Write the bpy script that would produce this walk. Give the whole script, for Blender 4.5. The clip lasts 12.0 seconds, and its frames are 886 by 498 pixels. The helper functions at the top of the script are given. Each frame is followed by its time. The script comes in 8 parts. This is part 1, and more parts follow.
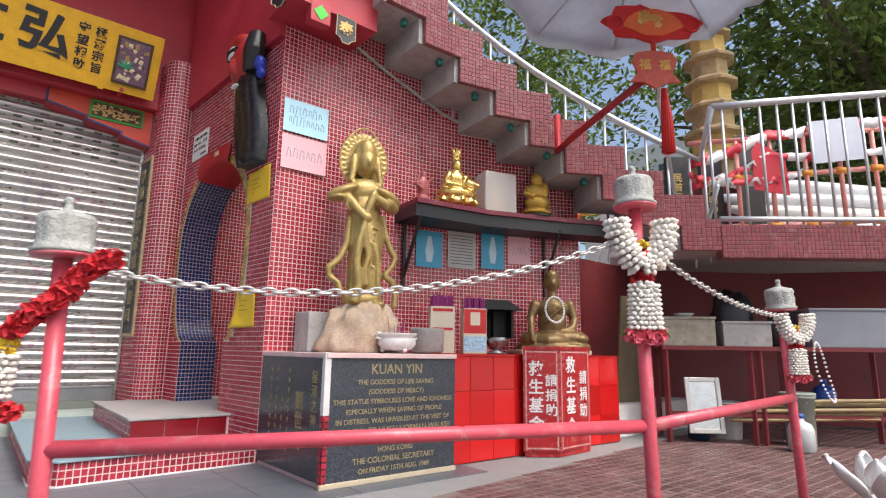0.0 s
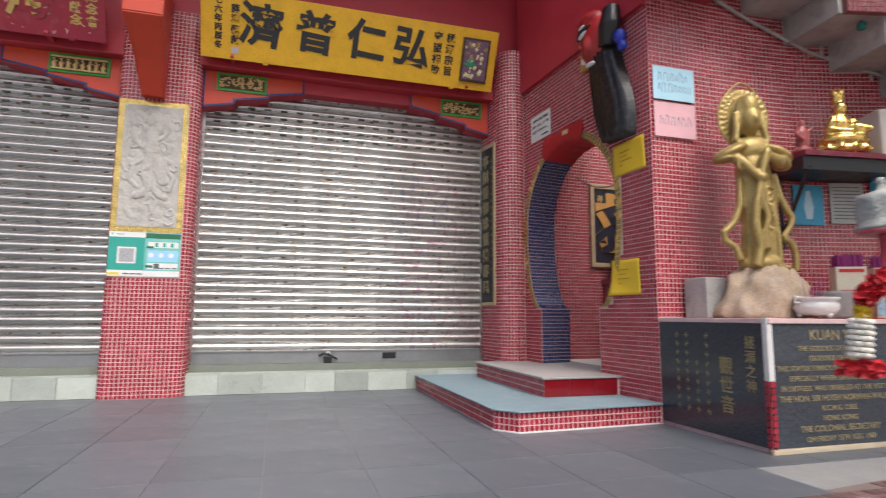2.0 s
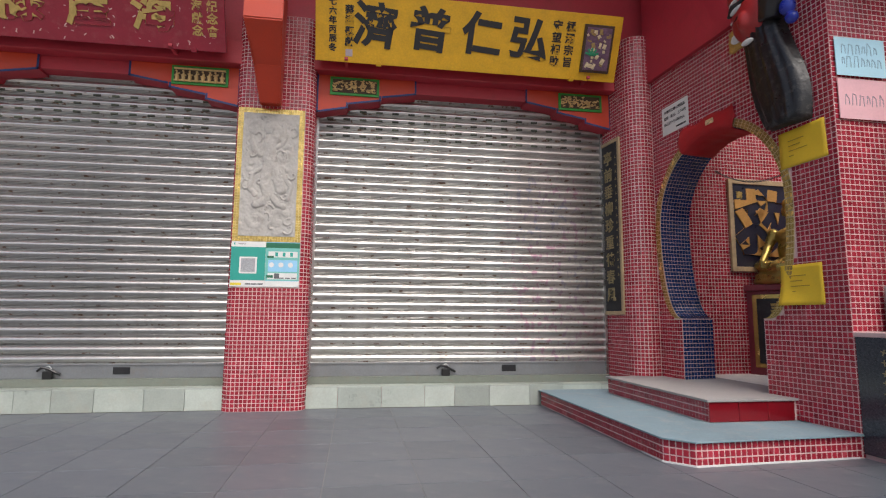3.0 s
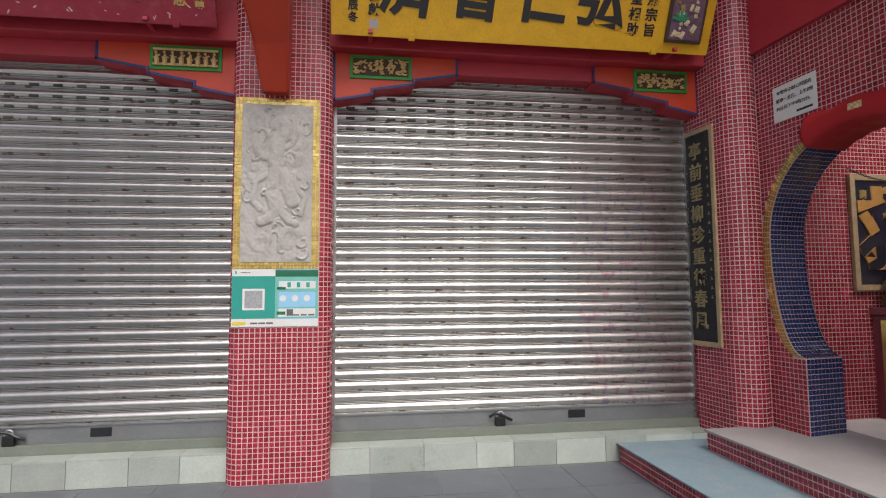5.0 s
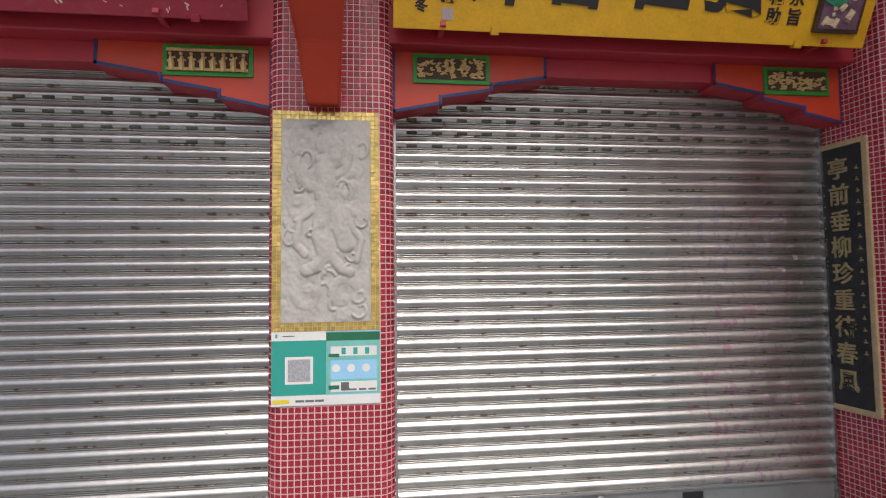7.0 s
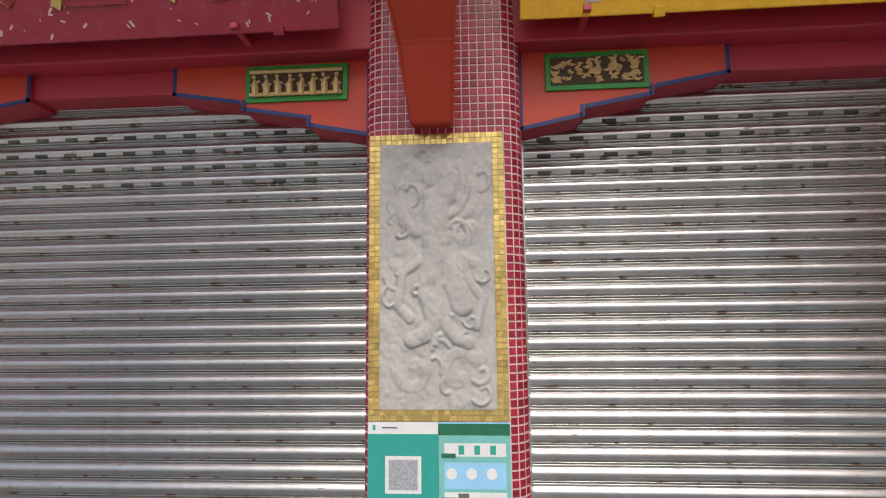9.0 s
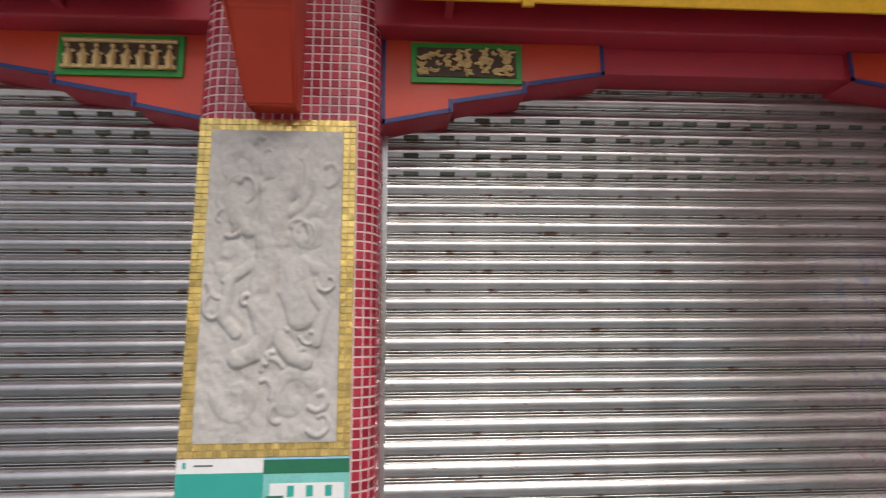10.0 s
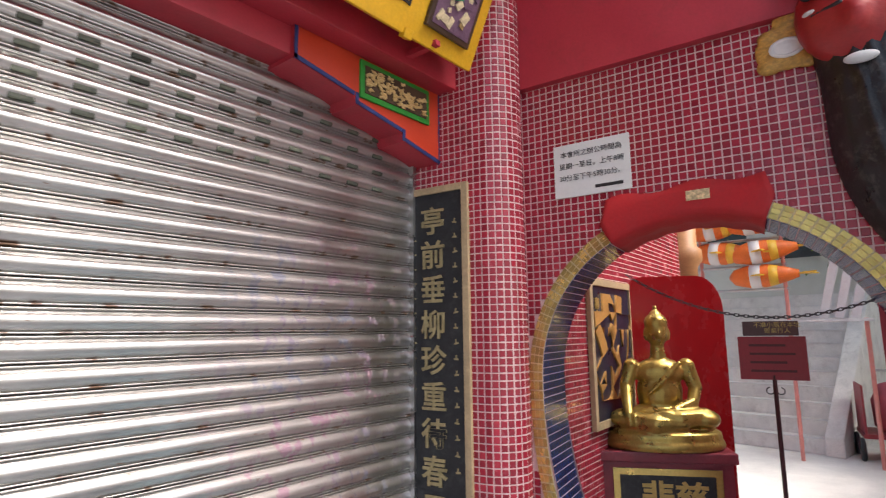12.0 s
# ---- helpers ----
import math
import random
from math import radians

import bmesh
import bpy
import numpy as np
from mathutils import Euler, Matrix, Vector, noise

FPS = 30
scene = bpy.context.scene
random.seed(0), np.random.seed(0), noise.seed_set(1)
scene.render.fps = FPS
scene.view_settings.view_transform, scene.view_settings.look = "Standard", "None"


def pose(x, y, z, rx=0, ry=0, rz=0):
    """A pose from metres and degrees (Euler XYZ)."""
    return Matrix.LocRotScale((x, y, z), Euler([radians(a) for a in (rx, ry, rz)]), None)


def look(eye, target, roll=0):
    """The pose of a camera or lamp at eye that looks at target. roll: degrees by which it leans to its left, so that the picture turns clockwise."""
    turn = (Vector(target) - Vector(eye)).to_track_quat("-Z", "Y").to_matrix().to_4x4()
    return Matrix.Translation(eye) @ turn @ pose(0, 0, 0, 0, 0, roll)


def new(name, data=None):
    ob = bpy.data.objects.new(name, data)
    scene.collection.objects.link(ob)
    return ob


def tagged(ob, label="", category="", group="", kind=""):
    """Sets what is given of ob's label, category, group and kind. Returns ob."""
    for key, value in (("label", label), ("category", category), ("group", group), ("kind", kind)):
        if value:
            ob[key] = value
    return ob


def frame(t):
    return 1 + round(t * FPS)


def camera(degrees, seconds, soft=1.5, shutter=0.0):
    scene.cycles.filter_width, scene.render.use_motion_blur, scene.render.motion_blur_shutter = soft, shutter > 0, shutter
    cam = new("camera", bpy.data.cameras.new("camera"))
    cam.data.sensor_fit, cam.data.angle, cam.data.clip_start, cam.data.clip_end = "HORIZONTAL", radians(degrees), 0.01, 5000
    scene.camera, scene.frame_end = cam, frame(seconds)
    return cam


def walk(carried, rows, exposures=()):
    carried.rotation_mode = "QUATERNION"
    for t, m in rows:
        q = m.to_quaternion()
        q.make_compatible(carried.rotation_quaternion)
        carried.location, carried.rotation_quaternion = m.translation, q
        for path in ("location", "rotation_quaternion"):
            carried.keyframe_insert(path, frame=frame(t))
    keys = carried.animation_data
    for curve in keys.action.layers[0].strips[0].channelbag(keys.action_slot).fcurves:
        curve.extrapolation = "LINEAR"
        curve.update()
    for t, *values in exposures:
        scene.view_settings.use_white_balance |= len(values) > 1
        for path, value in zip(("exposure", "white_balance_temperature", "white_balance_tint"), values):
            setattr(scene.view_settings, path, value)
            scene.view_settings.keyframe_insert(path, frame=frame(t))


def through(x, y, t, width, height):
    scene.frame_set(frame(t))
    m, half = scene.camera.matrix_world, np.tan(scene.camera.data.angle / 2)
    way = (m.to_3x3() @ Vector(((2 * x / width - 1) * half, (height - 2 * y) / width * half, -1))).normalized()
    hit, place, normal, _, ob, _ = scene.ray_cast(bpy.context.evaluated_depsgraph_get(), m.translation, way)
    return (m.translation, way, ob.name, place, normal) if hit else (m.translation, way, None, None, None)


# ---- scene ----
cam = camera(76.9, 12.0, 1.1, 0.25)
PATH = [
    (0, (0.262, 0.01, 0.961), (1.511, 1.529, 1.324), 0.9),
    (0.5, (-0.014, 0.034, 0.916), (1.203, 1.587, 1.246), 1.0),
    (1, (-0.48, 0.063, 0.872), (0.681, 1.666, 1.158), 1.1),
    (1.5, (-0.831, 0.227, 0.898), (0.088, 1.986, 1.14), 0.8),
    (2, (-1.106, 0.527, 0.943), (-0.546, 2.432, 1.181), 0.4),
    (2.5, (-1.307, 0.772, 0.934), (-0.948, 2.725, 1.171), 0.2),
    (3, (-1.591, 1.083, 1.025), (-1.281, 3.043, 1.272), 0.4),
    (3.5, (-1.7, 1.397, 1.075), (-1.396, 3.358, 1.318), 0.0),
    (3.7, (-1.724, 1.55, 1.115), (-1.424, 3.51, 1.38), -0.0),
    (5.3, (-1.857, 2.593, 1.717), (-1.576, 4.568, 1.863), -0.5),
    (5.5, (-1.905, 2.7, 1.749), (-1.603, 4.672, 1.89), -0.5),
    (6, (-2.108, 2.996, 1.872), (-1.801, 4.969, 1.983), -0.5),
    (6.5, (-2.295, 3.261, 2.079), (-2.004, 5.235, 2.221), -0.5),
    (7, (-2.257, 3.562, 2.205), (-2.01, 5.543, 2.323), -0.7),
    (7.5, (-2.222, 3.819, 2.355), (-2.17, 5.808, 2.56), -1.1),
    (7.7, (-2.234, 3.879, 2.371), (-2.281, 5.865, 2.6), -1.1),
    (9.3, (-2.335, 4.727, 2.41), (-2.483, 6.705, 2.669), -0.6),
    (9.5, (-2.226, 4.814, 2.405), (-2.319, 6.791, 2.692), -0.7),
    (10, (-1.961, 4.965, 2.356), (-1.837, 6.933, 2.692), -0.4),
    (10.5, (-1.885, 5.217, 2.354), (-1.199, 7.063, 2.705), -1.0),
    (11, (-1.782, 5.352, 2.371), (-0.633, 6.956, 2.698), -0.8),
    (11.5, (-1.441, 5.448, 2.433), (-0.034, 6.838, 2.731), -1.0),
    (12, (-1.051, 5.501, 2.407), (0.479, 6.755, 2.703), -0.7),
]
walk(cam, [(t, look(eye, target, roll)) for t, eye, target, roll in PATH], [(0, 1.05), (1.5, 0.88), (2.2, 0.7), (3, 0.5), (7.5, 0.42), (9.5, 0.5), (10.5, 0.45), (11.4, 1.15), (12, 1.36)])

# ---------- world, sun, exposure ----------
SUN_EL, SUN_AZ = 55, 170
world = bpy.data.worlds.new("world")
scene.world = world
world.use_nodes = True
wn, wl = world.node_tree.nodes, world.node_tree.links
sky = wn.new("ShaderNodeTexSky")
sky.sky_type = "NISHITA"
sky.sun_disc = False
sky.sun_elevation = radians(SUN_EL)
sky.sun_rotation = radians(SUN_AZ)
sky.air_density, sky.dust_density = 1.0, 5.0
wn["Background"].inputs["Strength"].default_value = 0.11
wl.new(sky.outputs["Color"], wn["Background"].inputs["Color"])
sun = new("sun", bpy.data.lights.new("sun", "SUN"))
sun.data.energy, sun.data.angle, sun.data.color = 1.4, radians(34), (1.0, 0.985, 0.985)
sun.matrix_world = pose(0, 0, 20, 90 - SUN_EL, 0, 180 - SUN_AZ)


# ---------- materials ----------
def node(nt, kind, **inputs):
    n = nt.nodes.new(kind)
    for k, v in inputs.items():
        n.inputs[k.replace("_", " ")].default_value = v
    return n


def mat(name, color, rough=0.6, metal=0.0, vary=0.12, scale=6.0, bump=0.15, grain=60.0, stain=None, amount=0.35, island=False, obj=False, spec=0.5, spread=0.25, through=0.0):
    """A procedural surface: broad tone, fine grain, an optional stain colour, and tone by piece."""
    m = bpy.data.materials.new(name)
    m.use_nodes = True
    nt = m.node_tree
    b = nt.nodes["Principled BSDF"]
    b.inputs["Metallic"].default_value = metal
    b.inputs["Specular IOR Level"].default_value = spec
    tc = nt.nodes.new("ShaderNodeTexCoord")
    n1 = node(nt, "ShaderNodeTexNoise", Scale=scale, Detail=5.0, Roughness=0.6)
    n2 = node(nt, "ShaderNodeTexNoise", Scale=grain, Detail=3.0)
    for n in (n1, n2):
        nt.links.new(tc.outputs["Object"], n.inputs["Vector"])
    hsv = node(nt, "ShaderNodeHueSaturation", Color=(*color, 1))
    val = node(nt, "ShaderNodeMapRange", From_Min=0.25, From_Max=0.75, To_Min=1 - vary, To_Max=1 + vary)
    nt.links.new(n1.outputs["Fac"], val.inputs["Value"])
    out = val.outputs["Result"]
    fine = node(nt, "ShaderNodeMapRange", From_Min=0.3, From_Max=0.7, To_Min=1 - vary * 0.5, To_Max=1 + vary * 0.5)
    nt.links.new(n2.outputs["Fac"], fine.inputs["Value"])
    mul = nt.nodes.new("ShaderNodeMath")
    mul.operation = "MULTIPLY"
    nt.links.new(out, mul.inputs[0])
    nt.links.new(fine.outputs["Result"], mul.inputs[1])
    out = mul.outputs[0]
    if island or obj:
        src = nt.nodes.new("ShaderNodeNewGeometry").outputs["Random Per Island"] if island else nt.nodes.new("ShaderNodeObjectInfo").outputs["Random"]
        r = node(nt, "ShaderNodeMapRange", To_Min=1 - spread, To_Max=1 + spread)
        nt.links.new(src, r.inputs["Value"])
        mul2 = nt.nodes.new("ShaderNodeMath")
        mul2.operation = "MULTIPLY"
        nt.links.new(out, mul2.inputs[0])
        nt.links.new(r.outputs["Result"], mul2.inputs[1])
        out = mul2.outputs[0]
    nt.links.new(out, hsv.inputs["Value"])
    col = hsv.outputs["Color"]
    if stain:
        n3 = node(nt, "ShaderNodeTexNoise", Scale=scale * 1.7, Detail=8.0, Roughness=0.7)
        nt.links.new(tc.outputs["Object"], n3.inputs["Vector"])
        ramp = node(nt, "ShaderNodeMapRange", From_Min=0.52, From_Max=0.72, To_Min=0.0, To_Max=amount)
        nt.links.new(n3.outputs["Fac"], ramp.inputs["Value"])
        mix = nt.nodes.new("ShaderNodeMix")
        mix.data_type = "RGBA"
        mix.inputs["B"].default_value = (*stain, 1)
        nt.links.new(ramp.outputs["Result"], mix.inputs["Factor"])
        nt.links.new(col, mix.inputs["A"])
        col = mix.outputs["Result"]
    nt.links.new(col, b.inputs["Base Color"])
    rr = node(nt, "ShaderNodeMapRange", From_Min=0.3, From_Max=0.7, To_Min=max(0.03, rough - 0.1), To_Max=min(1, rough + 0.1))
    nt.links.new(n1.outputs["Fac"], rr.inputs["Value"])
    nt.links.new(rr.outputs["Result"], b.inputs["Roughness"])
    if bump:
        bp = node(nt, "ShaderNodeBump", Strength=bump, Distance=0.01)
        nt.links.new(n2.outputs["Fac"], bp.inputs["Height"])
        nt.links.new(bp.outputs["Normal"], b.inputs["Normal"])
    if through:
        # thin stuff lets light through
        tr = nt.nodes.new("ShaderNodeBsdfTranslucent")
        mx = node(nt, "ShaderNodeMixShader", Fac=through)
        nt.links.new(col, tr.inputs["Color"])
        nt.links.new(b.outputs["BSDF"], mx.inputs[1])
        nt.links.new(tr.outputs["BSDF"], mx.inputs[2])
        nt.links.new(mx.outputs["Shader"], nt.nodes["Material Output"].inputs["Surface"])
    return m


GROUT = mat("pink_grout", (0.66, 0.47, 0.46), 0.85, stain=(0.35, 0.2, 0.19), amount=0.3)
RED_TILE = mat("red_mosaic", (0.33, 0.022, 0.04), 0.22, vary=0.12, bump=0.02, island=True)
OLD_TILE = mat("weathered_red_mosaic", (0.20, 0.035, 0.045), 0.45, vary=0.2, bump=0.05, island=True, stain=(0.3, 0.2, 0.2), amount=0.35)
OLD_GROUT = mat("weathered_grout", (0.22, 0.08, 0.08), 0.9, stain=(0.45, 0.36, 0.33), amount=0.6)
BLUE_TILE = mat("blue_mosaic", (0.012, 0.035, 0.12), 0.15, vary=0.15, bump=0.02, island=True)
BLUE_GROUT = mat("blue_grout", (0.25, 0.32, 0.45), 0.8)
GOLD_TILE = mat("gold_mosaic", (0.72, 0.52, 0.16), 0.22, metal=0.7, vary=0.2, bump=0.05, island=True)
GOLD_GROUT = mat("gold_grout", (0.5, 0.42, 0.28), 0.8)
RED_PAINT = mat("red_paint", (0.42, 0.030, 0.048), 0.5, vary=0.1, scale=3, bump=0.08, stain=(0.22, 0.03, 0.03), amount=0.4)
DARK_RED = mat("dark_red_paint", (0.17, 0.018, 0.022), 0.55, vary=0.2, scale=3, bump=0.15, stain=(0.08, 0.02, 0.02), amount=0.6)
ORANGE_RED = mat("orange_red_paint", (0.52, 0.045, 0.014), 0.45, vary=0.06, scale=4, bump=0.06, stain=(0.4, 0.04, 0.02), amount=0.3)
BLUE_LINE = mat("blue_paint", (0.012, 0.03, 0.14), 0.5)
GREEN_PAINT = mat("green_paint", (0.02, 0.26, 0.03), 0.45)
PALE_GOLD = mat("pale_gold_carving", (0.66, 0.47, 0.20), 0.5, metal=0.1, vary=0.15, scale=25, bump=0.3, grain=80, stain=(0.3, 0.18, 0.07), amount=0.35)
# dark brown stands in for the shaded recesses of the carvings
CARVE_GROUND = mat("dark_carving_ground", (0.07, 0.04, 0.02), 0.7, vary=0.2)
STEEL = mat("shutter_steel", (0.52, 0.51, 0.495), 0.28, metal=1.0, vary=0.10, scale=3, bump=0.0, grain=12, stain=(0.36, 0.32, 0.29), amount=0.45)
MARBLE = mat("pale_marble", (0.38, 0.42, 0.38), 0.35, vary=0.12, scale=3, bump=0.05, obj=True, stain=(0.4, 0.36, 0.28), amount=0.35)
CONCRETE = mat("grey_concrete", (0.38, 0.37, 0.35), 0.85, vary=0.2, scale=4, bump=0.3, stain=(0.18, 0.17, 0.16), amount=0.6)
PALE_STEP = mat("pale_screed", (0.34, 0.32, 0.31), 0.8, vary=0.12, scale=3, bump=0.15, stain=(0.4, 0.34, 0.33), amount=0.4)
BLUE_STEP = mat("worn_blue_screed", (0.20, 0.28, 0.32), 0.75, vary=0.15, scale=3, bump=0.1, stain=(0.33, 0.32, 0.31), amount=0.6)
FLOOR_TILE = mat("grey_floor_tile", (0.115, 0.126, 0.146), 0.42, vary=0.12, scale=2, bump=0.05, grain=120, obj=True, stain=(0.22, 0.22, 0.22), amount=0.45, spread=0.10)
FLOOR_GROUT = mat("floor_grout", (0.26, 0.255, 0.25), 0.85)
PINK_TILE = mat("pinkish_red_floor_tile", (0.135, 0.072, 0.068), 0.55, vary=0.25, scale=2, bump=0.08, island=True, stain=(0.3, 0.25, 0.22), amount=0.5)
PINK_GROUT = mat("pink_floor_grout", (0.19, 0.145, 0.13), 0.85)
GRANITE = mat("black_granite", (0.04, 0.048, 0.06), 0.16, vary=0.6, scale=60, bump=0.0, grain=220, stain=(0.16, 0.17, 0.19), amount=0.6)
WHITE_PAINT = mat("white_paint", (0.66, 0.66, 0.65), 0.6, vary=0.08, stain=(0.45, 0.4, 0.38), amount=0.4)
BRIGHT_RED_TILE = mat("bright_red_tile", (0.50, 0.012, 0.012), 0.12, vary=0.06, bump=0.0, obj=True)
YELLOW = mat("yellow_sign_paint", (0.72, 0.40, 0.015), 0.5, vary=0.12, scale=5, bump=0.25, grain=45, stain=(0.5, 0.28, 0.02), amount=0.5)
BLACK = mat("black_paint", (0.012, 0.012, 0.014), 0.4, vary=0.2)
CRIMSON = mat("crimson_sign_paint", (0.26, 0.012, 0.03), 0.4, vary=0.12, scale=5, bump=0.2, stain=(0.5, 0.3, 0.25), amount=0.12)
GOLD = mat("gold_paint", (0.60, 0.40, 0.08), 0.33, metal=0.65, vary=0.2, scale=8, bump=0.1, stain=(0.3, 0.19, 0.05), amount=0.5)
STONE = mat("pale_carved_stone", (0.44, 0.42, 0.39), 0.8, vary=0.12, scale=5, bump=0.3, grain=40, stain=(0.3, 0.26, 0.22), amount=0.5)
LEAF = mat("foliage", (0.13, 0.19, 0.04), 0.5, vary=0.35, scale=1.5, bump=0.0, island=True, spread=0.4, through=0.6)
BARK = mat("bark", (0.14, 0.11, 0.08), 0.9, vary=0.3, scale=9, bump=0.8, grain=25)
RAIL_RED = mat("pinkish_red_rail_paint", (0.52, 0.07, 0.10), 0.35, vary=0.1, scale=8, bump=0.1, stain=(0.62, 0.5, 0.47), amount=0.35)
GALV = mat("galvanised_steel", (0.50, 0.51, 0.52), 0.42, metal=0.7, vary=0.12, scale=8, bump=0.08)


# ---------- builders ----------
def mesh_ob(name, verts, faces, material, parent=None, label="", smooth=False):
    me = bpy.data.meshes.new(name)
    me.from_pydata([tuple(v) for v in verts], [], faces)
    me.materials.append(material)
    if smooth:
        for p in me.polygons:
            p.use_smooth = True
    ob = new(name, me)
    if parent is not None:
        ob.parent = parent
    if label:
        ob["label"] = label
    return ob


def part(name, bm, material, parent=None, label="", smooth=False):
    bmesh.ops.recalc_face_normals(bm, faces=bm.faces)
    me = bpy.data.meshes.new(name)
    bm.to_mesh(me)
    bm.free()
    me.materials.append(material)
    if smooth:
        for p in me.polygons:
            p.use_smooth = True
    ob = new(name, me)
    if parent is not None:
        ob.parent = parent
    if label:
        ob["label"] = label
    return ob


def empty(name, m=None):
    ob = new(name)
    ob.empty_display_size = 0.1
    if m is not None:
        ob.matrix_world = m
    return ob


def struct(ob, label, category):
    return tagged(ob, label, category, kind="structure")


def add_box(bm, x0, y0, z0, x1, y1, z1, bevel=0.0, m=None):
    r = bmesh.ops.create_cube(bm, size=1)
    for v in r["verts"]:
        v.co = Vector(((x0 + x1) / 2 + v.co.x * (x1 - x0), (y0 + y1) / 2 + v.co.y * (y1 - y0), (z0 + z1) / 2 + v.co.z * (z1 - z0)))
    geom = r["verts"]
    if bevel:
        edges = list({e for v in r["verts"] for e in v.link_edges})
        res = bmesh.ops.bevel(bm, geom=edges, offset=bevel, segments=2, affect="EDGES", profile=0.6)
        geom = list({v for f in res["faces"] for v in f.verts} | {v for v in r["verts"] if v.is_valid})
    if m is not None:
        bmesh.ops.transform(bm, matrix=m, verts=geom)
    return geom


def box(name, x0, y0, z0, x1, y1, z1, material, parent=None, bevel=0.0, label="", m=None):
    bm = bmesh.new()
    add_box(bm, x0, y0, z0, x1, y1, z1, bevel, m)
    return part(name, bm, material, parent, label)


def lathe_bm(profile, segs=24, bm=None, m=None):
    """A turned shape from (radius, height) pairs."""
    bm = bm or bmesh.new()
    rings = []
    for r, z in profile:
        rings.append([bm.verts.new((max(r, 1e-4) * math.cos(2 * math.pi * i / segs), max(r, 1e-4) * math.sin(2 * math.pi * i / segs), z)) for i in range(segs)])
    for a, b in zip(rings, rings[1:]):
        for i in range(segs):
            bm.faces.new((a[i], a[(i + 1) % segs], b[(i + 1) % segs], b[i]))
    bm.faces.new(rings[0][::-1])
    bm.faces.new(rings[-1])
    if m is not None:
        bmesh.ops.transform(bm, matrix=m, verts=[v for r in rings for v in r])
    return bm


def tube_bm(points, radius, segs=10, bm=None, closed=False):
    """A swept round bar; radius may be a list."""
    bm = bm or bmesh.new()
    pts = [Vector(p) for p in points]
    n = len(pts)
    radii = radius if isinstance(radius, (list, tuple)) else [radius] * n
    rings, up = [], None
    for i, p in enumerate(pts):
        a = pts[i - 1] if (i or closed) else p
        b = pts[(i + 1) % n] if (i < n - 1 or closed) else p
        d = (b - a).normalized()
        if up is None:
            up = Vector((0, 0, 1)) if abs(d.z) < 0.9 else Vector((1, 0, 0))
        side = d.cross(up).normalized()
        up = side.cross(d).normalized()
        rings.append([bm.verts.new(p + radii[i] * (math.cos(2 * math.pi * k / segs) * side + math.sin(2 * math.pi * k / segs) * up)) for k in range(segs)])
    pairs = list(zip(rings, rings[1:])) + ([(rings[-1], rings[0])] if closed else [])
    for a, b in pairs:
        for k in range(segs):
            bm.faces.new((a[k], a[(k + 1) % segs], b[(k + 1) % segs], b[k]))
    if not closed:
        bm.faces.new(rings[0][::-1])
        bm.faces.new(rings[-1])
    return bm


def prism(name, outline, axis, d0, d1, material, parent=None, label="", bevel=0.0):
    """A flat outline pushed from d0 to d1 along an axis (0 x, 1 y, 2 z)."""
    bm = bmesh.new()

    def at(p, d):
        c = list(p)
        c.insert(axis, d)
        return c
    a = [bm.verts.new(at(p, d0)) for p in outline]
    b = [bm.verts.new(at(p, d1)) for p in outline]
    n = len(a)
    bm.faces.new(a)
    bm.faces.new(b[::-1])
    for i in range(n):
        bm.faces.new((a[i], b[i], b[(i + 1) % n], a[(i + 1) % n]))
    if bevel:
        bmesh.ops.bevel(bm, geom=list(bm.edges), offset=bevel, segments=2, affect="EDGES", profile=0.6)
    return part(name, bm, material, parent, label)


PITCH, TILE, PROUD = 0.0448, 0.0375, 0.004


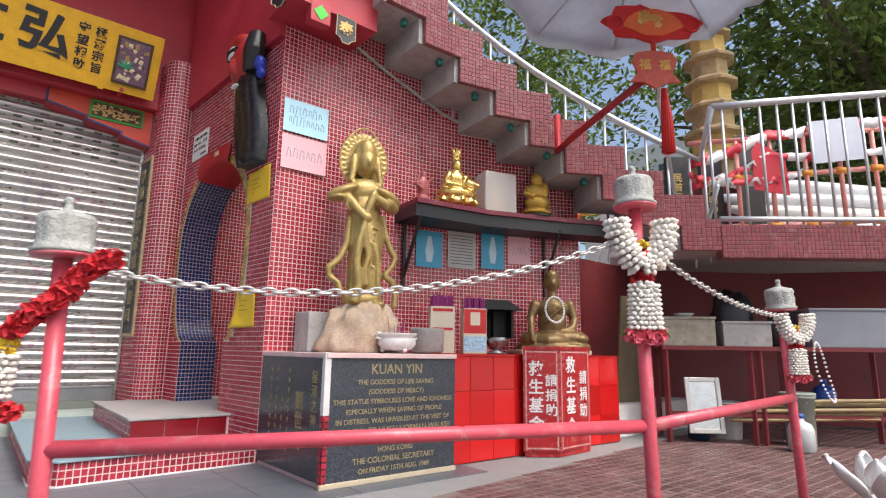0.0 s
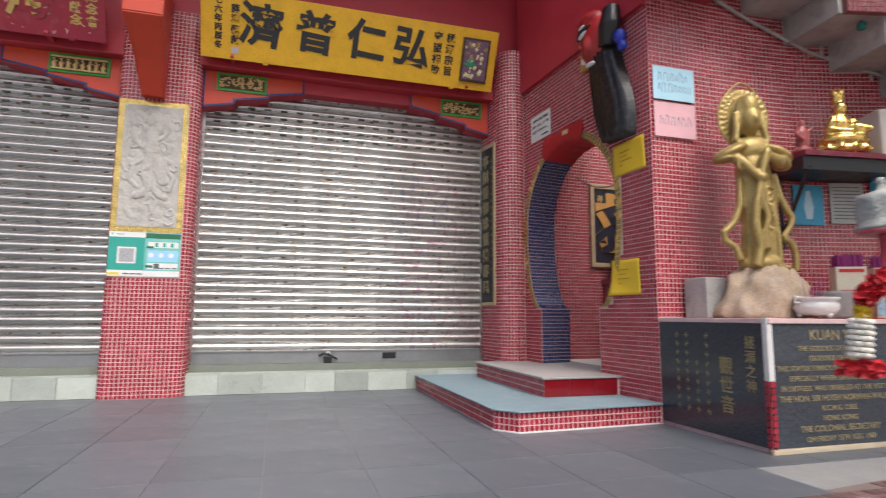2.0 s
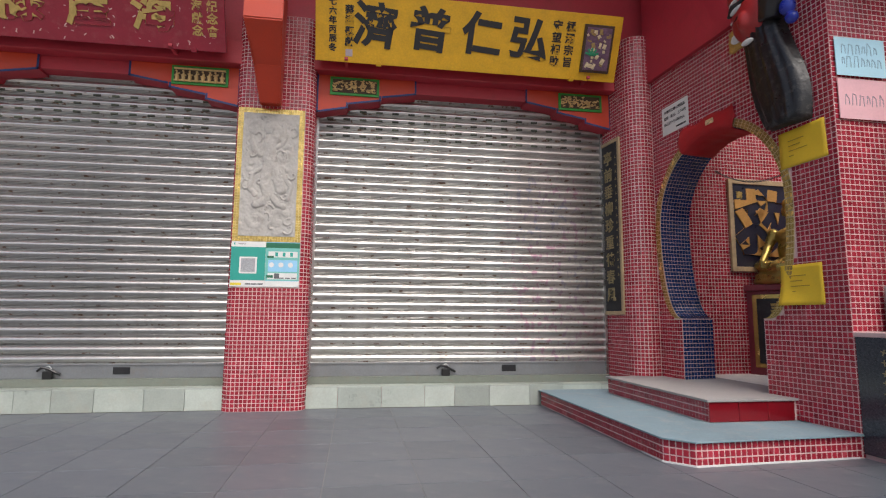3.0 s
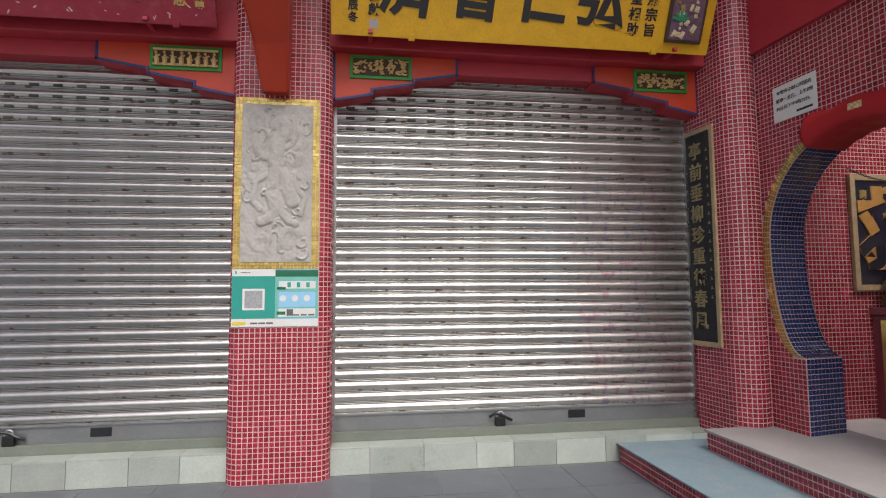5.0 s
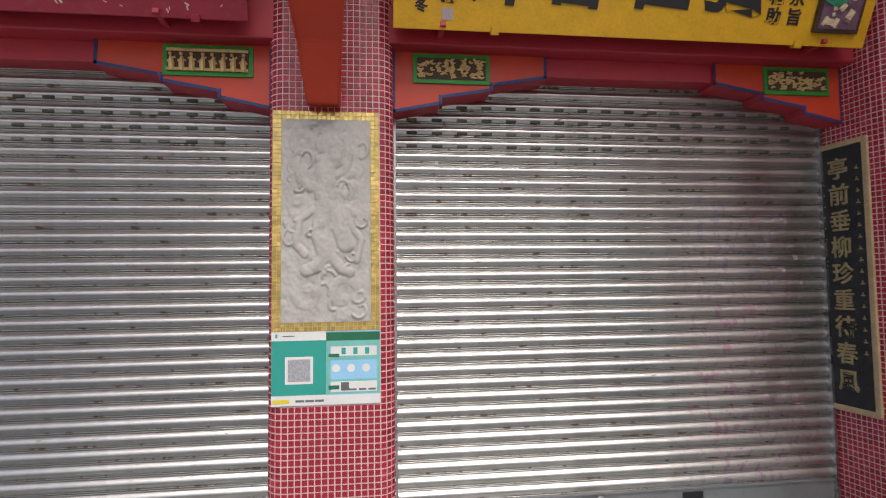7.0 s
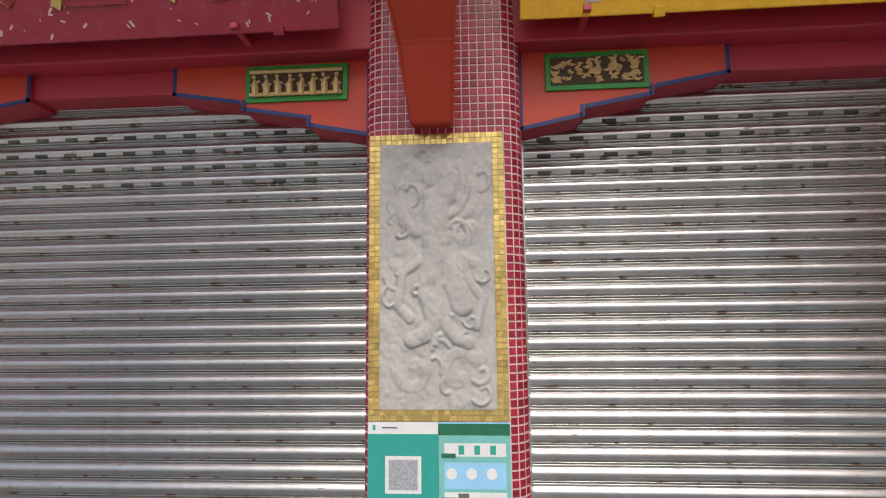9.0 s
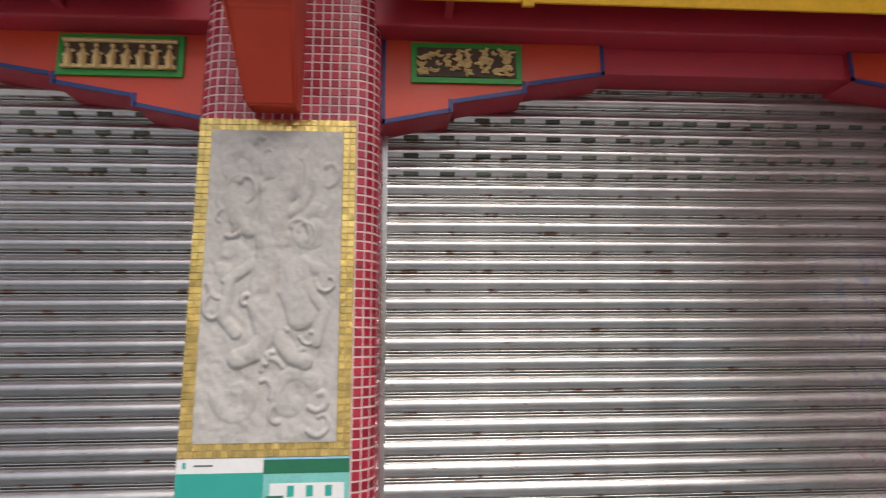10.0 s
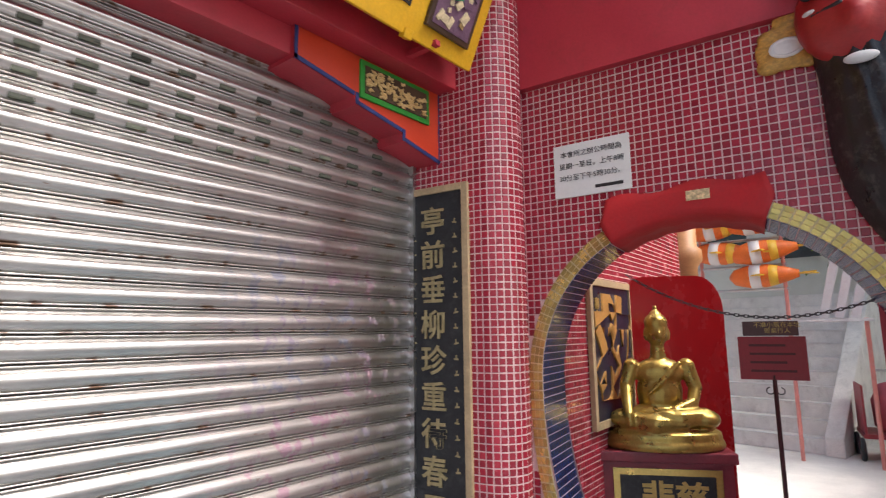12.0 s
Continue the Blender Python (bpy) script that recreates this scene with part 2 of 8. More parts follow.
def mosaic(name, path, z0, z1, material, parent, keep=None, proud=PROUD, pitch=PITCH, label="", single=None, tile=TILE):
    """Small square tiles along a plan path (left to right as seen from outside), from z0 to z1. keep(s, z): where tiles are laid."""
    P = [Vector((p[0], p[1])) for p in path]
    cum = [0]
    for a, b in zip(P, P[1:]):
        cum.append(cum[-1] + (b - a).length)

    def at(s):
        s = min(max(s, 0), cum[-1])
        for i in range(len(P) - 1):
            if s <= cum[i + 1] + 1e-9:
                f = (s - cum[i]) / max(cum[i + 1] - cum[i], 1e-9)
                d = (P[i + 1] - P[i]).normalized()
                return P[i].lerp(P[i + 1], f), Vector((d.y, -d.x))
        return P[-1], Vector((0, -1))
    V, F = [], []
    nu, nv = int(cum[-1] / pitch + 0.01), int((z1 - z0) / pitch + 0.01)
    if nu < 1 or nv < 1:
        return None
    pu, pv = cum[-1] / nu, (z1 - z0) / nv
    rnd = random.Random(name + str(round(path[0][0], 2)))
    cols, loose, pieces = [], [], {}
    for i in range(nu):
        a, na = at((i + 0.5) * pu - tile * pu / pitch / 2)
        b, nb = at((i + 0.5) * pu + tile * pu / pitch / 2)
        cols.append((a, b, (na + nb).normalized()))
    for i, (a, b, nrm) in enumerate(cols):
        for j in range(nv):
            zc = z0 + (j + 0.5) * pv
            if keep and not keep((i + 0.5) * pu, zc):
                continue
            h, t = tile * pv / pitch / 2, proud + rnd.uniform(-0.0008, 0.0008)
            k = len(V)
            e = (b - a) * 0.07
            top = nrm * t
            A, B = a, b
            if single and single[0] < (i + 0.5) * pu < single[1] and single[2] < zc < single[3]:
                loose.append((a, b, nrm, zc, h, t))
                continue
            tl = rnd.uniform(-0.0006, 0.0006)
            V += [(A.x, A.y, zc - h), (B.x, B.y, zc - h), (B.x, B.y, zc + h), (A.x, A.y, zc + h)]
            A2, B2, q = A + e + top, B - e + top, h * 0.86
            V += [(A2.x + nrm.x * tl, A2.y + nrm.y * tl, zc - q), (B2.x, B2.y, zc - q), (B2.x, B2.y, zc + q), (A2.x + nrm.x * tl, A2.y + nrm.y * tl, zc + q)]
            F += [(k + 4, k + 5, k + 6, k + 7), (k, k + 1, k + 5, k + 4), (k + 1, k + 2, k + 6, k + 5), (k + 2, k + 3, k + 7, k + 6), (k + 3, k, k + 4, k + 7)]
    if not V:
        return None
    ob = mesh_ob(name, V, F, material, parent, label)
    ob["kind"] = "stuff"
    for a, b, nrm, zc, h, t in loose:
        w = round((b - a).length, 3)
        if w not in pieces:
            bm = bmesh.new()
            lo = [bm.verts.new(p) for p in ((-w / 2, 0, -h), (w / 2, 0, -h), (w / 2, 0, h), (-w / 2, 0, h))]
            up = [bm.verts.new(p) for p in ((-w * 0.43, -proud, -h * 0.86), (w * 0.43, -proud, -h * 0.86), (w * 0.43, -proud, h * 0.86), (-w * 0.43, -proud, h * 0.86))]
            bm.faces.new(up)
            for q in range(4):
                bm.faces.new((lo[q], lo[(q + 1) % 4], up[(q + 1) % 4], up[q]))
            me = bpy.data.meshes.new("tile")
            bm.to_mesh(me)
            bm.free()
            me.materials.append(material)
            pieces[w] = me
        c = (a + b) / 2
        piece = new("tile", pieces[w])
        piece.parent = parent
        piece.location = (c.x, c.y, zc)
        piece.rotation_euler = (0, 0, math.atan2(nrm.x, -nrm.y))
    return ob


def extrude_path(name, path, z0, z1, material, parent=None, label=""):
    """A solid from a closed plan outline, z0 to z1."""
    return prism(name, path, 2, z0, z1, material, parent, label)


# ---------- the ground and floors ----------
ground = struct(box("ground", -150, -150, -0.3, 150, 150, -0.06, CONCRETE), "plain grey concrete ground around the pavilion", "ground")
floor = struct(box("floor", -9.0, -4.0, -0.06, 9.5, 8.6, -0.006, FLOOR_GROUT), "grey stone-tiled porch floor with pale joints", "floor")


def on_pink(x, y):
    return y < 2.96 + 0.125 * (x - 1.4)


def grey_tiles():
    """Large grey slabs, each a piece of the floor."""
    bm = bmesh.new()
    add_box(bm, 0, 0, -0.006, 0.594, 0.594, 0, 0.002)
    me = bpy.data.meshes.new("floor_slab")
    bm.to_mesh(me)
    bm.free()
    me.materials.append(FLOOR_TILE)
    for i in range(-12, 6):
        for j in range(-2, 14):
            x, y = i * 0.6 + 0.05, j * 0.6 - 0.1
            if y + 0.6 > 8.0 or on_pink(x + 0.3, y + 0.1) and x > 0.4:
                continue
            ob = new("floor_slab", me)
            ob.parent = floor
            ob.location = (x, y, 0)


grey_tiles()


def pink_floor():
    V, F = [], []
    p = 0.098
    for i in range(95):
        for j in range(76):
            x, y = 0.45 + i * p, -3.5 + j * p
            if not on_pink(x, y) or not on_pink(x + p, y + p):
                continue
            k, g, t = len(V), 0.006, 0.0
            V += [(x + g, y + g, -0.004), (x + p - g, y + g, -0.004), (x + p - g, y + p - g, -0.004), (x + g, y + p - g, -0.004)]
            V += [(x + g + .004, y + g + .004, t + 0.002), (x + p - g - .004, y + g + .004, t + 0.002), (x + p - g - .004, y + p - g - .004, t + 0.002), (x + g + .004, y + p - g - .004, t + 0.002)]
            F += [(k + 4, k + 5, k + 6, k + 7), (k, k + 1, k + 5, k + 4), (k + 1, k + 2, k + 6, k + 5), (k + 2, k + 3, k + 7, k + 6), (k + 3, k, k + 4, k + 7)]
    bed = prism("floor_bed", [(0.42, -3.6), (9.4, -3.6), (9.4, 3.9), (0.42, 2.86)], 2, -0.0055, -0.002, PINK_GROUT, floor, "pinkish floor bedding")
    ob = mesh_ob("floor_tile", V, F, PINK_TILE, floor, "small worn pinkish-red floor tiles")
    ob["kind"] = "stuff"


pink_floor()

# ---------- the facade with its shutters ----------
COL_Y, SHUT_Y = 7.58, 8.0


def arc(cx, cy, r, a0, a1, n=6):
    return [(cx + r * math.cos(radians(a0 + (a1 - a0) * i / n)), cy + r * math.sin(radians(a0 + (a1 - a0) * i / n))) for i in range(n + 1)]


def tiled_column(name, x0, x1, z1, keep=None, single=None):
    r = 0.13
    path = [(x0, SHUT_Y + 0.08)] + arc(x0 + r, COL_Y + r, r, 180, 270) + arc(x1 - r, COL_Y + r, r, 270, 360) + [(x1, SHUT_Y + 0.08)]
    core = struct(extrude_path(name, path + [(x1, 8.4), (x0, 8.4)], 0, z1, GROUT), "column clad in small red mosaic with pale pink joints", "column")
    tiles = mosaic("mosaic_tile", path, 0.0, z1, RED_TILE, core, keep, single=single)
    return core, path


LEN0 = 0.50 - 0.13 + 0.13 * math.pi / 2


def off_panel(s, z):
    return not (1.37 < z < 3.43 and -2.955 < -3.0 + 0.13 + (s - LEN0) < -2.22)


column_main, main_path = tiled_column("wall_column_1", -3.0, -2.108, 4.6, off_panel, (0.55, 1.25, 0.60, 1.36))
column_left, _p = tiled_column("wall_column_2", -7.35, -6.46, 4.6)

pier_path = [(1.655, 8.1), (1.715, 7.52)] + [(1.735, 7.43), (1.775, 7.365), (1.83, 7.32), (1.90, 7.30), (1.97, 7.31), (2.035, 7.345)]
pier = struct(extrude_path("wall_pier", pier_path + [(2.4, 7.345), (2.4, 8.4), (1.655, 8.4)], 0, 4.6, GROUT), "rounded corner pier clad in red mosaic", "column")
mosaic("mosaic_tile", pier_path, 0.0, 4.6, RED_TILE, pier, single=(0.55, 1.1, 1.9, 2.8))

# unseen above the eave; raised this high to block sun from behind
facade = struct(box("wall_facade", -9.0, 7.66, 4.28, 2.3, 8.4, 12.0, RED_PAINT), "red-painted wall above the shutters", "wall")
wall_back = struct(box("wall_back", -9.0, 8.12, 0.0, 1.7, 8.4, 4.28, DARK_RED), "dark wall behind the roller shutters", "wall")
beam = struct(box("beam", -9.0, 7.63, 3.985, 1.75, 8.11, 4.28, RED_PAINT, bevel=0.012), "red-painted lintel beam over the shutters", "beam")
box("fascia", -9.0, 7.80, 3.83, 1.75, 8.108, 3.986, RED_PAINT, beam, 0.006)


def shutter(x0, x1, z0, z1, name):
    """A roller shutter of curved steel slats on a flat bottom rail."""
    root = empty(name, pose(0, 0, 0))
    pitch = SLAT
    crown = [(-0.010 - 0.016 * math.sin(math.pi * (0.28 + 0.72 * k / 9)) + 0.010 * k / 9, 0.042 + 0.048 * k / 9) for k in range(10)]
    prof = [(0.026, 0.0), (0.020, 0.003), (-0.004, 0.0045), (-0.008, 0.008), (-0.004, 0.0115), (0.012, 0.013), (0.012, 0.0155), (-0.006, 0.017), (-0.013, 0.021), (-0.015, 0.029), (-0.018, 0.037)] + crown + [(0.010, 0.0915), (0.010, 0.0935), (-0.003, 0.095), (-0.006, 0.098), (-0.002, 0.101), (0.022, 0.1025), (0.026, 0.104)]
    s = pitch / 0.104
    n = int((z1 - z0 - 0.16) / pitch)
    bm = bmesh.new()
    a = [bm.verts.new((x0, SHUT_Y + y * s, z * s)) for y, z in prof]
    b = [bm.verts.new((x1, SHUT_Y + y * s, z * s)) for y, z in prof]
    for i in range(len(prof) - 1):
        f = bm.faces.new((a[i], b[i], b[i + 1], a[i + 1]))
        f.smooth = True
    me = bpy.data.meshes.new("slat")
    bm.to_mesh(me)
    bm.free()
    me.materials.append(SHUTTER)
    slot_bm = bmesh.new()
    add_box(slot_bm, -0.044, SHUT_Y - 0.0205, 0.017 * s, 0.044, SHUT_Y + 0.004, 0.044 * s, 0.007)
    slot_me = bpy.data.meshes.new("vent_slot")
    slot_bm.to_mesh(slot_me)
    slot_bm.free()
    slot_me.materials.append(SLOT)
    for k in range(n + 1):
        ob = new("slat", me)
        ob.parent = root
        ob.location = (0, 0, z0 + 0.16 + k * pitch)
        if n - 5 <= k <= n - 2:
            for q in range(int((x1 - x0 - 0.2) / 0.205)):
                so = new("vent_slot", slot_me)
                so.parent = ob
                so.location = (x0 + 0.16 + q * 0.205, 0, 0)
    bm = bmesh.new()
    add_box(bm, x0, SHUT_Y - 0.012, z0, x1, SHUT_Y + 0.02, z0 + 0.16, 0.004)
    add_box(bm, x0, SHUT_Y - 0.026, z0 + 0.145, x1, SHUT_Y + 0.02, z0 + 0.165, 0.004)
    part("bottom_rail", bm, RAILSTEEL, root)
    for x in (x0, x1 - 0.03):
        box("guide", x, SHUT_Y - 0.05, z0, x + 0.03, SHUT_Y + 0.03, z1, STEEL, root)
    box("lock_plate", (x0 + x1) / 2 + 0.48, SHUT_Y - 0.018, z0 + 0.045, (x0 + x1) / 2 + 0.66, SHUT_Y - 0.011, z0 + 0.125, BLACK, root, 0.003, "black lock plate")
    return tagged(root, "closed galvanised steel roller shutter with rust spots", "shutter", "roller shutters")


SLAT = 0.107


def shutter_steel():
    """Bright corrugated steel: rust along the slat joints, and a dull stretch of faded scrawls."""
    m = STEEL.copy()
    m.name = "spotted_shutter_steel"
    nt = m.node_tree
    L = nt.links.new
    b = nt.nodes["Principled BSDF"]
    tc = nt.nodes.new("ShaderNodeTexCoord")
    geo = nt.nodes.new("ShaderNodeNewGeometry")

    def field(src, scale, shift, lo, hi, top, detail=4.0):
        mp = nt.nodes.new("ShaderNodeMapping")
        mp.inputs["Scale"].default_value, mp.inputs["Location"].default_value = scale, shift
        n = node(nt, "ShaderNodeTexNoise", Scale=1.0, Detail=detail, Roughness=0.6)
        r = node(nt, "ShaderNodeMapRange", From_Min=lo, From_Max=hi, To_Min=0.0, To_Max=top)
        L(src, mp.inputs["Vector"])
        L(mp.outputs["Vector"], n.inputs["Vector"])
        L(n.outputs["Fac"], r.inputs["Value"])
        return r.outputs["Result"]

    def ramp(src, x0, x1, y0, y1):
        r = node(nt, "ShaderNodeMapRange", From_Min=x0, From_Max=x1, To_Min=y0, To_Max=y1)
        L(src, r.inputs["Value"])
        return r.outputs["Result"]

    def times(p, q):
        k = nt.nodes.new("ShaderNodeMath")
        k.operation = "MULTIPLY"
        L(p, k.inputs[0])
        L(q, k.inputs[1])
        return k.outputs[0]

    def over(col, fac, tint):
        mx = nt.nodes.new("ShaderNodeMix")
        mx.data_type = "RGBA"
        mx.inputs["B"].default_value = (*tint, 1)
        L(col, mx.inputs["A"])
        L(fac, mx.inputs["Factor"])
        return mx.outputs["Result"]
    low = nt.nodes.new("ShaderNodeSeparateXYZ")
    wide = nt.nodes.new("ShaderNodeSeparateXYZ")
    L(tc.outputs["Object"], low.inputs[0])
    L(geo.outputs["Position"], wide.inputs[0])
    joint = ramp(low.outputs["Z"], 0.018, 0.026, 1.0, 0.0)
    spots = field(geo.outputs["Position"], (9.0, 0.5, 9.0), (0, 0, 0), 0.555, 0.63, 0.95)
    runs = field(geo.outputs["Position"], (8.0, 0.5, 38.0), (4, 1, 2), 0.64, 0.70, 0.8)
    rust = times(spots, joint)
    # faded scrawls and grime on the stretch beside the corner pier
    near = times(ramp(wide.outputs["X"], 0.1, 0.6, 0.0, 1.0), ramp(wide.outputs["X"], 1.25, 1.6, 1.0, 0.35))
    scrawl = times(field(geo.outputs["Position"], (13.0, 1.0, 9.0), (9, 3, 7), 0.53, 0.60, 0.6), times(near, ramp(wide.outputs["Z"], 3.2, 2.7, 0.0, 1.0)))
    grime = times(field(geo.outputs["Position"], (1.2, 1.0, 0.8), (2, 5, 1), 0.30, 0.62, 0.55), near)
    hue = nt.nodes.new("ShaderNodeValToRGB")
    hue.color_ramp.elements[0].position, hue.color_ramp.elements[0].color = 0.40, (0.16, 0.19, 0.30, 1)
    hue.color_ramp.elements[1].position, hue.color_ramp.elements[1].color = 0.60, (0.34, 0.12, 0.22, 1)
    hn = node(nt, "ShaderNodeTexNoise", Scale=1.6, Detail=1.0)
    L(geo.outputs["Position"], hn.inputs["Vector"])
    L(hn.outputs["Fac"], hue.inputs["Fac"])
    col = over(b.inputs["Base Color"].links[0].from_socket, grime, (0.36, 0.31, 0.30))
    mx = nt.nodes.new("ShaderNodeMix")
    mx.data_type = "RGBA"
    L(col, mx.inputs["A"])
    L(hue.outputs["Color"], mx.inputs["B"])
    L(scrawl, mx.inputs["Factor"])
    col = over(over(mx.outputs["Result"], runs, (0.20, 0.11, 0.055)), rust, (0.15, 0.075, 0.035))
    L(col, b.inputs["Base Color"])
    L(times(times(ramp(rust, 0, 1, 1.0, 0.1), ramp(runs, 0, 1, 1.0, 0.25)), times(ramp(scrawl, 0, 1, 1.0, 0.2), ramp(grime, 0, 1, 1.0, 0.6))), b.inputs["Metallic"])
    L(ramp(grime, 0.0, 0.55, 0.28, 0.44), b.inputs["Roughness"])
    return m


SHUTTER = shutter_steel()
RAILSTEEL = mat("pale_rail_steel", (0.27, 0.28, 0.29), 0.4, metal=0.6, vary=0.1, stain=(0.3, 0.25, 0.2), amount=0.4)
SLOT = mat("grey_slot", (0.07, 0.078, 0.055), 0.6, vary=0.3, scale=5, stain=(0.03, 0.02, 0.018), amount=0.9, obj=True, spread=0.6)
shutter_right = shutter(-2.108, 1.66, 0.33, 3.9, "roller_shutter")
shutter_left = shutter(-6.46, -3.0, 0.33, 3.9, "roller_shutter")


def plinth(x0, x1):
    root = struct(box("plinth", x0, 7.745, 0.0, x1, 8.1, 0.225, GROUT), "low marble-faced sill under the shutter", "plinth")
    x = x0
    rnd = random.Random(3)
    while x < x1 - 0.05:
        w = min(rnd.choice((0.36, 0.42, 0.5)), x1 - x)
        box("marble_slab", x + 0.002, 7.725, 0.0, x + w - 0.002, 7.747, 0.228, MARBLE, root, 0.003)
        box("marble_slab", x + 0.002, 7.725, 0.2285, x + w - 0.002, 8.08, 0.245, MARBLE, root, 0.003)
        x += w
    box("track", x0, 7.93, 0.245, x1, 8.08, 0.33, mat("green_grey_track", (0.17, 0.19, 0.16), 0.7, stain=(0.2, 0.17, 0.13), amount=0.6), root, 0.004)


plinth(-2.108, 1.66)
plinth(-6.46, -3.0)


def bracket(xc, xt, kind):
    """A stepped red bracket: xc at the column, xt the tip."""
    d = 1 if xt > xc else -1
    w = abs(xt - xc)
    f = lambda u, z: (xc + d * u * w, z)
    low = [(0.0, 3.50), (0.30, 3.575), (0.315, 3.625), (0.63, 3.69), (0.65, 3.735), (1.0, 3.805)]
    out = [f(*p) for p in low] + [f(1.0, 3.984), f(0.0, 3.984)]
    root = empty("bracket")
    prism("body", out, 1, 7.775, 8.0, RED_PAINT, root)
    face = [f(u, z + 0.012) for u, z in low] + [f(0.99, 3.983), f(0.006, 3.983)]
    prism("front_board", face, 1, 7.768, 7.776, ORANGE_RED, root, "orange-red front")
    t = 0.024
    line = []
    for (u0, z0), (u1, z1) in zip(low, low[1:]):
        q = [f(u0, z0), f(u1, z1), f(u1, z1 + t), f(u0, z0 + t)]
        if abs(u1 - u0) < 0.05:
            q = [f(u0 - 0.008, z0), f(u0 + 0.012, z0), f(u0 + 0.012, z1 + t), f(u0 - 0.008, z1 + t)]
        line.append(q)
    line.append([f(1.0, 3.805), f(1.0, 3.983), f(0.982, 3.983), f(0.982, 3.805)])
    line.append([f(0.0, 3.50), f(0.0, 3.983), f(0.018, 3.983), f(0.018, 3.50)])
    bm = bmesh.new()
    for q in line:
        a = [bm.verts.new((x, 7.764, z)) for x, z in q]
        b = [bm.verts.new((x, 7.769, z)) for x, z in q]
        bm.faces.new(a)
        for i in range(4):
            bm.faces.new((a[i], b[i], b[(i + 1) % 4], a[(i + 1) % 4]))
    part("blue_line", bm, BLUE_LINE, root, "painted blue edging")
    u0, u1 = (0.11, 0.62) if kind else (0.13, 0.62)
    xs = sorted((f(u0, 0)[0], f(u1, 0)[0]))
    box("green_panel", xs[0], 7.752, 3.735, xs[1], 7.769, 3.965, GREEN_PAINT, root, 0.003, "green-painted panel")
    rnd = random.Random(int(xc * 100))
    x0, x1, z0, z1 = xs[0] + 0.03, xs[1] - 0.03, 3.766, 3.934
    box("carving_ground", x0, 7.746, z0, x1, 7.7525, z1, CARVE_GROUND, root, 0.002, "ground darkened to deepen the carving's recesses")
    carve = bmesh.new()
    if kind and xc < 0:
        n = 8
        for z in (z0 + 0.012, z1 - 0.012):
            tube_bm([(x0, 7.741, z), (x1, 7.741, z)], 0.012, 6, carve)
        for i in range(n):
            x = x0 + (i + 0.5) * (x1 - x0) / n
            tube_bm([(x + rnd.uniform(-0.006, 0.006), 7.738, z0), (x, 7.735, z0 + 0.06), (x + rnd.uniform(-0.01, 0.01), 7.735, z0 + 0.105)], [0.019, 0.022, 0.010], 7, carve)
            bmesh.ops.create_icosphere(carve, subdivisions=1, radius=0.015, matrix=Matrix.Translation((x + rnd.uniform(-0.008, 0.008), 7.734, z0 + 0.122)))
            tube_bm([(x - 0.028, 7.738, z0 + rnd.uniform(0.05, 0.10)), (x, 7.734, z0 + 0.085), (x + 0.028, 7.738, z0 + rnd.uniform(0.05, 0.11))], 0.008, 5, carve)
    else:
        for i in range(60):
            a = rnd.uniform(0, 6.28)
            x, z, L = rnd.uniform(x0 + 0.02, x1 - 0.02), rnd.uniform(z0 + 0.016, z1 - 0.016), rnd.uniform(0.022, 0.05)
            pts = [(min(max(x + L * (k - 2) / 2 * math.cos(a + 0.45 * k), x0), x1), 7.736 + 0.006 * (k % 2), min(max(z + 0.6 * L * (k - 2) / 2 * math.sin(a + 0.45 * k), z0), z1)) for k in range(5)]
            tube_bm(pts, [0.004, 0.009, 0.011, 0.009, 0.003], 5, carve)
    part("carving", carve, PALE_GOLD, root, "pale gold relief carving")
    return tagged(root, "stepped orange-red bracket edged in blue with a gold carving", "bracket", "shutter brackets")


bracket(-2.108, -0.886, 0)
bracket(1.70, 0.536, 1)
bracket(-3.0, -4.25, 1)
bracket(-6.46, -5.2, 0)

# ---------- steps before the moon gate ----------
GA, GB = Vector((2.045, 7.345)), Vector((2.235, 4.90))
step_1 = struct(extrude_path("step_1", [(0.665, 7.70), (0.665, 5.0), (0.815, 4.825), (2.26, 4.905), (2.5, 4.95), (2.5, 7.70)], 0.0, 0.163, GROUT), "lower entrance step edged with red mosaic", "step")
prism("tread", [(0.64, 7.72), (0.64, 4.99), (0.802, 4.80), (2.27, 4.88), (2.5, 4.95), (2.5, 7.72)], 2, 0.163, 0.178, BLUE_STEP, step_1, "worn pale blue tread", 0.005)
mosaic("mosaic_tile", [(0.665, 7.70), (0.665, 5.0)], 0.005, 0.163, RED_TILE, step_1)
mosaic("mosaic_tile", [(0.665, 5.0), (0.815, 4.825)], 0.005, 0.163, RED_TILE, step_1)
mosaic("mosaic_tile", [(0.815, 4.825), (2.23, 4.903)], 0.005, 0.163, RED_TILE, step_1)
prism("mortar_line", [(0.655, 5.3), (0.655, 4.995), (0.81, 4.812), (2.2, 4.89), (2.2, 4.90), (0.815, 4.825), (0.665, 5.0), (0.665, 5.3)], 2, 0.0, 0.012, WHITE_PAINT, step_1, "splashed pale mortar along the foot")
step_2 = struct(box("step_2", 1.36, 5.47, 0.178, 2.6, 7.345, 0.345, GROUT), "upper entrance step with glazed red tiles", "step")
box("tread", 1.335, 5.445, 0.345, 2.6, 7.36, 0.368, PALE_STEP, step_2, 0.006, "pale screed tread")
for i, (a, b) in enumerate(((0.0, 0.27), (0.275, 0.545), (0.55, 0.80))):
    box("glazed_tile", 1.36 + a, 5.458, 0.182, 1.36 + b, 5.47, 0.342, mat("glazed_dark_red", (0.20, 0.006, 0.012), 0.12, vary=0.1, bump=0), step_2, 0.004)
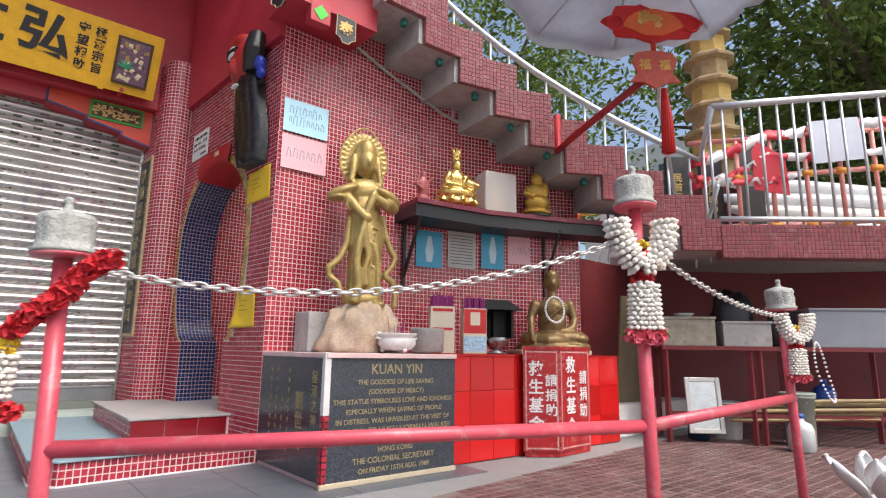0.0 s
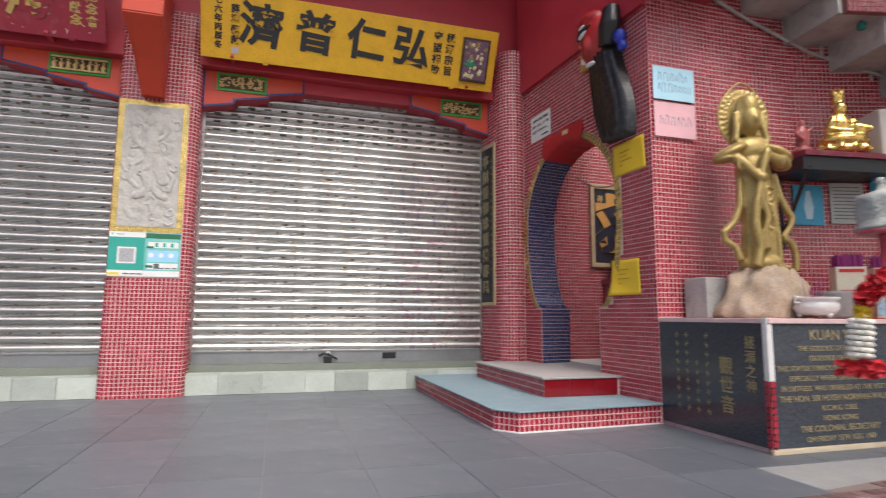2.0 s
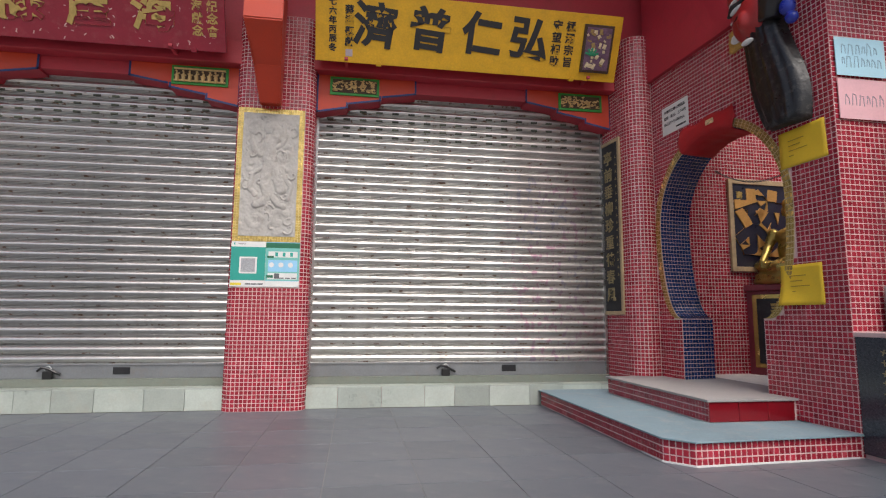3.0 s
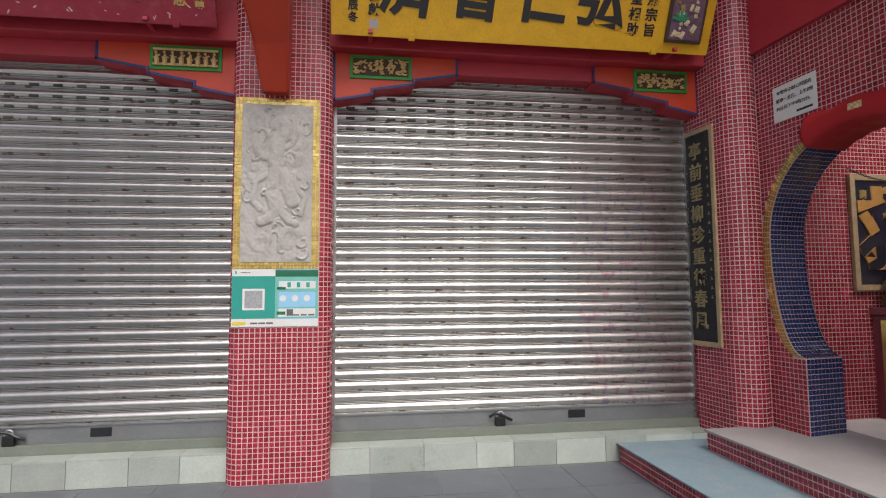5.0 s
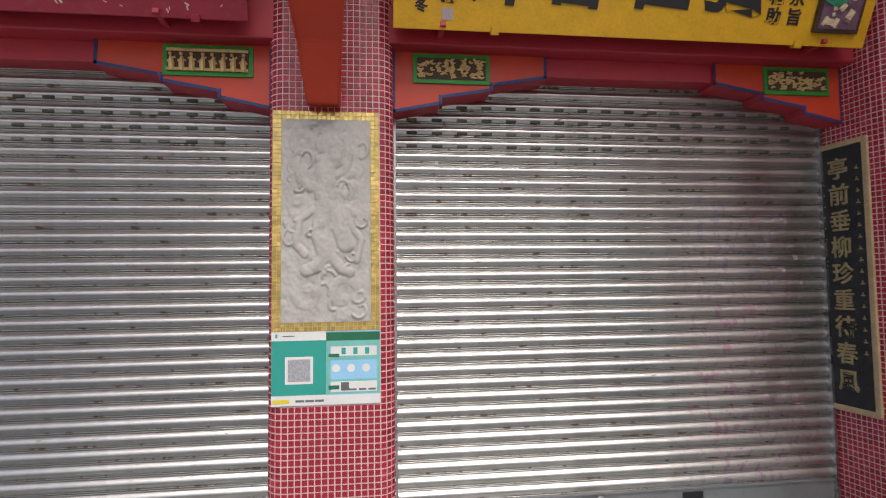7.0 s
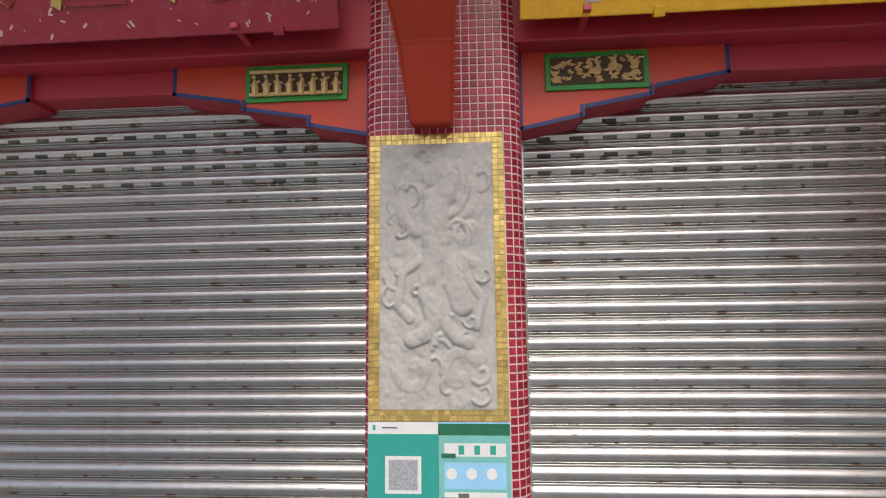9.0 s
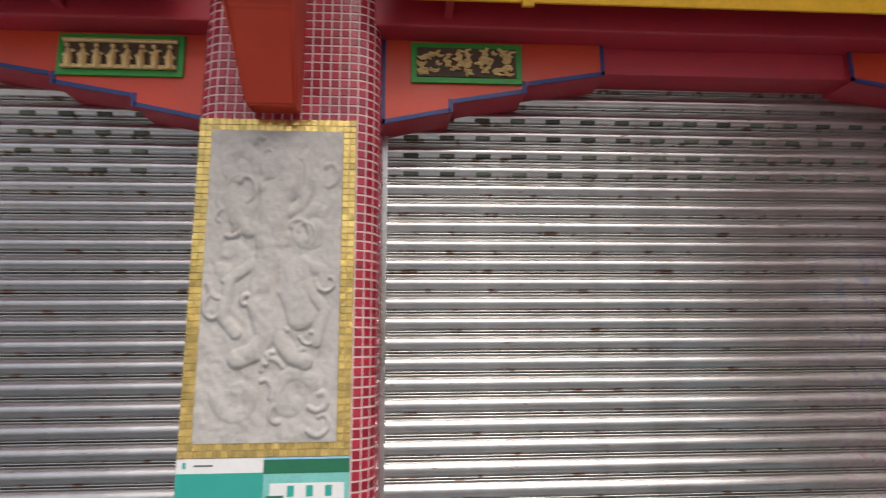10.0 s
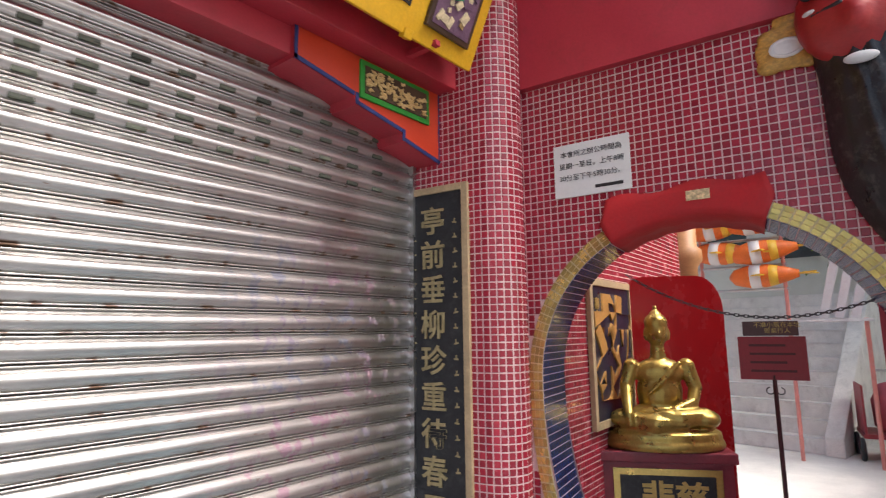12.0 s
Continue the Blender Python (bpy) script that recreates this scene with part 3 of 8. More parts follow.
mosaic("mosaic_tile", [(1.36, 7.34), (1.36, 5.47)], 0.18, 0.345, RED_TILE, step_2)

# ---------- the moon gate wall ----------
GDIR = (GB - GA).normalized()
GLEN = (GB - GA).length
GOUT = Vector((GDIR.y, -GDIR.x))
GATE_S, GATE_Z, GATE_R, LEG, LEG_Z = 1.0, 2.12, 0.915, 0.585, 1.045
SKEW = 0.10  # the passage runs aslant through the wall


def gate_half(z):
    """Half the opening's width at a height."""
    if z > GATE_Z + GATE_R:
        return 0.0
    if z >= GATE_Z:
        return math.sqrt(max(GATE_R ** 2 - (z - GATE_Z) ** 2, 0))
    if z <= LEG_Z:
        return LEG
    u = (GATE_Z - z) / (GATE_Z - LEG_Z)
    return LEG + (GATE_R - LEG) * math.sqrt(max(1 - u ** 2.3, 0))


def gate_outline(grow=0.0, n=28):
    """The opening as (s, z), from the near foot over the top to the far foot."""
    right = []
    for i in range(9):
        right.append((LEG + grow, 0.36 + (LEG_Z - 0.36) * i / 8))
    for i in range(1, n):
        z = LEG_Z + (GATE_Z - LEG_Z) * (1 - math.cos(math.pi / 2 * i / n))
        right.append((gate_half(z) + grow, z))
    for i in range(n + 1):
        a = math.pi / 2 * i / n
        right.append(((GATE_R + grow) * math.cos(a), GATE_Z + (GATE_R + grow) * math.sin(a)))
    return [(GATE_S + d, z) for d, z in right] + [(GATE_S - d, z) for d, z in right[-2::-1]]


def gp(s, z, depth=0.0):
    p = GA + GDIR * s - GOUT * depth - GDIR * (SKEW * max(depth, 0.0))
    return (p.x, p.y, z)


GATE_D = 0.43
WALL_TOP = 3.99


def gate_wall():
    o = gate_outline()
    n = len(o)
    outer = []
    for i, (s, z) in enumerate(o):
        f = i / (n - 1)
        if f < 0.3:
            outer.append((GLEN, 0.0 + WALL_TOP * f / 0.3))
        elif f > 0.7:
            outer.append((0.0, WALL_TOP * (1 - f) / 0.3))
        else:
            outer.append((GLEN * (0.7 - f) / 0.4, WALL_TOP))
    V = [gp(s, z) for s, z in o] + [gp(s, z) for s, z in outer] + [gp(s, z, GATE_D) for s, z in o] + [gp(s, z, GATE_D) for s, z in outer]
    F = []
    for i in range(n - 1):
        F += [(i, i + 1, n + i + 1, n + i), (2 * n + i, 3 * n + i, 3 * n + i + 1, 2 * n + i + 1), (i, 2 * n + i, 2 * n + i + 1, i + 1)]
        F += [(n + i, n + i + 1, 3 * n + i + 1, 3 * n + i)]
    wall = struct(mesh_ob("wall_gate", V, F, GROUT), "red mosaic wall with a round moon gate", "wall")
    path = [tuple(GA + GDIR * (GLEN * i / 50)) for i in range(51)]
    mosaic("mosaic_tile", path, 0.0, WALL_TOP, RED_TILE, wall, lambda s, z: abs(s - GATE_S) > gate_half(z) + (0.10 if z > LEG_Z - 0.02 else 0.02) or z > GATE_Z + GATE_R + 0.09 or (z > GATE_Z and math.hypot(s - GATE_S, z - GATE_Z) > GATE_R + 0.10), single=(0.15, 0.95, 3.25, 3.95))
    back = [tuple(Vector(p) - GOUT * GATE_D - GDIR * (SKEW * GATE_D)) for p in path[::-1]]
    mosaic("mosaic_tile", back, 0.37, WALL_TOP, RED_TILE, wall, lambda s, z: not (abs(GLEN - s - GATE_S) < gate_half(z) + 0.03))
    # blue lining and gold rim
    V, F = [], []
    L = [0.0]
    for a, b in zip(o, o[1:]):
        L.append(L[-1] + math.dist(a, b))
    m = int(L[-1] / PITCH)

    def at(d):
        for i in range(n - 1):
            if d <= L[i + 1] + 1e-9:
                f = (d - L[i]) / max(L[i + 1] - L[i], 1e-9)
                return (o[i][0] + f * (o[i + 1][0] - o[i][0]), o[i][1] + f * (o[i + 1][1] - o[i][1]))
        return o[-1]
    rows = 10
    for i in range(m):
        a, b = at((i + 0.08) * L[-1] / m), at((i + 0.92) * L[-1] / m)
        nx, nz = -(b[1] - a[1]), b[0] - a[0]
        q = math.hypot(nx, nz)
        nx, nz = nx / q * 0.004, nz / q * 0.004
        for j in range(rows):
            d0, d1 = (j + 0.08) * GATE_D / rows, (j + 0.92) * GATE_D / rows
            k = len(V)
            V += [gp(a[0] + nx, a[1] + nz, d0), gp(b[0] + nx, b[1] + nz, d0), gp(b[0] + nx, b[1] + nz, d1), gp(a[0] + nx, a[1] + nz, d1)]
            V += [gp(a[0], a[1], d0), gp(b[0], b[1], d0), gp(b[0], b[1], d1), gp(a[0], a[1], d1)]
            F += [(k, k + 1, k + 2, k + 3), (k, k + 4, k + 5, k + 1), (k + 1, k + 5, k + 6, k + 2), (k + 2, k + 6, k + 7, k + 3), (k + 3, k + 7, k + 4, k)]
    lin = mesh_ob("blue_tile", V, F, BLUE_TILE, wall, "glossy dark blue mosaic lining")
    lin["kind"] = "stuff"
    g0, g1 = gate_outline(0.0)[8:-8], gate_outline(0.085)[8:-8]
    n, m = len(g0), int(m * 0.80)
    V = [gp(s, z, -0.006) for s, z in g0] + [gp(s, z, -0.006) for s, z in g1] + [gp(s, z, 0.004) for s, z in g0] + [gp(s, z, 0.004) for s, z in g1]
    F = []
    for i in range(n - 1):
        F += [(i, i + 1, n + i + 1, n + i), (i, 2 * n + i, 2 * n + i + 1, i + 1), (n + i, n + i + 1, 3 * n + i + 1, 3 * n + i)]
    mesh_ob("gold_rim", V, F, GOLD_GROUT, wall, "rim bedding of the gate")
    V, F = [], []
    for i in range(m):
        for j in range(3):
            fa, fb = (i + 0.08) / m * (n - 1), (i + 0.92) / m * (n - 1)
            ia, ib = int(fa), min(int(fb), n - 2)
            pa = [g0[ia][c] + (fa - ia) * (g0[ia + 1][c] - g0[ia][c]) for c in (0, 1)]
            pb = [g0[ib][c] + (fb - ib) * (g0[ib + 1][c] - g0[ib][c]) for c in (0, 1)]
            qa = [g1[ia][c] + (fa - ia) * (g1[ia + 1][c] - g1[ia][c]) for c in (0, 1)]
            qb = [g1[ib][c] + (fb - ib) * (g1[ib + 1][c] - g1[ib][c]) for c in (0, 1)]
            t0, t1 = (j + 0.06) / 3, (j + 0.94) / 3
            c = [[pa[k] + t0 * (qa[k] - pa[k]) for k in (0, 1)], [pb[k] + t0 * (qb[k] - pb[k]) for k in (0, 1)], [pb[k] + t1 * (qb[k] - pb[k]) for k in (0, 1)], [pa[k] + t1 * (qa[k] - pa[k]) for k in (0, 1)]]
            k = len(V)
            V += [gp(s, z, -0.010) for s, z in c]
            F += [(k, k + 1, k + 2, k + 3)]
    rim = mesh_ob("gold_tile", V, F, GOLD_TILE, wall, "small gold mosaic rim")
    rim["kind"] = "stuff"
    return wall


wall_gate = gate_wall()
# painted wall above the gate
p0, p1 = GA + GOUT * 0.06, GB + GOUT * 0.06
upper = struct(extrude_path("wall_upper", [tuple(p0 + GDIR * -0.05), tuple(p1), tuple(p1 - GOUT * 0.5), tuple(p0 - GOUT * 0.5)], WALL_TOP, 6.2, RED_PAINT), "red-painted wall above the moon gate", "wall")

# ---------- the curved stair over the statue wall ----------
NEAR = [(2.5, 4.24), (2.96, 4.24), (3.42, 4.24), (3.89, 4.22), (4.33, 4.12), (4.74, 3.98), (5.13, 3.80), (5.50, 3.58), (5.86, 3.33), (6.20, 3.05), (6.52, 2.76)]
FAR = [(2.5, 4.92), (2.98, 4.92), (3.45, 4.91), (3.95, 4.87), (4.42, 4.76), (4.92, 4.61), (5.38, 4.40), (5.82, 4.15), (6.25, 3.86), (6.65, 3.52), (7.02, 3.15)]
RISE, UNDER = 0.28, 4.08
FIRST = 2


def under_z(i):
    """Height of the underside of the tread that begins at station i."""
    return UNDER - RISE * (i - FIRST)


wall_statue_path = [(2.235, 4.90)] + FAR[1:8]
thick = [(x + 0.12, y + 0.30) for x, y in wall_statue_path]
stair = struct(empty("stair"), "curved concrete stair with a red mosaic stringer", "stair")
wall_statue = struct(empty("wall_statue"), "red mosaic wall behind the statues", "wall")
for i in range(len(wall_statue_path) - 1):
    a, b = wall_statue_path[i], wall_statue_path[i + 1]
    extrude_path("wall_block", [a, b, (b[0] + 0.1, b[1] + 0.28), (a[0] + 0.1, a[1] + 0.28)], 0.0, under_z(i) + 0.03, GROUT, wall_statue)
core_block = struct(extrude_path("wall_core", [(2.55, 4.95), (2.98, 5.0), (2.98, 5.6), (2.55, 5.6)], 0.0, 6.2, RED_PAINT), "red-painted core wall beside the stair", "wall")


def below_stair(s, z):
    x = 2.24 + s
    k = 0
    acc = 0.0
    for a, b in zip(wall_statue_path, wall_statue_path[1:]):
        L = math.dist(a, b)
        if s <= acc + L:
            break
        acc += L
        k += 1
    return z < under_z(k) + 0.01


mosaic("mosaic_tile", wall_statue_path[:8], 0.0, 4.55, RED_TILE, wall_statue, below_stair, single=(0.1, 0.75, 1.7, 2.3))
for i in range(len(NEAR) - 1):
    z = under_z(i)
    a, b, c, d = NEAR[i], NEAR[i + 1], FAR[i + 1], FAR[i]
    bm = bmesh.new()
    vs = [bm.verts.new((*p, zz)) for zz in (z, z + 0.11) for p in (a, b, c, d)]
    for f in ((0, 1, 2, 3), (4, 5, 6, 7), (0, 1, 5, 4), (1, 2, 6, 5), (2, 3, 7, 6), (3, 0, 4, 7)):
        bm.faces.new([vs[q] for q in f])
    if under_z(i + 1) > 2.0:
        # the riser hangs down to the next tread
        e = [(b[0] - 0.1 * (b[0] - a[0]) * 1.0, b[1] - 0.1 * (b[1] - a[1])), (c[0] - 0.1 * (c[0] - d[0]), c[1] - 0.1 * (c[1] - d[1]))]
        vs = [bm.verts.new((*p, zz)) for zz in (z - RISE, z + 0.001) for p in (e[0], b, c, e[1])]
        for f in ((0, 1, 2, 3), (4, 5, 6, 7), (0, 1, 5, 4), (1, 2, 6, 5), (2, 3, 7, 6), (3, 0, 4, 7)):
            bm.faces.new([vs[q] for q in f])
    part("step", bm, CONCRETE, stair)


def stringer():
    """The tiled side wall of the stair with its stepped upper and lower edges."""
    for i in range(len(NEAR) - 1):
        a, b = Vector(NEAR[i]), Vector(NEAR[i + 1])
        d = (b - a).normalized()
        o = Vector((d.y, -d.x))
        zb = under_z(i) - 0.01
        for f0, f1, zt in ((0.0, 0.6, under_z(i) + 0.62), (0.6, 1.0, under_z(i) + 0.62 - RISE)):
            p, q = a.lerp(b, f0), a.lerp(b, f1)
            lo = zb
            seg = extrude_path("stringer", [tuple(p), tuple(q), tuple(q + o * 0.06), tuple(p + o * 0.06)], lo, zt, OLD_GROUT, stair)
            mosaic("mosaic_tile", [tuple(p + o * 0.06), tuple(q + o * 0.06)], lo, zt, OLD_TILE, stair)


stringer()

# landing at the stair's foot
LAND = [(6.52, 2.76), (7.0, 2.32), (7.6, 1.80), (8.4, 1.10), (9.2, 0.3)]
LZ0, LZ1 = 2.03, 2.37
land_out = LAND + [(14.0, 0.3), (14.0, 4.7), (7.3, 4.7), (7.02, 3.15)]
landing = struct(extrude_path("landing", land_out, LZ0 + 0.2, LZ1, CONCRETE), "raised concrete landing with a red mosaic edge", "landing")
fas = [(x - 0.05, y - 0.05) for x, y in LAND]
extrude_path("fascia", fas + [(x + 0.1, y + 0.1) for x, y in LAND][::-1], LZ0, LZ1 + 0.03, OLD_GROUT, landing)
mosaic("mosaic_tile", fas, LZ0, LZ1 + 0.03, OLD_TILE, landing)
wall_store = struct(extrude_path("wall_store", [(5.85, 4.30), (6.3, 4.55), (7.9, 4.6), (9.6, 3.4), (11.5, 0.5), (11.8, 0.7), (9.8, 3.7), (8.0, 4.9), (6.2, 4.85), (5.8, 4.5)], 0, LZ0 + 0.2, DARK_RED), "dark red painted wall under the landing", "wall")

# ---------- statue plinth, black granite and red tile ----------
base = struct(box("altar_base", 2.255, 3.74, 0.0, 3.47, 4.9, 0.94, GROUT), "altar base faced with black granite slabs", "plinth")


# ---------- writing, sculpting ----------
def text(body, size, m, material, parent, name="lettering", bold=0.0, depth=0.004, align="CENTER", label="", line=1.0):
    """Letters in the plane of m (x right, y up, z to the reader), turned into a mesh."""
    c = bpy.data.curves.new("letters", "FONT")
    c.body, c.size, c.extrude, c.offset, c.align_x, c.align_y, c.space_line = body, size, depth, bold, align, "CENTER", line
    c.resolution_u = 3
    tmp = new("letters", c)
    me = bpy.data.meshes.new_from_object(tmp.evaluated_get(bpy.context.evaluated_depsgraph_get()))
    bpy.data.objects.remove(tmp)
    me.materials.clear()
    me.materials.append(material)
    ob = new(name, me)
    ob.matrix_world = m
    if parent is not None:
        ob.parent = parent
        ob.matrix_parent_inverse = parent.matrix_world.inverted()
    if label:
        ob["label"] = label
    return ob


def local_box(name, m, x0, y0, z0, x1, y1, z1, material, parent, bevel=0.0, label=""):
    ob = box(name, x0, y0, z0, x1, y1, z1, material, None, bevel, label)
    ob.matrix_world = m
    if parent is not None:
        ob.parent = parent
        ob.matrix_parent_inverse = parent.matrix_world.inverted()
    return ob


def sculpt(name, blobs, bars, material, voxel=0.012, m=None, cubes=()):
    """One fused figure from egg shapes (centre, radii, lean) and tapered bars (points, radii)."""
    bm = bmesh.new()
    for item in blobs:
        c, r = item[0], item[1]
        rot = item[2] if len(item) > 2 else (0, 0, 0)
        bmesh.ops.create_uvsphere(bm, u_segments=20, v_segments=14, radius=1, matrix=pose(*c, *rot) @ Matrix.Diagonal((*r, 1)))
    for pts, rad in bars:
        tube_bm(pts, rad, 10, bm)
    for b in cubes:
        add_box(bm, *b, 0.008)
    bmesh.ops.recalc_face_normals(bm, faces=bm.faces)
    me = bpy.data.meshes.new(name)
    bm.to_mesh(me)
    bm.free()
    tmp = new(name + "_raw", me)
    mod = tmp.modifiers.new("fuse", "REMESH")
    mod.mode, mod.voxel_size = "VOXEL", voxel
    sm = tmp.modifiers.new("soft", "SMOOTH")
    sm.iterations, sm.factor = 3, 0.5
    out = bpy.data.meshes.new_from_object(tmp.evaluated_get(bpy.context.evaluated_depsgraph_get()))
    bpy.data.objects.remove(tmp)
    out.name = name
    out.materials.clear()
    out.materials.append(material)
    for p in out.polygons:
        p.use_smooth = True
    ob = new(name, out)
    if m is not None:
        ob.matrix_world = m
    return ob


INK = mat("ink", (0.02, 0.02, 0.022), 0.5, bump=0)
GILT = mat("gilt_letters", (0.52, 0.37, 0.12), 0.4, metal=0.4, vary=0.2, bump=0)
WOOD_FRAME = mat("tan_frame", (0.42, 0.31, 0.18), 0.55, vary=0.2, scale=10, stain=(0.25, 0.18, 0.1), amount=0.4)
BOARD_BLACK = mat("black_lacquer", (0.016, 0.017, 0.02), 0.4, vary=0.4, scale=7, bump=0.1, stain=(0.06, 0.06, 0.06), amount=0.6)
PAPER_WHITE = mat("white_paper", (0.72, 0.72, 0.70), 0.6, vary=0.05, bump=0.03)
GREY_INK = mat("grey_ink", (0.12, 0.12, 0.13), 0.6, bump=0)

# ---------- signs over the shutters ----------
SIGN_TILT = 90 + math.degrees(math.atan2(0.322, 0.709))


def yellow_sign():
    m = pose(-0.256, 7.442, 4.013, SIGN_TILT)
    root = empty("hanging_sign", m)
    local_box("board", m, -1.856, 0, -0.035, 1.856, 0.779, 0, YELLOW, root, 0.006)
    for ch, x, s in (("濟", -1.17, 0.50), ("普", -0.53, 0.50), ("仁", 0.10, 0.50), ("弘", 0.69, 0.50)):
        text(ch, s, m @ pose(x, 0.40, 0.002, 0, 0, -4), INK, root, "character", 0.016, 0.006)
    for body, x, s in (("極溺宗旨", 1.20, 0.125), ("守望相助", 1.03, 0.125), ("蔡準題獻", -1.47, 0.105), ("七六年丙辰冬", -1.66, 0.09)):
        text("\n".join(body), s, m @ pose(x, 0.40, 0.002), INK, root, "small_writing", 0.003, 0.003, line=1.1)
    local_box("seal", m, -1.51, 0.07, 0.0, -1.43, 0.15, 0.003, mat("seal_ink", (0.45, 0.38, 0.40), 0.6), root, 0, "small square seal")
    fr = local_box("picture_frame", m, 1.37, 0.10, 0.001, 1.75, 0.66, 0.03, mat("dark_wood", (0.06, 0.035, 0.02), 0.5, vary=0.3, scale=12), root, 0.006, "dark wooden frame")
    rnd = random.Random(5)
    cols = [mat("picture_" + n, c, 0.5, vary=0.3, scale=20) for n, c in (("cream", (0.62, 0.52, 0.32)), ("violet", (0.16, 0.09, 0.14)), ("green", (0.03, 0.28, 0.14)), ("brown", (0.32, 0.22, 0.08)))]
    local_box("picture", m, 1.40, 0.13, 0.03, 1.72, 0.63, 0.034, cols[1], root, 0, "coloured relief picture")
    for i in range(34):
        x, y = rnd.uniform(1.41, 1.66), rnd.uniform(0.14, 0.57)
        w, h = rnd.uniform(0.02, 0.06), rnd.uniform(0.02, 0.07)
        c = cols[0] if y < 0.36 and x < 1.55 else rnd.choice((cols[0], cols[3], cols[1]))
        local_box("relief", m @ pose(x, y, 0.034, 0, 0, rnd.uniform(-40, 40)), 0, 0, 0, w, h, rnd.uniform(0.004, 0.012), c, root, 0.002)
    for i in range(5):
        local_box("relief", m @ pose(1.49, 0.30, 0.042, 0, 0, -70 + 35 * i), -0.012, 0, 0, 0.012, 0.09, 0.006, cols[2], root, 0.002)
    for x in (-1.5, 1.5):
        hg = box("hanger", -0.256 + x - 0.02, 7.40, 4.03, -0.256 + x + 0.02, 7.67, 4.06, RED_PAINT, None)
        hg.parent = root
        hg.matrix_parent_inverse = root.matrix_world.inverted()
    for x in (-1.15, 1.25):
        local_box("clip", m, x, -0.02, -0.03, x + 0.06, 0.035, 0.02, YELLOW, root, 0.006)
    return tagged(root, "yellow painted sign board with black brush characters", "sign")


yellow_sign()


def crimson_sign():
    m = pose(-5.1, 7.442, 4.013, SIGN_TILT)
    root = empty("hanging_sign", m)
    local_box("board", m, -1.95, 0, -0.035, 1.995, 0.80, 0, CRIMSON, root, 0.006)
    for ch, x in (("海", 1.24), ("屋", 0.58), ("滕", -0.08)):
        text(ch, 0.46, m @ pose(x, 0.36, 0.002), GILT, root, "character", 0.012, 0.008)
    for body, x, s in (("紀念會", 1.86, 0.12), ("海獻念", 1.70, 0.12)):
        text("\n".join(body), s, m @ pose(x, 0.34, 0.002), GILT, root, "small_writing", 0.003, 0.003, line=1.1)
    rnd = random.Random(9)
    bm = bmesh.new()
    for i in range(150):
        x, y = rnd.uniform(-1.9, 1.95), rnd.uniform(0.02, 0.78)
        s = rnd.uniform(0.003, 0.011)
        add_box(bm, -s * 1.8, -s * 0.6, 0, s * 1.8, s * 0.6, 0.0025, m=pose(x, y, 0, 0, 0, rnd.uniform(0, 180)))
    fl = part("paint_chip", bm, mat("chipped_white", (0.6, 0.42, 0.38), 0.7), None, "chipped pale paint specks")
    fl["kind"] = "stuff"
    fl.matrix_world = m
    fl.parent = root
    fl.matrix_parent_inverse = root.matrix_world.inverted()
    for x in (-1.5, 1.4):
        hg = box("hanger", -5.1 + x - 0.02, 7.40, 4.03, -5.1 + x + 0.02, 7.67, 4.06, RED_PAINT, None)
        hg.parent = root
        hg.matrix_parent_inverse = root.matrix_world.inverted()
    for x in (-1.0, 1.62):
        local_box("clip", m, x, -0.02, -0.03, x + 0.06, 0.03, 0.02, CRIMSON, root, 0.006)
    return tagged(root, "crimson sign board with gilt characters and chipped paint", "sign")


crimson_sign()


def prow(xc):
    """The sloping orange beam end above a column."""
    bm = bmesh.new()
    prof = [(7.50, 3.47), (7.44, 3.45), (7.18, 3.78), (6.75, 4.10), (6.75, 4.75), (7.62, 4.75), (7.62, 3.47)]
    w = [0.115, 0.115, 0.145, 0.20, 0.20, 0.13, 0.115]
    a = [bm.verts.new((xc - q, y, z)) for (y, z), q in zip(prof, w)]
    b = [bm.verts.new((xc + q, y, z)) for (y, z), q in zip(prof, w)]
    bm.faces.new(a)
    bm.faces.new(b[::-1])
    for i in range(len(a)):
        j = (i + 1) % len(a)
        bm.faces.new((a[i], b[i], b[j], a[j]))
    bmesh.ops.bevel(bm, geom=list(bm.edges), offset=0.012, segments=2, affect="EDGES")
    return struct(part("beam_end", bm, ORANGE_RED), "sloping orange-red beam end above the column", "beam")


prow(-2.60)
prow(-6.95)


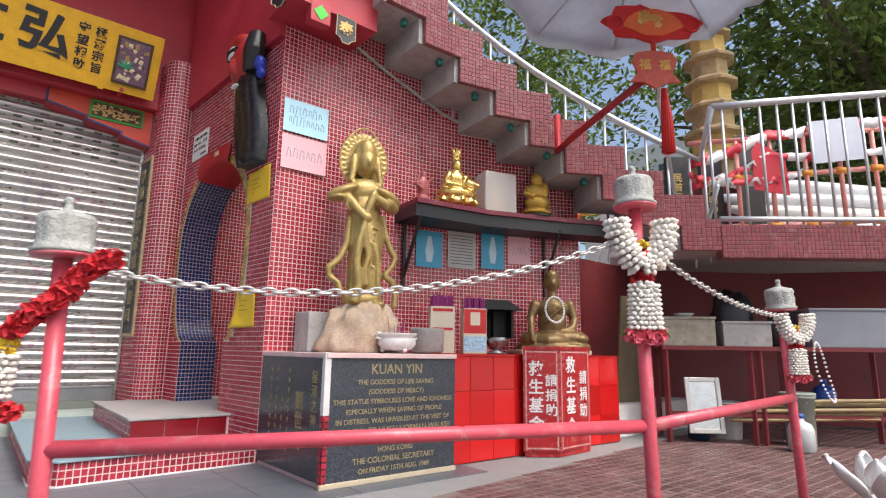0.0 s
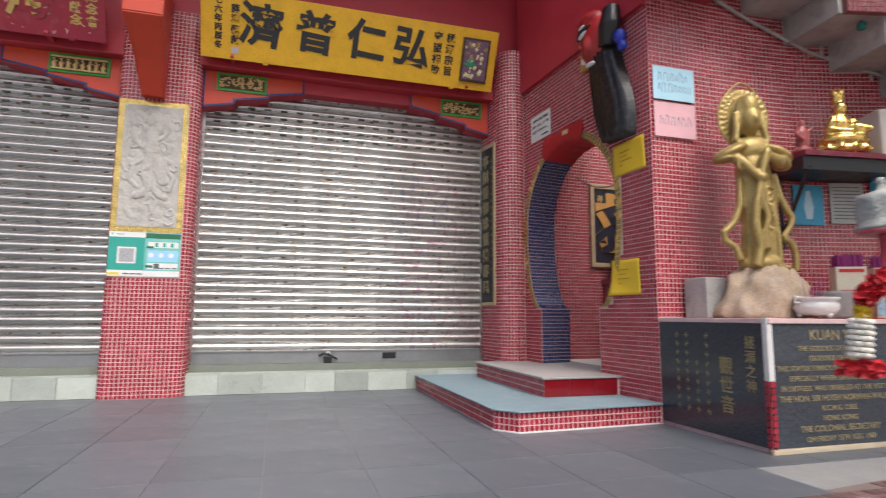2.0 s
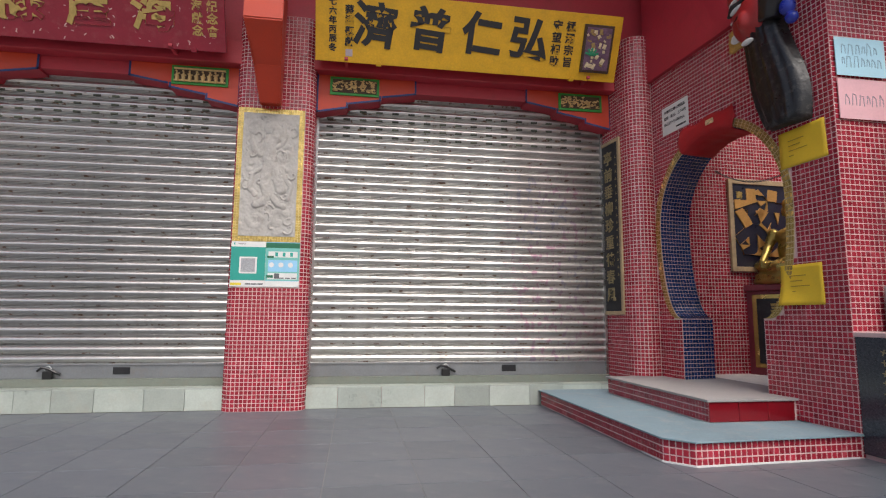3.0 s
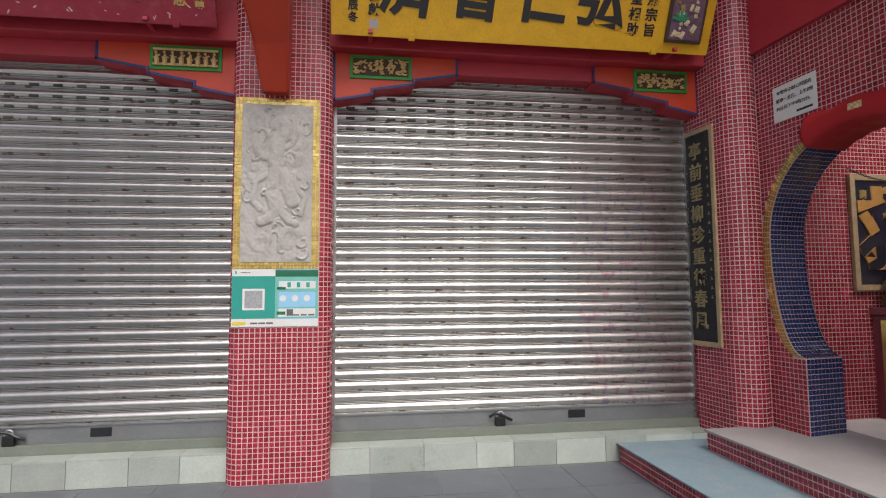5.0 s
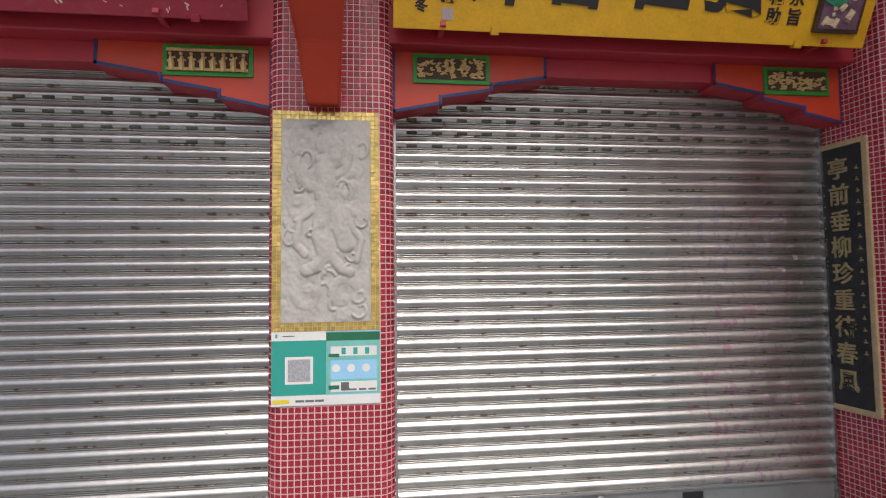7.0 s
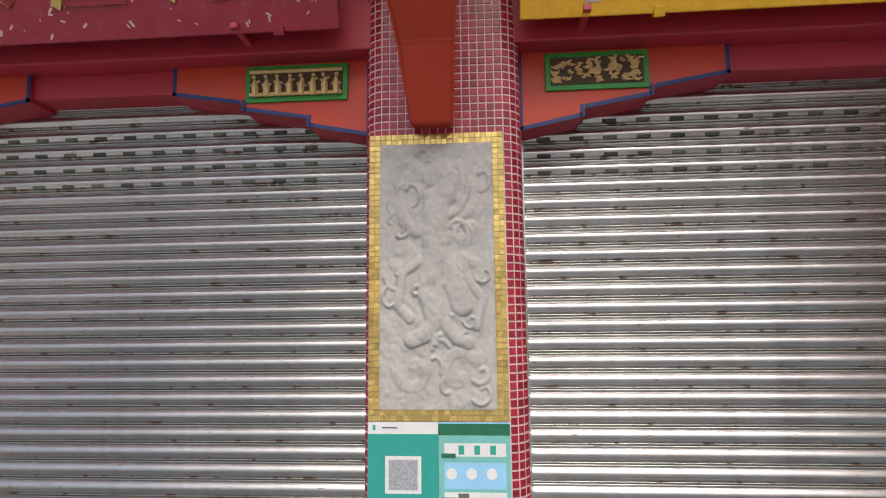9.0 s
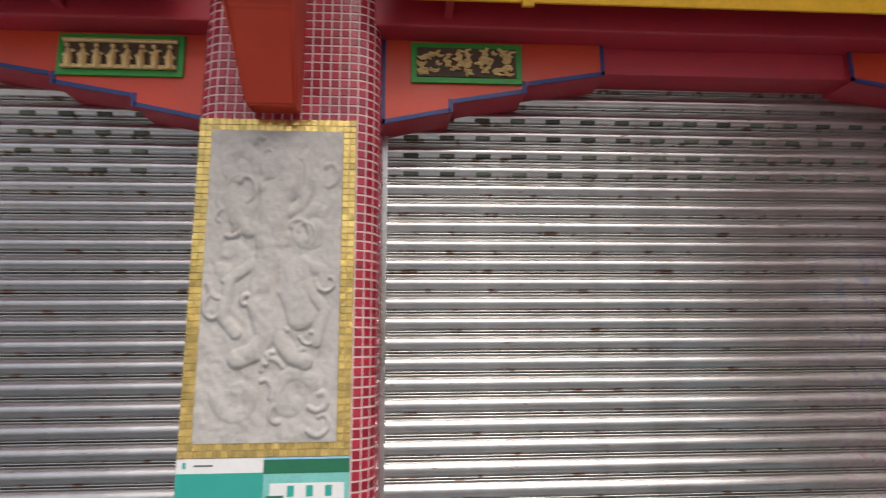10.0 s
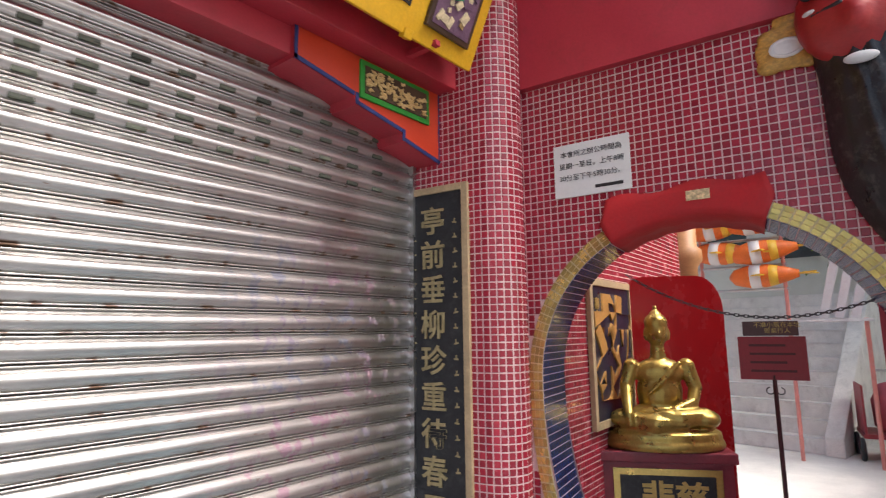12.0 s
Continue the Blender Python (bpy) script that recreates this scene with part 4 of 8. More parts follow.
# ---------- plaque and posters on the column ----------
def relief_plaque():
    x0, x1, z0, z1 = -2.962, -2.215, 1.872, 3.437
    root = empty("relief_plaque", pose(x0, COL_Y, z0))
    box("backing", x0, COL_Y - 0.004, z0, x1, COL_Y + 0.02, z1, GOLD_GROUT, None).parent = root
    root.children[0].matrix_parent_inverse = root.matrix_world.inverted()
    b = 0.062
    V, F = [], []
    p = b / 2
    nx, nz = int((x1 - x0) / p), int((z1 - z0) / p)
    for i in range(nx):
        for j in range(nz):
            if 2 <= i < nx - 2 and 2 <= j < nz - 2:
                continue
            xa, xb = x0 + (i + 0.06) * (x1 - x0) / nx, x0 + (i + 0.94) * (x1 - x0) / nx
            za, zb = z0 + (j + 0.06) * (z1 - z0) / nz, z0 + (j + 0.94) * (z1 - z0) / nz
            k = len(V)
            rnd = random.Random(i * 1000 + j)
            y = COL_Y - 0.010
            V += [(xa, y + rnd.uniform(-.001, .001), za), (xb, y + rnd.uniform(-.001, .001), za), (xb, y + rnd.uniform(-.001, .001), zb), (xa, y + rnd.uniform(-.001, .001), zb)]
            V += [(xa, COL_Y - 0.004, za), (xb, COL_Y - 0.004, za), (xb, COL_Y - 0.004, zb), (xa, COL_Y - 0.004, zb)]
            F += [(k, k + 1, k + 2, k + 3), (k, k + 4, k + 5, k + 1), (k + 1, k + 5, k + 6, k + 2), (k + 2, k + 6, k + 7, k + 3), (k + 3, k + 7, k + 4, k)]
    t = mesh_ob("gold_tile", V, F, GOLD_TILE, root, "border of small gold mosaic")
    t["kind"] = "stuff"
    t.matrix_parent_inverse = root.matrix_world.inverted()
    # the carved stone: ridges along flowing strokes
    sx0, sx1, sz0, sz1 = x0 + b, x1 - b, z0 + b, z1 - b
    W, H = sx1 - sx0, sz1 - sz0

    def spiral(cx, cz, r, a0, turns):
        return [(cx + r * (1 - 0.75 * k / 14) * math.cos(a0 + turns * 6.28 * k / 14), cz + r * (1 - 0.75 * k / 14) * math.sin(a0 + turns * 6.28 * k / 14) * 0.5) for k in range(15)]
    strokes = [([(0.47, 0.87), (0.55, 0.90), (0.62, 0.86), (0.60, 0.80), (0.52, 0.76)], 0.10, 1.0), ([(0.52, 0.78), (0.48, 0.70), (0.50, 0.62)], 0.13, 1.0),
               ([(0.50, 0.62), (0.46, 0.52), (0.44, 0.42), (0.50, 0.34)], 0.11, 0.9), ([(0.52, 0.60), (0.60, 0.50), (0.68, 0.44), (0.72, 0.38)], 0.10, 0.8),
               ([(0.50, 0.33), (0.40, 0.27), (0.28, 0.25)], 0.07, 0.9), ([(0.55, 0.33), (0.66, 0.26), (0.76, 0.24)], 0.06, 0.8),
               ([(0.42, 0.72), (0.32, 0.66), (0.22, 0.70), (0.16, 0.77)], 0.06, 0.7), ([(0.60, 0.72), (0.70, 0.74), (0.76, 0.82)], 0.05, 0.6),
               ([(0.62, 0.90), (0.72, 0.92), (0.74, 0.84), (0.70, 0.78)], 0.04, 0.6), ([(0.55, 0.46), (0.75, 0.48), (0.90, 0.40), (0.84, 0.30)], 0.04, 0.6),
               ([(0.36, 0.55), (0.20, 0.50), (0.16, 0.38), (0.26, 0.33)], 0.045, 0.6), (spiral(0.22, 0.87, 0.14, 0, 1.0), 0.05, 0.3), (spiral(0.22, 0.74, 0.12, 2, 0.9), 0.05, 0.3),
               (spiral(0.78, 0.66, 0.15, 1, 1.0), 0.05, 0.35), (spiral(0.30, 0.14, 0.16, 3, 0.8), 0.05, 0.25), (spiral(0.68, 0.13, 0.18, 0.5, 0.8), 0.05, 0.25), (spiral(0.82, 0.52, 0.12, 2.5, 0.8), 0.05, 0.3), (spiral(0.20, 0.58, 0.12, 4, 0.8), 0.05, 0.3)]
    curl = random.Random(21)
    for i in range(34):
        cx, cz, a0 = curl.uniform(0.08, 0.92), curl.uniform(0.04, 0.96), curl.uniform(0, 6.28)
        strokes.append((spiral(cx, cz, curl.uniform(0.05, 0.13), a0, curl.uniform(0.3, 0.8)), curl.uniform(0.012, 0.022), curl.uniform(0.35, 0.65)))
    n, mm = 110, 230
    U, Vv = np.meshgrid(np.linspace(0, 1, n), np.linspace(0, 1, mm))
    hgt = np.zeros_like(U)
    for pts, wd, amp in strokes:
        best = np.full_like(U, 9.0)
        for (a, c), (d, e) in zip(pts, pts[1:]):
            ax, az, bx, bz = a * W, c * H, d * W, e * H
            tt = np.clip(((U * W - ax) * (bx - ax) + (Vv * H - az) * (bz - az)) / ((bx - ax) ** 2 + (bz - az) ** 2 + 1e-9), 0, 1)
            best = np.minimum(best, np.hypot(U * W - ax - tt * (bx - ax), Vv * H - az - tt * (bz - az)))
        r = wd * W
        hgt = np.maximum(hgt, amp * 0.024 * np.sqrt(np.clip(1 - (best / r) ** 2, 0, 1)))
    verts = [(sx0 + U[j, i] * W, COL_Y - 0.016 - hgt[j, i] - 0.007 * noise.noise((U[j, i] * 8, Vv[j, i] * 18, 0)) - 0.003 * noise.noise((U[j, i] * 22, Vv[j, i] * 48, 3)), sz0 + Vv[j, i] * H) for j in range(mm) for i in range(n)]
    faces = [(j * n + i, j * n + i + 1, (j + 1) * n + i + 1, (j + 1) * n + i) for j in range(mm - 1) for i in range(n - 1)]
    st = mesh_ob("carved_slab", verts, faces, STONE, root, "pale stone slab carved with a flowing figure", True)
    st.matrix_parent_inverse = root.matrix_world.inverted()
    return tagged(root, "pale carved stone relief framed in gold mosaic on the column", "plaque")


relief_plaque()
TEAL = mat("teal_print", (0.03, 0.33, 0.27), 0.35, vary=0.05, bump=0)
SKYBLUE = mat("pale_blue_print", (0.30, 0.58, 0.80), 0.4, vary=0.05, bump=0)
DARK_GREEN = mat("dark_green_print", (0.015, 0.14, 0.07), 0.4, bump=0)
YELLOW_PRINT = mat("yellow_print", (0.75, 0.6, 0.05), 0.5, bump=0)


def poster(x, kind):
    m = pose(x, COL_Y - 0.007, 1.362, 90)
    root = empty("poster", m)
    w, h = 0.372, 0.508
    local_box("sheet", m, 0, 0, 0, w, h, 0.002, PAPER_WHITE if not kind else SKYBLUE, root)
    L = lambda n, a, b, c, d, mt, z=0.003: local_box(n, m, a * w, b * h, 0.002, c * w, d * h, z, mt, root)
    if not kind:
        L("print", 0.0, 0.14, 1.0, 0.88, TEAL)
        L("white_square", 0.25, 0.29, 0.76, 0.66, PAPER_WHITE, 0.004)
        L("grey_square", 0.30, 0.325, 0.71, 0.625, mat("grey_print", (0.35, 0.36, 0.38), 0.5, vary=0.5, scale=120, grain=400, bump=0), 0.005)
        L("yellow_tag", 0.02, 0.03, 0.33, 0.085, YELLOW_PRINT)
        for i in range(3):
            L("caption_bar", 0.44 + 0.18 * i, 0.045, 0.60 + 0.18 * i, 0.075, GREY_INK)
        L("logo", 0.07, 0.92, 0.11, 0.97, TEAL)
        L("caption_bar", 0.2, 0.935, 0.42, 0.95, GREY_INK)
    else:
        L("print", 0.0, 0.14, 1.0, 0.97, mat("green_blue_print", (0.18, 0.50, 0.45), 0.4, bump=0))
        L("header", 0.0, 0.87, 1.0, 0.985, DARK_GREEN, 0.004)
        for a, b in ((0.66, 0.79), (0.34, 0.6), (0.17, 0.31)):
            L("block", 0.08, a, 0.94, b, PAPER_WHITE if a != 0.34 else SKYBLUE, 0.004)
        for i in range(3):
            o = lathe_bm([(0.028, 0), (0.028, 0.002)], 16, None, m @ pose(w * (0.18 + 0.28 * i), h * 0.49, 0.004))
            d = part("dot", o, PAPER_WHITE, None)
            d.parent = root
            d.matrix_parent_inverse = root.matrix_world.inverted()
            L("tag", 0.28 + 0.22 * i, 0.68, 0.36 + 0.22 * i, 0.77, TEAL, 0.005)
            L("caption_bar", 0.42 + 0.18 * i, 0.185, 0.56 + 0.18 * i, 0.21, GREY_INK, 0.005)
        L("ribbon", 0.04, 0.645, 0.24, 0.69, DARK_GREEN, 0.006)
        L("ribbon", 0.04, 0.205, 0.24, 0.26, DARK_GREEN, 0.006)
        L("grey_square", 0.27, 0.185, 0.42, 0.3, GREY_INK, 0.005)
        L("footer", 0.0, 0.0, 1.0, 0.13, PAPER_WHITE, 0.004)
    return tagged(root, "glossy teal notice with a white square taped to tiles" if not kind else "pale blue and green instruction notice taped to tiles", "poster")


poster(-2.962, 0)
poster(-2.588, 1)


DULL_GILT = mat("dull_gilt", (0.33, 0.27, 0.14), 0.5, metal=0.3, vary=0.3, scale=12, bump=0)


def couplet():
    a, b = Vector((1.668, 8.05)), Vector((1.724, 7.548))
    ang = math.degrees(math.atan2(b.y - a.y, b.x - a.x))
    m = pose(a.x - 0.008, a.y, 1.088, 90, 0, ang)
    w, h = (b - a).length, 2.262
    root = empty("couplet_board", m)
    local_box("panel", m, 0.03, 0.03, 0, w - 0.03, h - 0.03, 0.022, BOARD_BLACK, root)
    for n, q in (("frame_side", (0, 0, 0.045, h)), ("frame_side", (w - 0.045, 0, w, h)), ("frame_end", (0.045, 0, w - 0.045, 0.045)), ("frame_end", (0.045, h - 0.045, w - 0.045, h))):
        local_box(n, m, q[0], q[1], 0, q[2], q[3], 0.034, WOOD_FRAME, root, 0.004, "tan wooden frame")
    for i, ch in enumerate("亭前垂柳珍重待春風"):
        text(ch, 0.19, m @ pose(w * 0.47, h - 0.24 - 0.222 * i, 0.024), DULL_GILT, root, "character", 0.003, 0.006)
    for x, n, s in ((w * 0.80, 17, 0.032), (w * 0.18, 12, 0.028)):
        for i in range(n):
            local_box("small_writing", m @ pose(x, h - 0.24 - i * 0.095, 0.022, 0, 0, (i * 37) % 25 - 12), -s / 2, -s / 2, 0, s / 2, -s / 6, 0.003, DULL_GILT, root)
            local_box("small_writing", m @ pose(x, h - 0.24 - i * 0.095, 0.022, 0, 0, (i * 53) % 31 - 15), -s / 6, -s / 3, 0, s / 8, s / 2, 0.003, DULL_GILT, root)
    return tagged(root, "tall black couplet board with gilt characters on the pier", "sign")


couplet()


def padlock(x):
    root = empty("padlock", pose(x, SHUT_Y - 0.04, 0.40))
    bm = bmesh.new()
    add_box(bm, -0.05, -0.03, -0.075, 0.05, 0.01, 0.02, 0.012)
    part("body", bm, mat("dark_lock", (0.03, 0.03, 0.03), 0.4, metal=0.6), root)
    pts = [(0.035 * math.cos(a), -0.01, 0.02 + 0.05 * math.sin(a)) for a in [math.pi * k / 10 for k in range(11)]]
    part("shackle", tube_bm(pts, 0.009, 8), GALV, root)
    part("hasp", tube_bm([(-0.11, -0.005, 0.02), (-0.06, -0.02, 0.055), (0.0, -0.015, 0.045), (0.08, -0.01, 0.0), (0.12, 0.01, -0.02)], 0.014, 8), BLACK, root, "black hasp")
    return tagged(root, "dark padlock and hasp on the shutter rail", "padlock", "shutter padlocks")


padlock(-0.46)
padlock(-4.9)

# ---------- things on the gate wall ----------
GANG = math.degrees(math.atan2(GDIR.y, GDIR.x))


def on_gate(y, z, off=0.007):
    """A place on the gate wall: x to the right of one who faces it."""
    s = (GA.y - y) / -GDIR.y
    p = GA + GDIR * s + GOUT * off
    return pose(p.x, p.y, z, 90, 0, GANG)


def notice():
    m = on_gate(7.124, 3.225)
    root = empty("notice", m)
    local_box("sheet", m, 0, 0, 0, 0.478, 0.338, 0.006, PAPER_WHITE, root, 0.002)
    for i, body in enumerate(("本會所之辦公時間為", "星期一至日。上午8時", "30分至下午5時30分。")):
        text(body, 0.043, m @ pose(0.24, 0.27 - 0.075 * i, 0.008), INK, root, "writing", 0.0, 0.001)
    local_box("caption_bar", m, 0.26, 0.035, 0.006, 0.43, 0.055, 0.0075, INK, root)
    return tagged(root, "white notice with black writing fixed to the mosaic", "notice")


notice()
YELLOW_PAPER = mat("yellow_paper", (0.78, 0.52, 0.03), 0.6, vary=0.06, scale=4, bump=0.03)


def bent_sheet(m, w, h, material, root, curl=0.0, n=10, skew=0.0):
    V, F = [], []
    for j in range(n + 1):
        for i in range(n + 1):
            u, v = i / n, j / n
            lift = curl * max(0, 0.35 - u * 0.5 - v * 0.6) ** 1.3 * 2.0 + 0.004 * math.sin(5 * u + 3 * v)
            V.append((u * w + skew * (1 - v) * (1 - u), v * h, 0.004 + lift))
    F = [(j * (n + 1) + i, j * (n + 1) + i + 1, (j + 1) * (n + 1) + i + 1, (j + 1) * (n + 1) + i) for j in range(n) for i in range(n)]
    ob = mesh_ob("sheet", V, F, material, None, "", True)
    sol = ob.modifiers.new("thick", "SOLIDIFY")
    sol.thickness = 0.002
    ob.matrix_world = m
    ob.parent = root
    ob.matrix_parent_inverse = root.matrix_world.inverted()
    return ob


def yellow_sheet(y, z, w, h, curl, roll):
    m = on_gate(y, z, 0.006) @ pose(0, 0, 0, 0, 0, roll)
    root = empty("yellow_notice", m)
    bent_sheet(m, w, h, YELLOW_PAPER, root, curl)
    for i in range(4):
        local_box("writing", m, 0.10, h - 0.10 - 0.045 * i, 0.0075, 0.10 + (0.16, 0.12, 0.19, 0.05)[i], h - 0.092 - 0.045 * i, 0.009, mat("faint_ink", (0.4, 0.24, 0.02), 0.6, bump=0), root)
    return tagged(root, "yellow paper notice taped to the mosaic wall" if not curl else "yellow paper notice with one curling corner", "notice", "yellow notices")


yellow_sheet(5.45, 2.37, 0.47, 0.33, 0.0, 1)
yellow_sheet(5.53, 1.16, 0.42, 0.35, 0.10, 0)


def gate_cloth():
    """A red cloth folded over the crown of the gate."""
    root = empty("red_cloth")
    V, F = [], []
    n = 26
    a0, a1 = math.radians(67), math.radians(119)
    rows = [(-0.012, 0.24), (-0.022, 0.12), (-0.028, 0.03), (-0.024, 0.005), (0.0, -0.012), (0.14, -0.016), (GATE_D, -0.014)]
    for d, r in rows:
        for i in range(n + 1):
            a = a1 + (a0 - a1) * i / n
            rr = GATE_R + r + 0.004 * math.sin(i * 1.3 + d * 20)
            if r > 0.2:
                V.append(gp(GATE_S + (GATE_R + 0.03) * math.cos(a), 3.20 + 0.015 * math.sin(i * 0.5) - 0.05 * max(0, -math.cos(a)), d))
                continue
            V.append(gp(GATE_S + rr * math.cos(a), GATE_Z + rr * math.sin(a), d))
    F = [(j * (n + 1) + i, j * (n + 1) + i + 1, (j + 1) * (n + 1) + i + 1, (j + 1) * (n + 1) + i) for j in range(len(rows) - 1) for i in range(n)]
    ob = mesh_ob("cloth", V, F, mat("red_cloth", (0.42, 0.012, 0.016), 0.75, vary=0.12, scale=6, bump=0.2), root, "", True)
    ob.modifiers.new("thick", "SOLIDIFY").thickness = 0.004
    m = on_gate(6.30, 3.125, 0.032)
    local_box("label", m, -0.06, -0.025, 0, 0.06, 0.03, 0.002, mat("label_cream", (0.6, 0.45, 0.25), 0.5, vary=0.5, scale=50), root, 0, "small cream label")
    return tagged(root, "red cloth draped over the top of the gate", "cloth")


gate_cloth()


def opera_mask():
    """A painted face with a long black beard at the wall's corner."""
    m = on_gate(5.28, 2.75, 0.02) @ Matrix.Diagonal((1.22, 0.79, 1, 1))
    root = empty("wall_mask", on_gate(5.28, 2.75, 0.02))
    # beard as a broad tapering curtain of locks
    bm = bmesh.new()
    rnd = random.Random(2)
    n, k = 18, 26
    rows = []
    for j in range(k + 1):
        v = j / k
        cx = -0.02 - 0.20 * v
        hw = 0.17 + 0.10 * math.sin(math.pi * min(1, v * 1.3)) * (1 - v) + 0.02 * v
        row = []
        for i in range(n + 1):
            u = i / n * 2 - 1
            bulge = 0.16 * math.sqrt(max(0, 1 - u * u)) + 0.012 * math.sin(i * 2.4 + 1.2 * math.sin(v * 4))
            row.append(bm.verts.new((cx + u * hw, v * 1.50 + 0.03 * math.sin(i * 1.7) * (1 - v), bulge)))
        rows.append(row)
    for a, b in zip(rows, rows[1:]):
        for i in range(n):
            bm.faces.new((a[i], a[i + 1], b[i + 1], b[i]))
    bm.faces.new(rows[0])
    bmesh.ops.transform(bm, matrix=m, verts=bm.verts)
    ob = part("beard", bm, mat("black_beard", (0.012, 0.012, 0.013), 0.35, vary=0.4, scale=10, bump=0.4, grain=30, stain=(0.16, 0.14, 0.12), amount=0.4), None, "long painted black beard", True)
    ob.parent = root
    ob.matrix_parent_inverse = root.matrix_world.inverted()

    def child(name, ob):
        ob.name = name
        ob.parent = root
        ob.matrix_parent_inverse = root.matrix_world.inverted()
    face = sculpt("face", [((-0.22, 1.45, 0.08), (0.20, 0.34, 0.14)), ((-0.22, 1.36, 0.2), (0.05, 0.12, 0.06)), ((-0.30, 1.78, 0.08), (0.16, 0.14, 0.12))], [], mat("mask_red", (0.34, 0.02, 0.02), 0.4, vary=0.15), 0.02, m)
    child("face", face)
    child("lips", sculpt("lips", [((-0.22, 1.10, 0.175), (0.06, 0.035, 0.03))], [], WHITE_PAINT, 0.01, m))
    child("brow", sculpt("brow", [], [([(-0.38, 1.52, 0.19), (-0.30, 1.60, 0.22), (-0.18, 1.63, 0.2)], [0.02, 0.035, 0.015]), ([(-0.06, 1.25, 0.10), (0.0, 1.5, 0.12), (0.0, 1.75, 0.1)], [0.09, 0.11, 0.08]), ([(-0.36, 1.42, 0.17), (-0.25, 1.44, 0.22)], [0.012, 0.02])], BLACK, 0.012, m))
    child("eye", sculpt("eye", [((-0.29, 1.56, 0.20), (0.07, 0.035, 0.03), (0, 0, 25)), ((-0.33, 1.68, 0.18), (0.06, 0.02, 0.03), (0, 0, 40)), ((-0.35, 1.45, 0.16), (0.04, 0.02, 0.03), (0, 0, 10))], [], WHITE_PAINT, 0.008, m))
    child("ear_ornament", sculpt("ear_ornament", [((0.10, 1.28, 0.10), (0.06, 0.10, 0.06)), ((0.13, 1.13, 0.10), (0.05, 0.07, 0.05))], [], mat("blue_enamel", (0.02, 0.04, 0.35), 0.3), 0.012, m))
    charm = sculpt("charm", [((-0.45, 1.36, 0.0), (0.125, 0.15, 0.03)), ((-0.43, 1.54, 0.0), (0.07, 0.10, 0.03)), ((-0.52, 1.26, 0.0), (0.05, 0.06, 0.03)), ((-0.38, 1.26, 0.0), (0.05, 0.06, 0.03)), ((-0.51, 1.46, 0.0), (0.05, 0.05, 0.03))], [], mat("ochre_tile", (0.5, 0.28, 0.06), 0.5, vary=0.3, scale=30, bump=0.4), 0.012, m)
    child("side_plate", charm)
    disc = part("side_disc", lathe_bm([(0.066, 0.0), (0.066, 0.036), (0.055, 0.042), (0.045, 0.038), (0.02, 0.042)], 20, None, m @ pose(-0.45, 1.35, 0)), PAPER_WHITE)
    child("side_disc", disc)
    return tagged(root, "painted opera mask with a long black beard", "ornament")


opera_mask()
eave = struct(extrude_path("eave_beam", [(2.06, 4.42), (2.98, 4.42), (2.98, 4.92), (2.06, 4.92)], 4.12, 4.6, RED_PAINT), "red-painted beam end above the statue wall", "beam")


def shield(m, ch):
    root = empty("shield_plaque", m)
    out = [(-0.10, 0.13), (0.10, 0.13), (0.105, -0.08), (0.06, -0.10), (0.03, -0.14), (-0.03, -0.14), (-0.06, -0.10), (-0.105, -0.08)]
    ob = prism("plate", out, 2, 0, 0.02, BOARD_BLACK, None, "", 0.003)
    ob.matrix_world = m
    ob.parent = root
    ob.matrix_parent_inverse = root.matrix_world.inverted()
    text(ch, 0.15, m @ pose(0, 0, 0.021), GILT, root, "character", 0.004, 0.003)
    rim = tube_bm([(x, y, 0.02) for x, y in out], 0.006, 6, None, True)
    bmesh.ops.transform(rim, matrix=m, verts=rim.verts)
    r = part("rim", rim, WOOD_FRAME, None)
    r.parent = root
    r.matrix_parent_inverse = root.matrix_world.inverted()
    return tagged(root, "black shield-shaped plaque with a gilt character", "plaque", "shield plaques")


shield(pose(2.62, 4.41, 3.98, 90, 0, 0), "泰")
shield(pose(2.05, 4.62, 4.22, 90, 0, -70), "和")
knob = empty("green_diamond_tile", pose(2.36, 4.42, 4.06, 90))
local_box("block", pose(2.36, 4.42, 4.06, 90), -0.10, -0.10, -0.1, 0.10, 0.10, 0.012, RED_PAINT, knob, 0.006)
local_box("tile", pose(2.36, 4.42, 4.06, 90, 0, 0) @ pose(0, 0, 0.012, 0, 0, 45), -0.055, -0.055, 0, 0.055, 0.055, 0.006, mat("bright_green", (0.05, 0.5, 0.03), 0.4), knob, 0.002, "bright green diamond tile")
tagged(knob, "red block with a bright green diamond tile", "ornament")

# ---------- papers and cable on the statue wall ----------
LIGHT_BLUE = mat("light_blue_card", (0.42, 0.68, 0.80), 0.6, vary=0.06, bump=0.03)
PINK_CARD = mat("pink_card", (0.72, 0.42, 0.46), 0.6, vary=0.06, bump=0.03)
PENCIL = mat("pencil", (0.25, 0.36, 0.45), 0.7, bump=0)


FAINT_INK = mat("faint_pencil", (0.30, 0.33, 0.36), 0.7, bump=0)


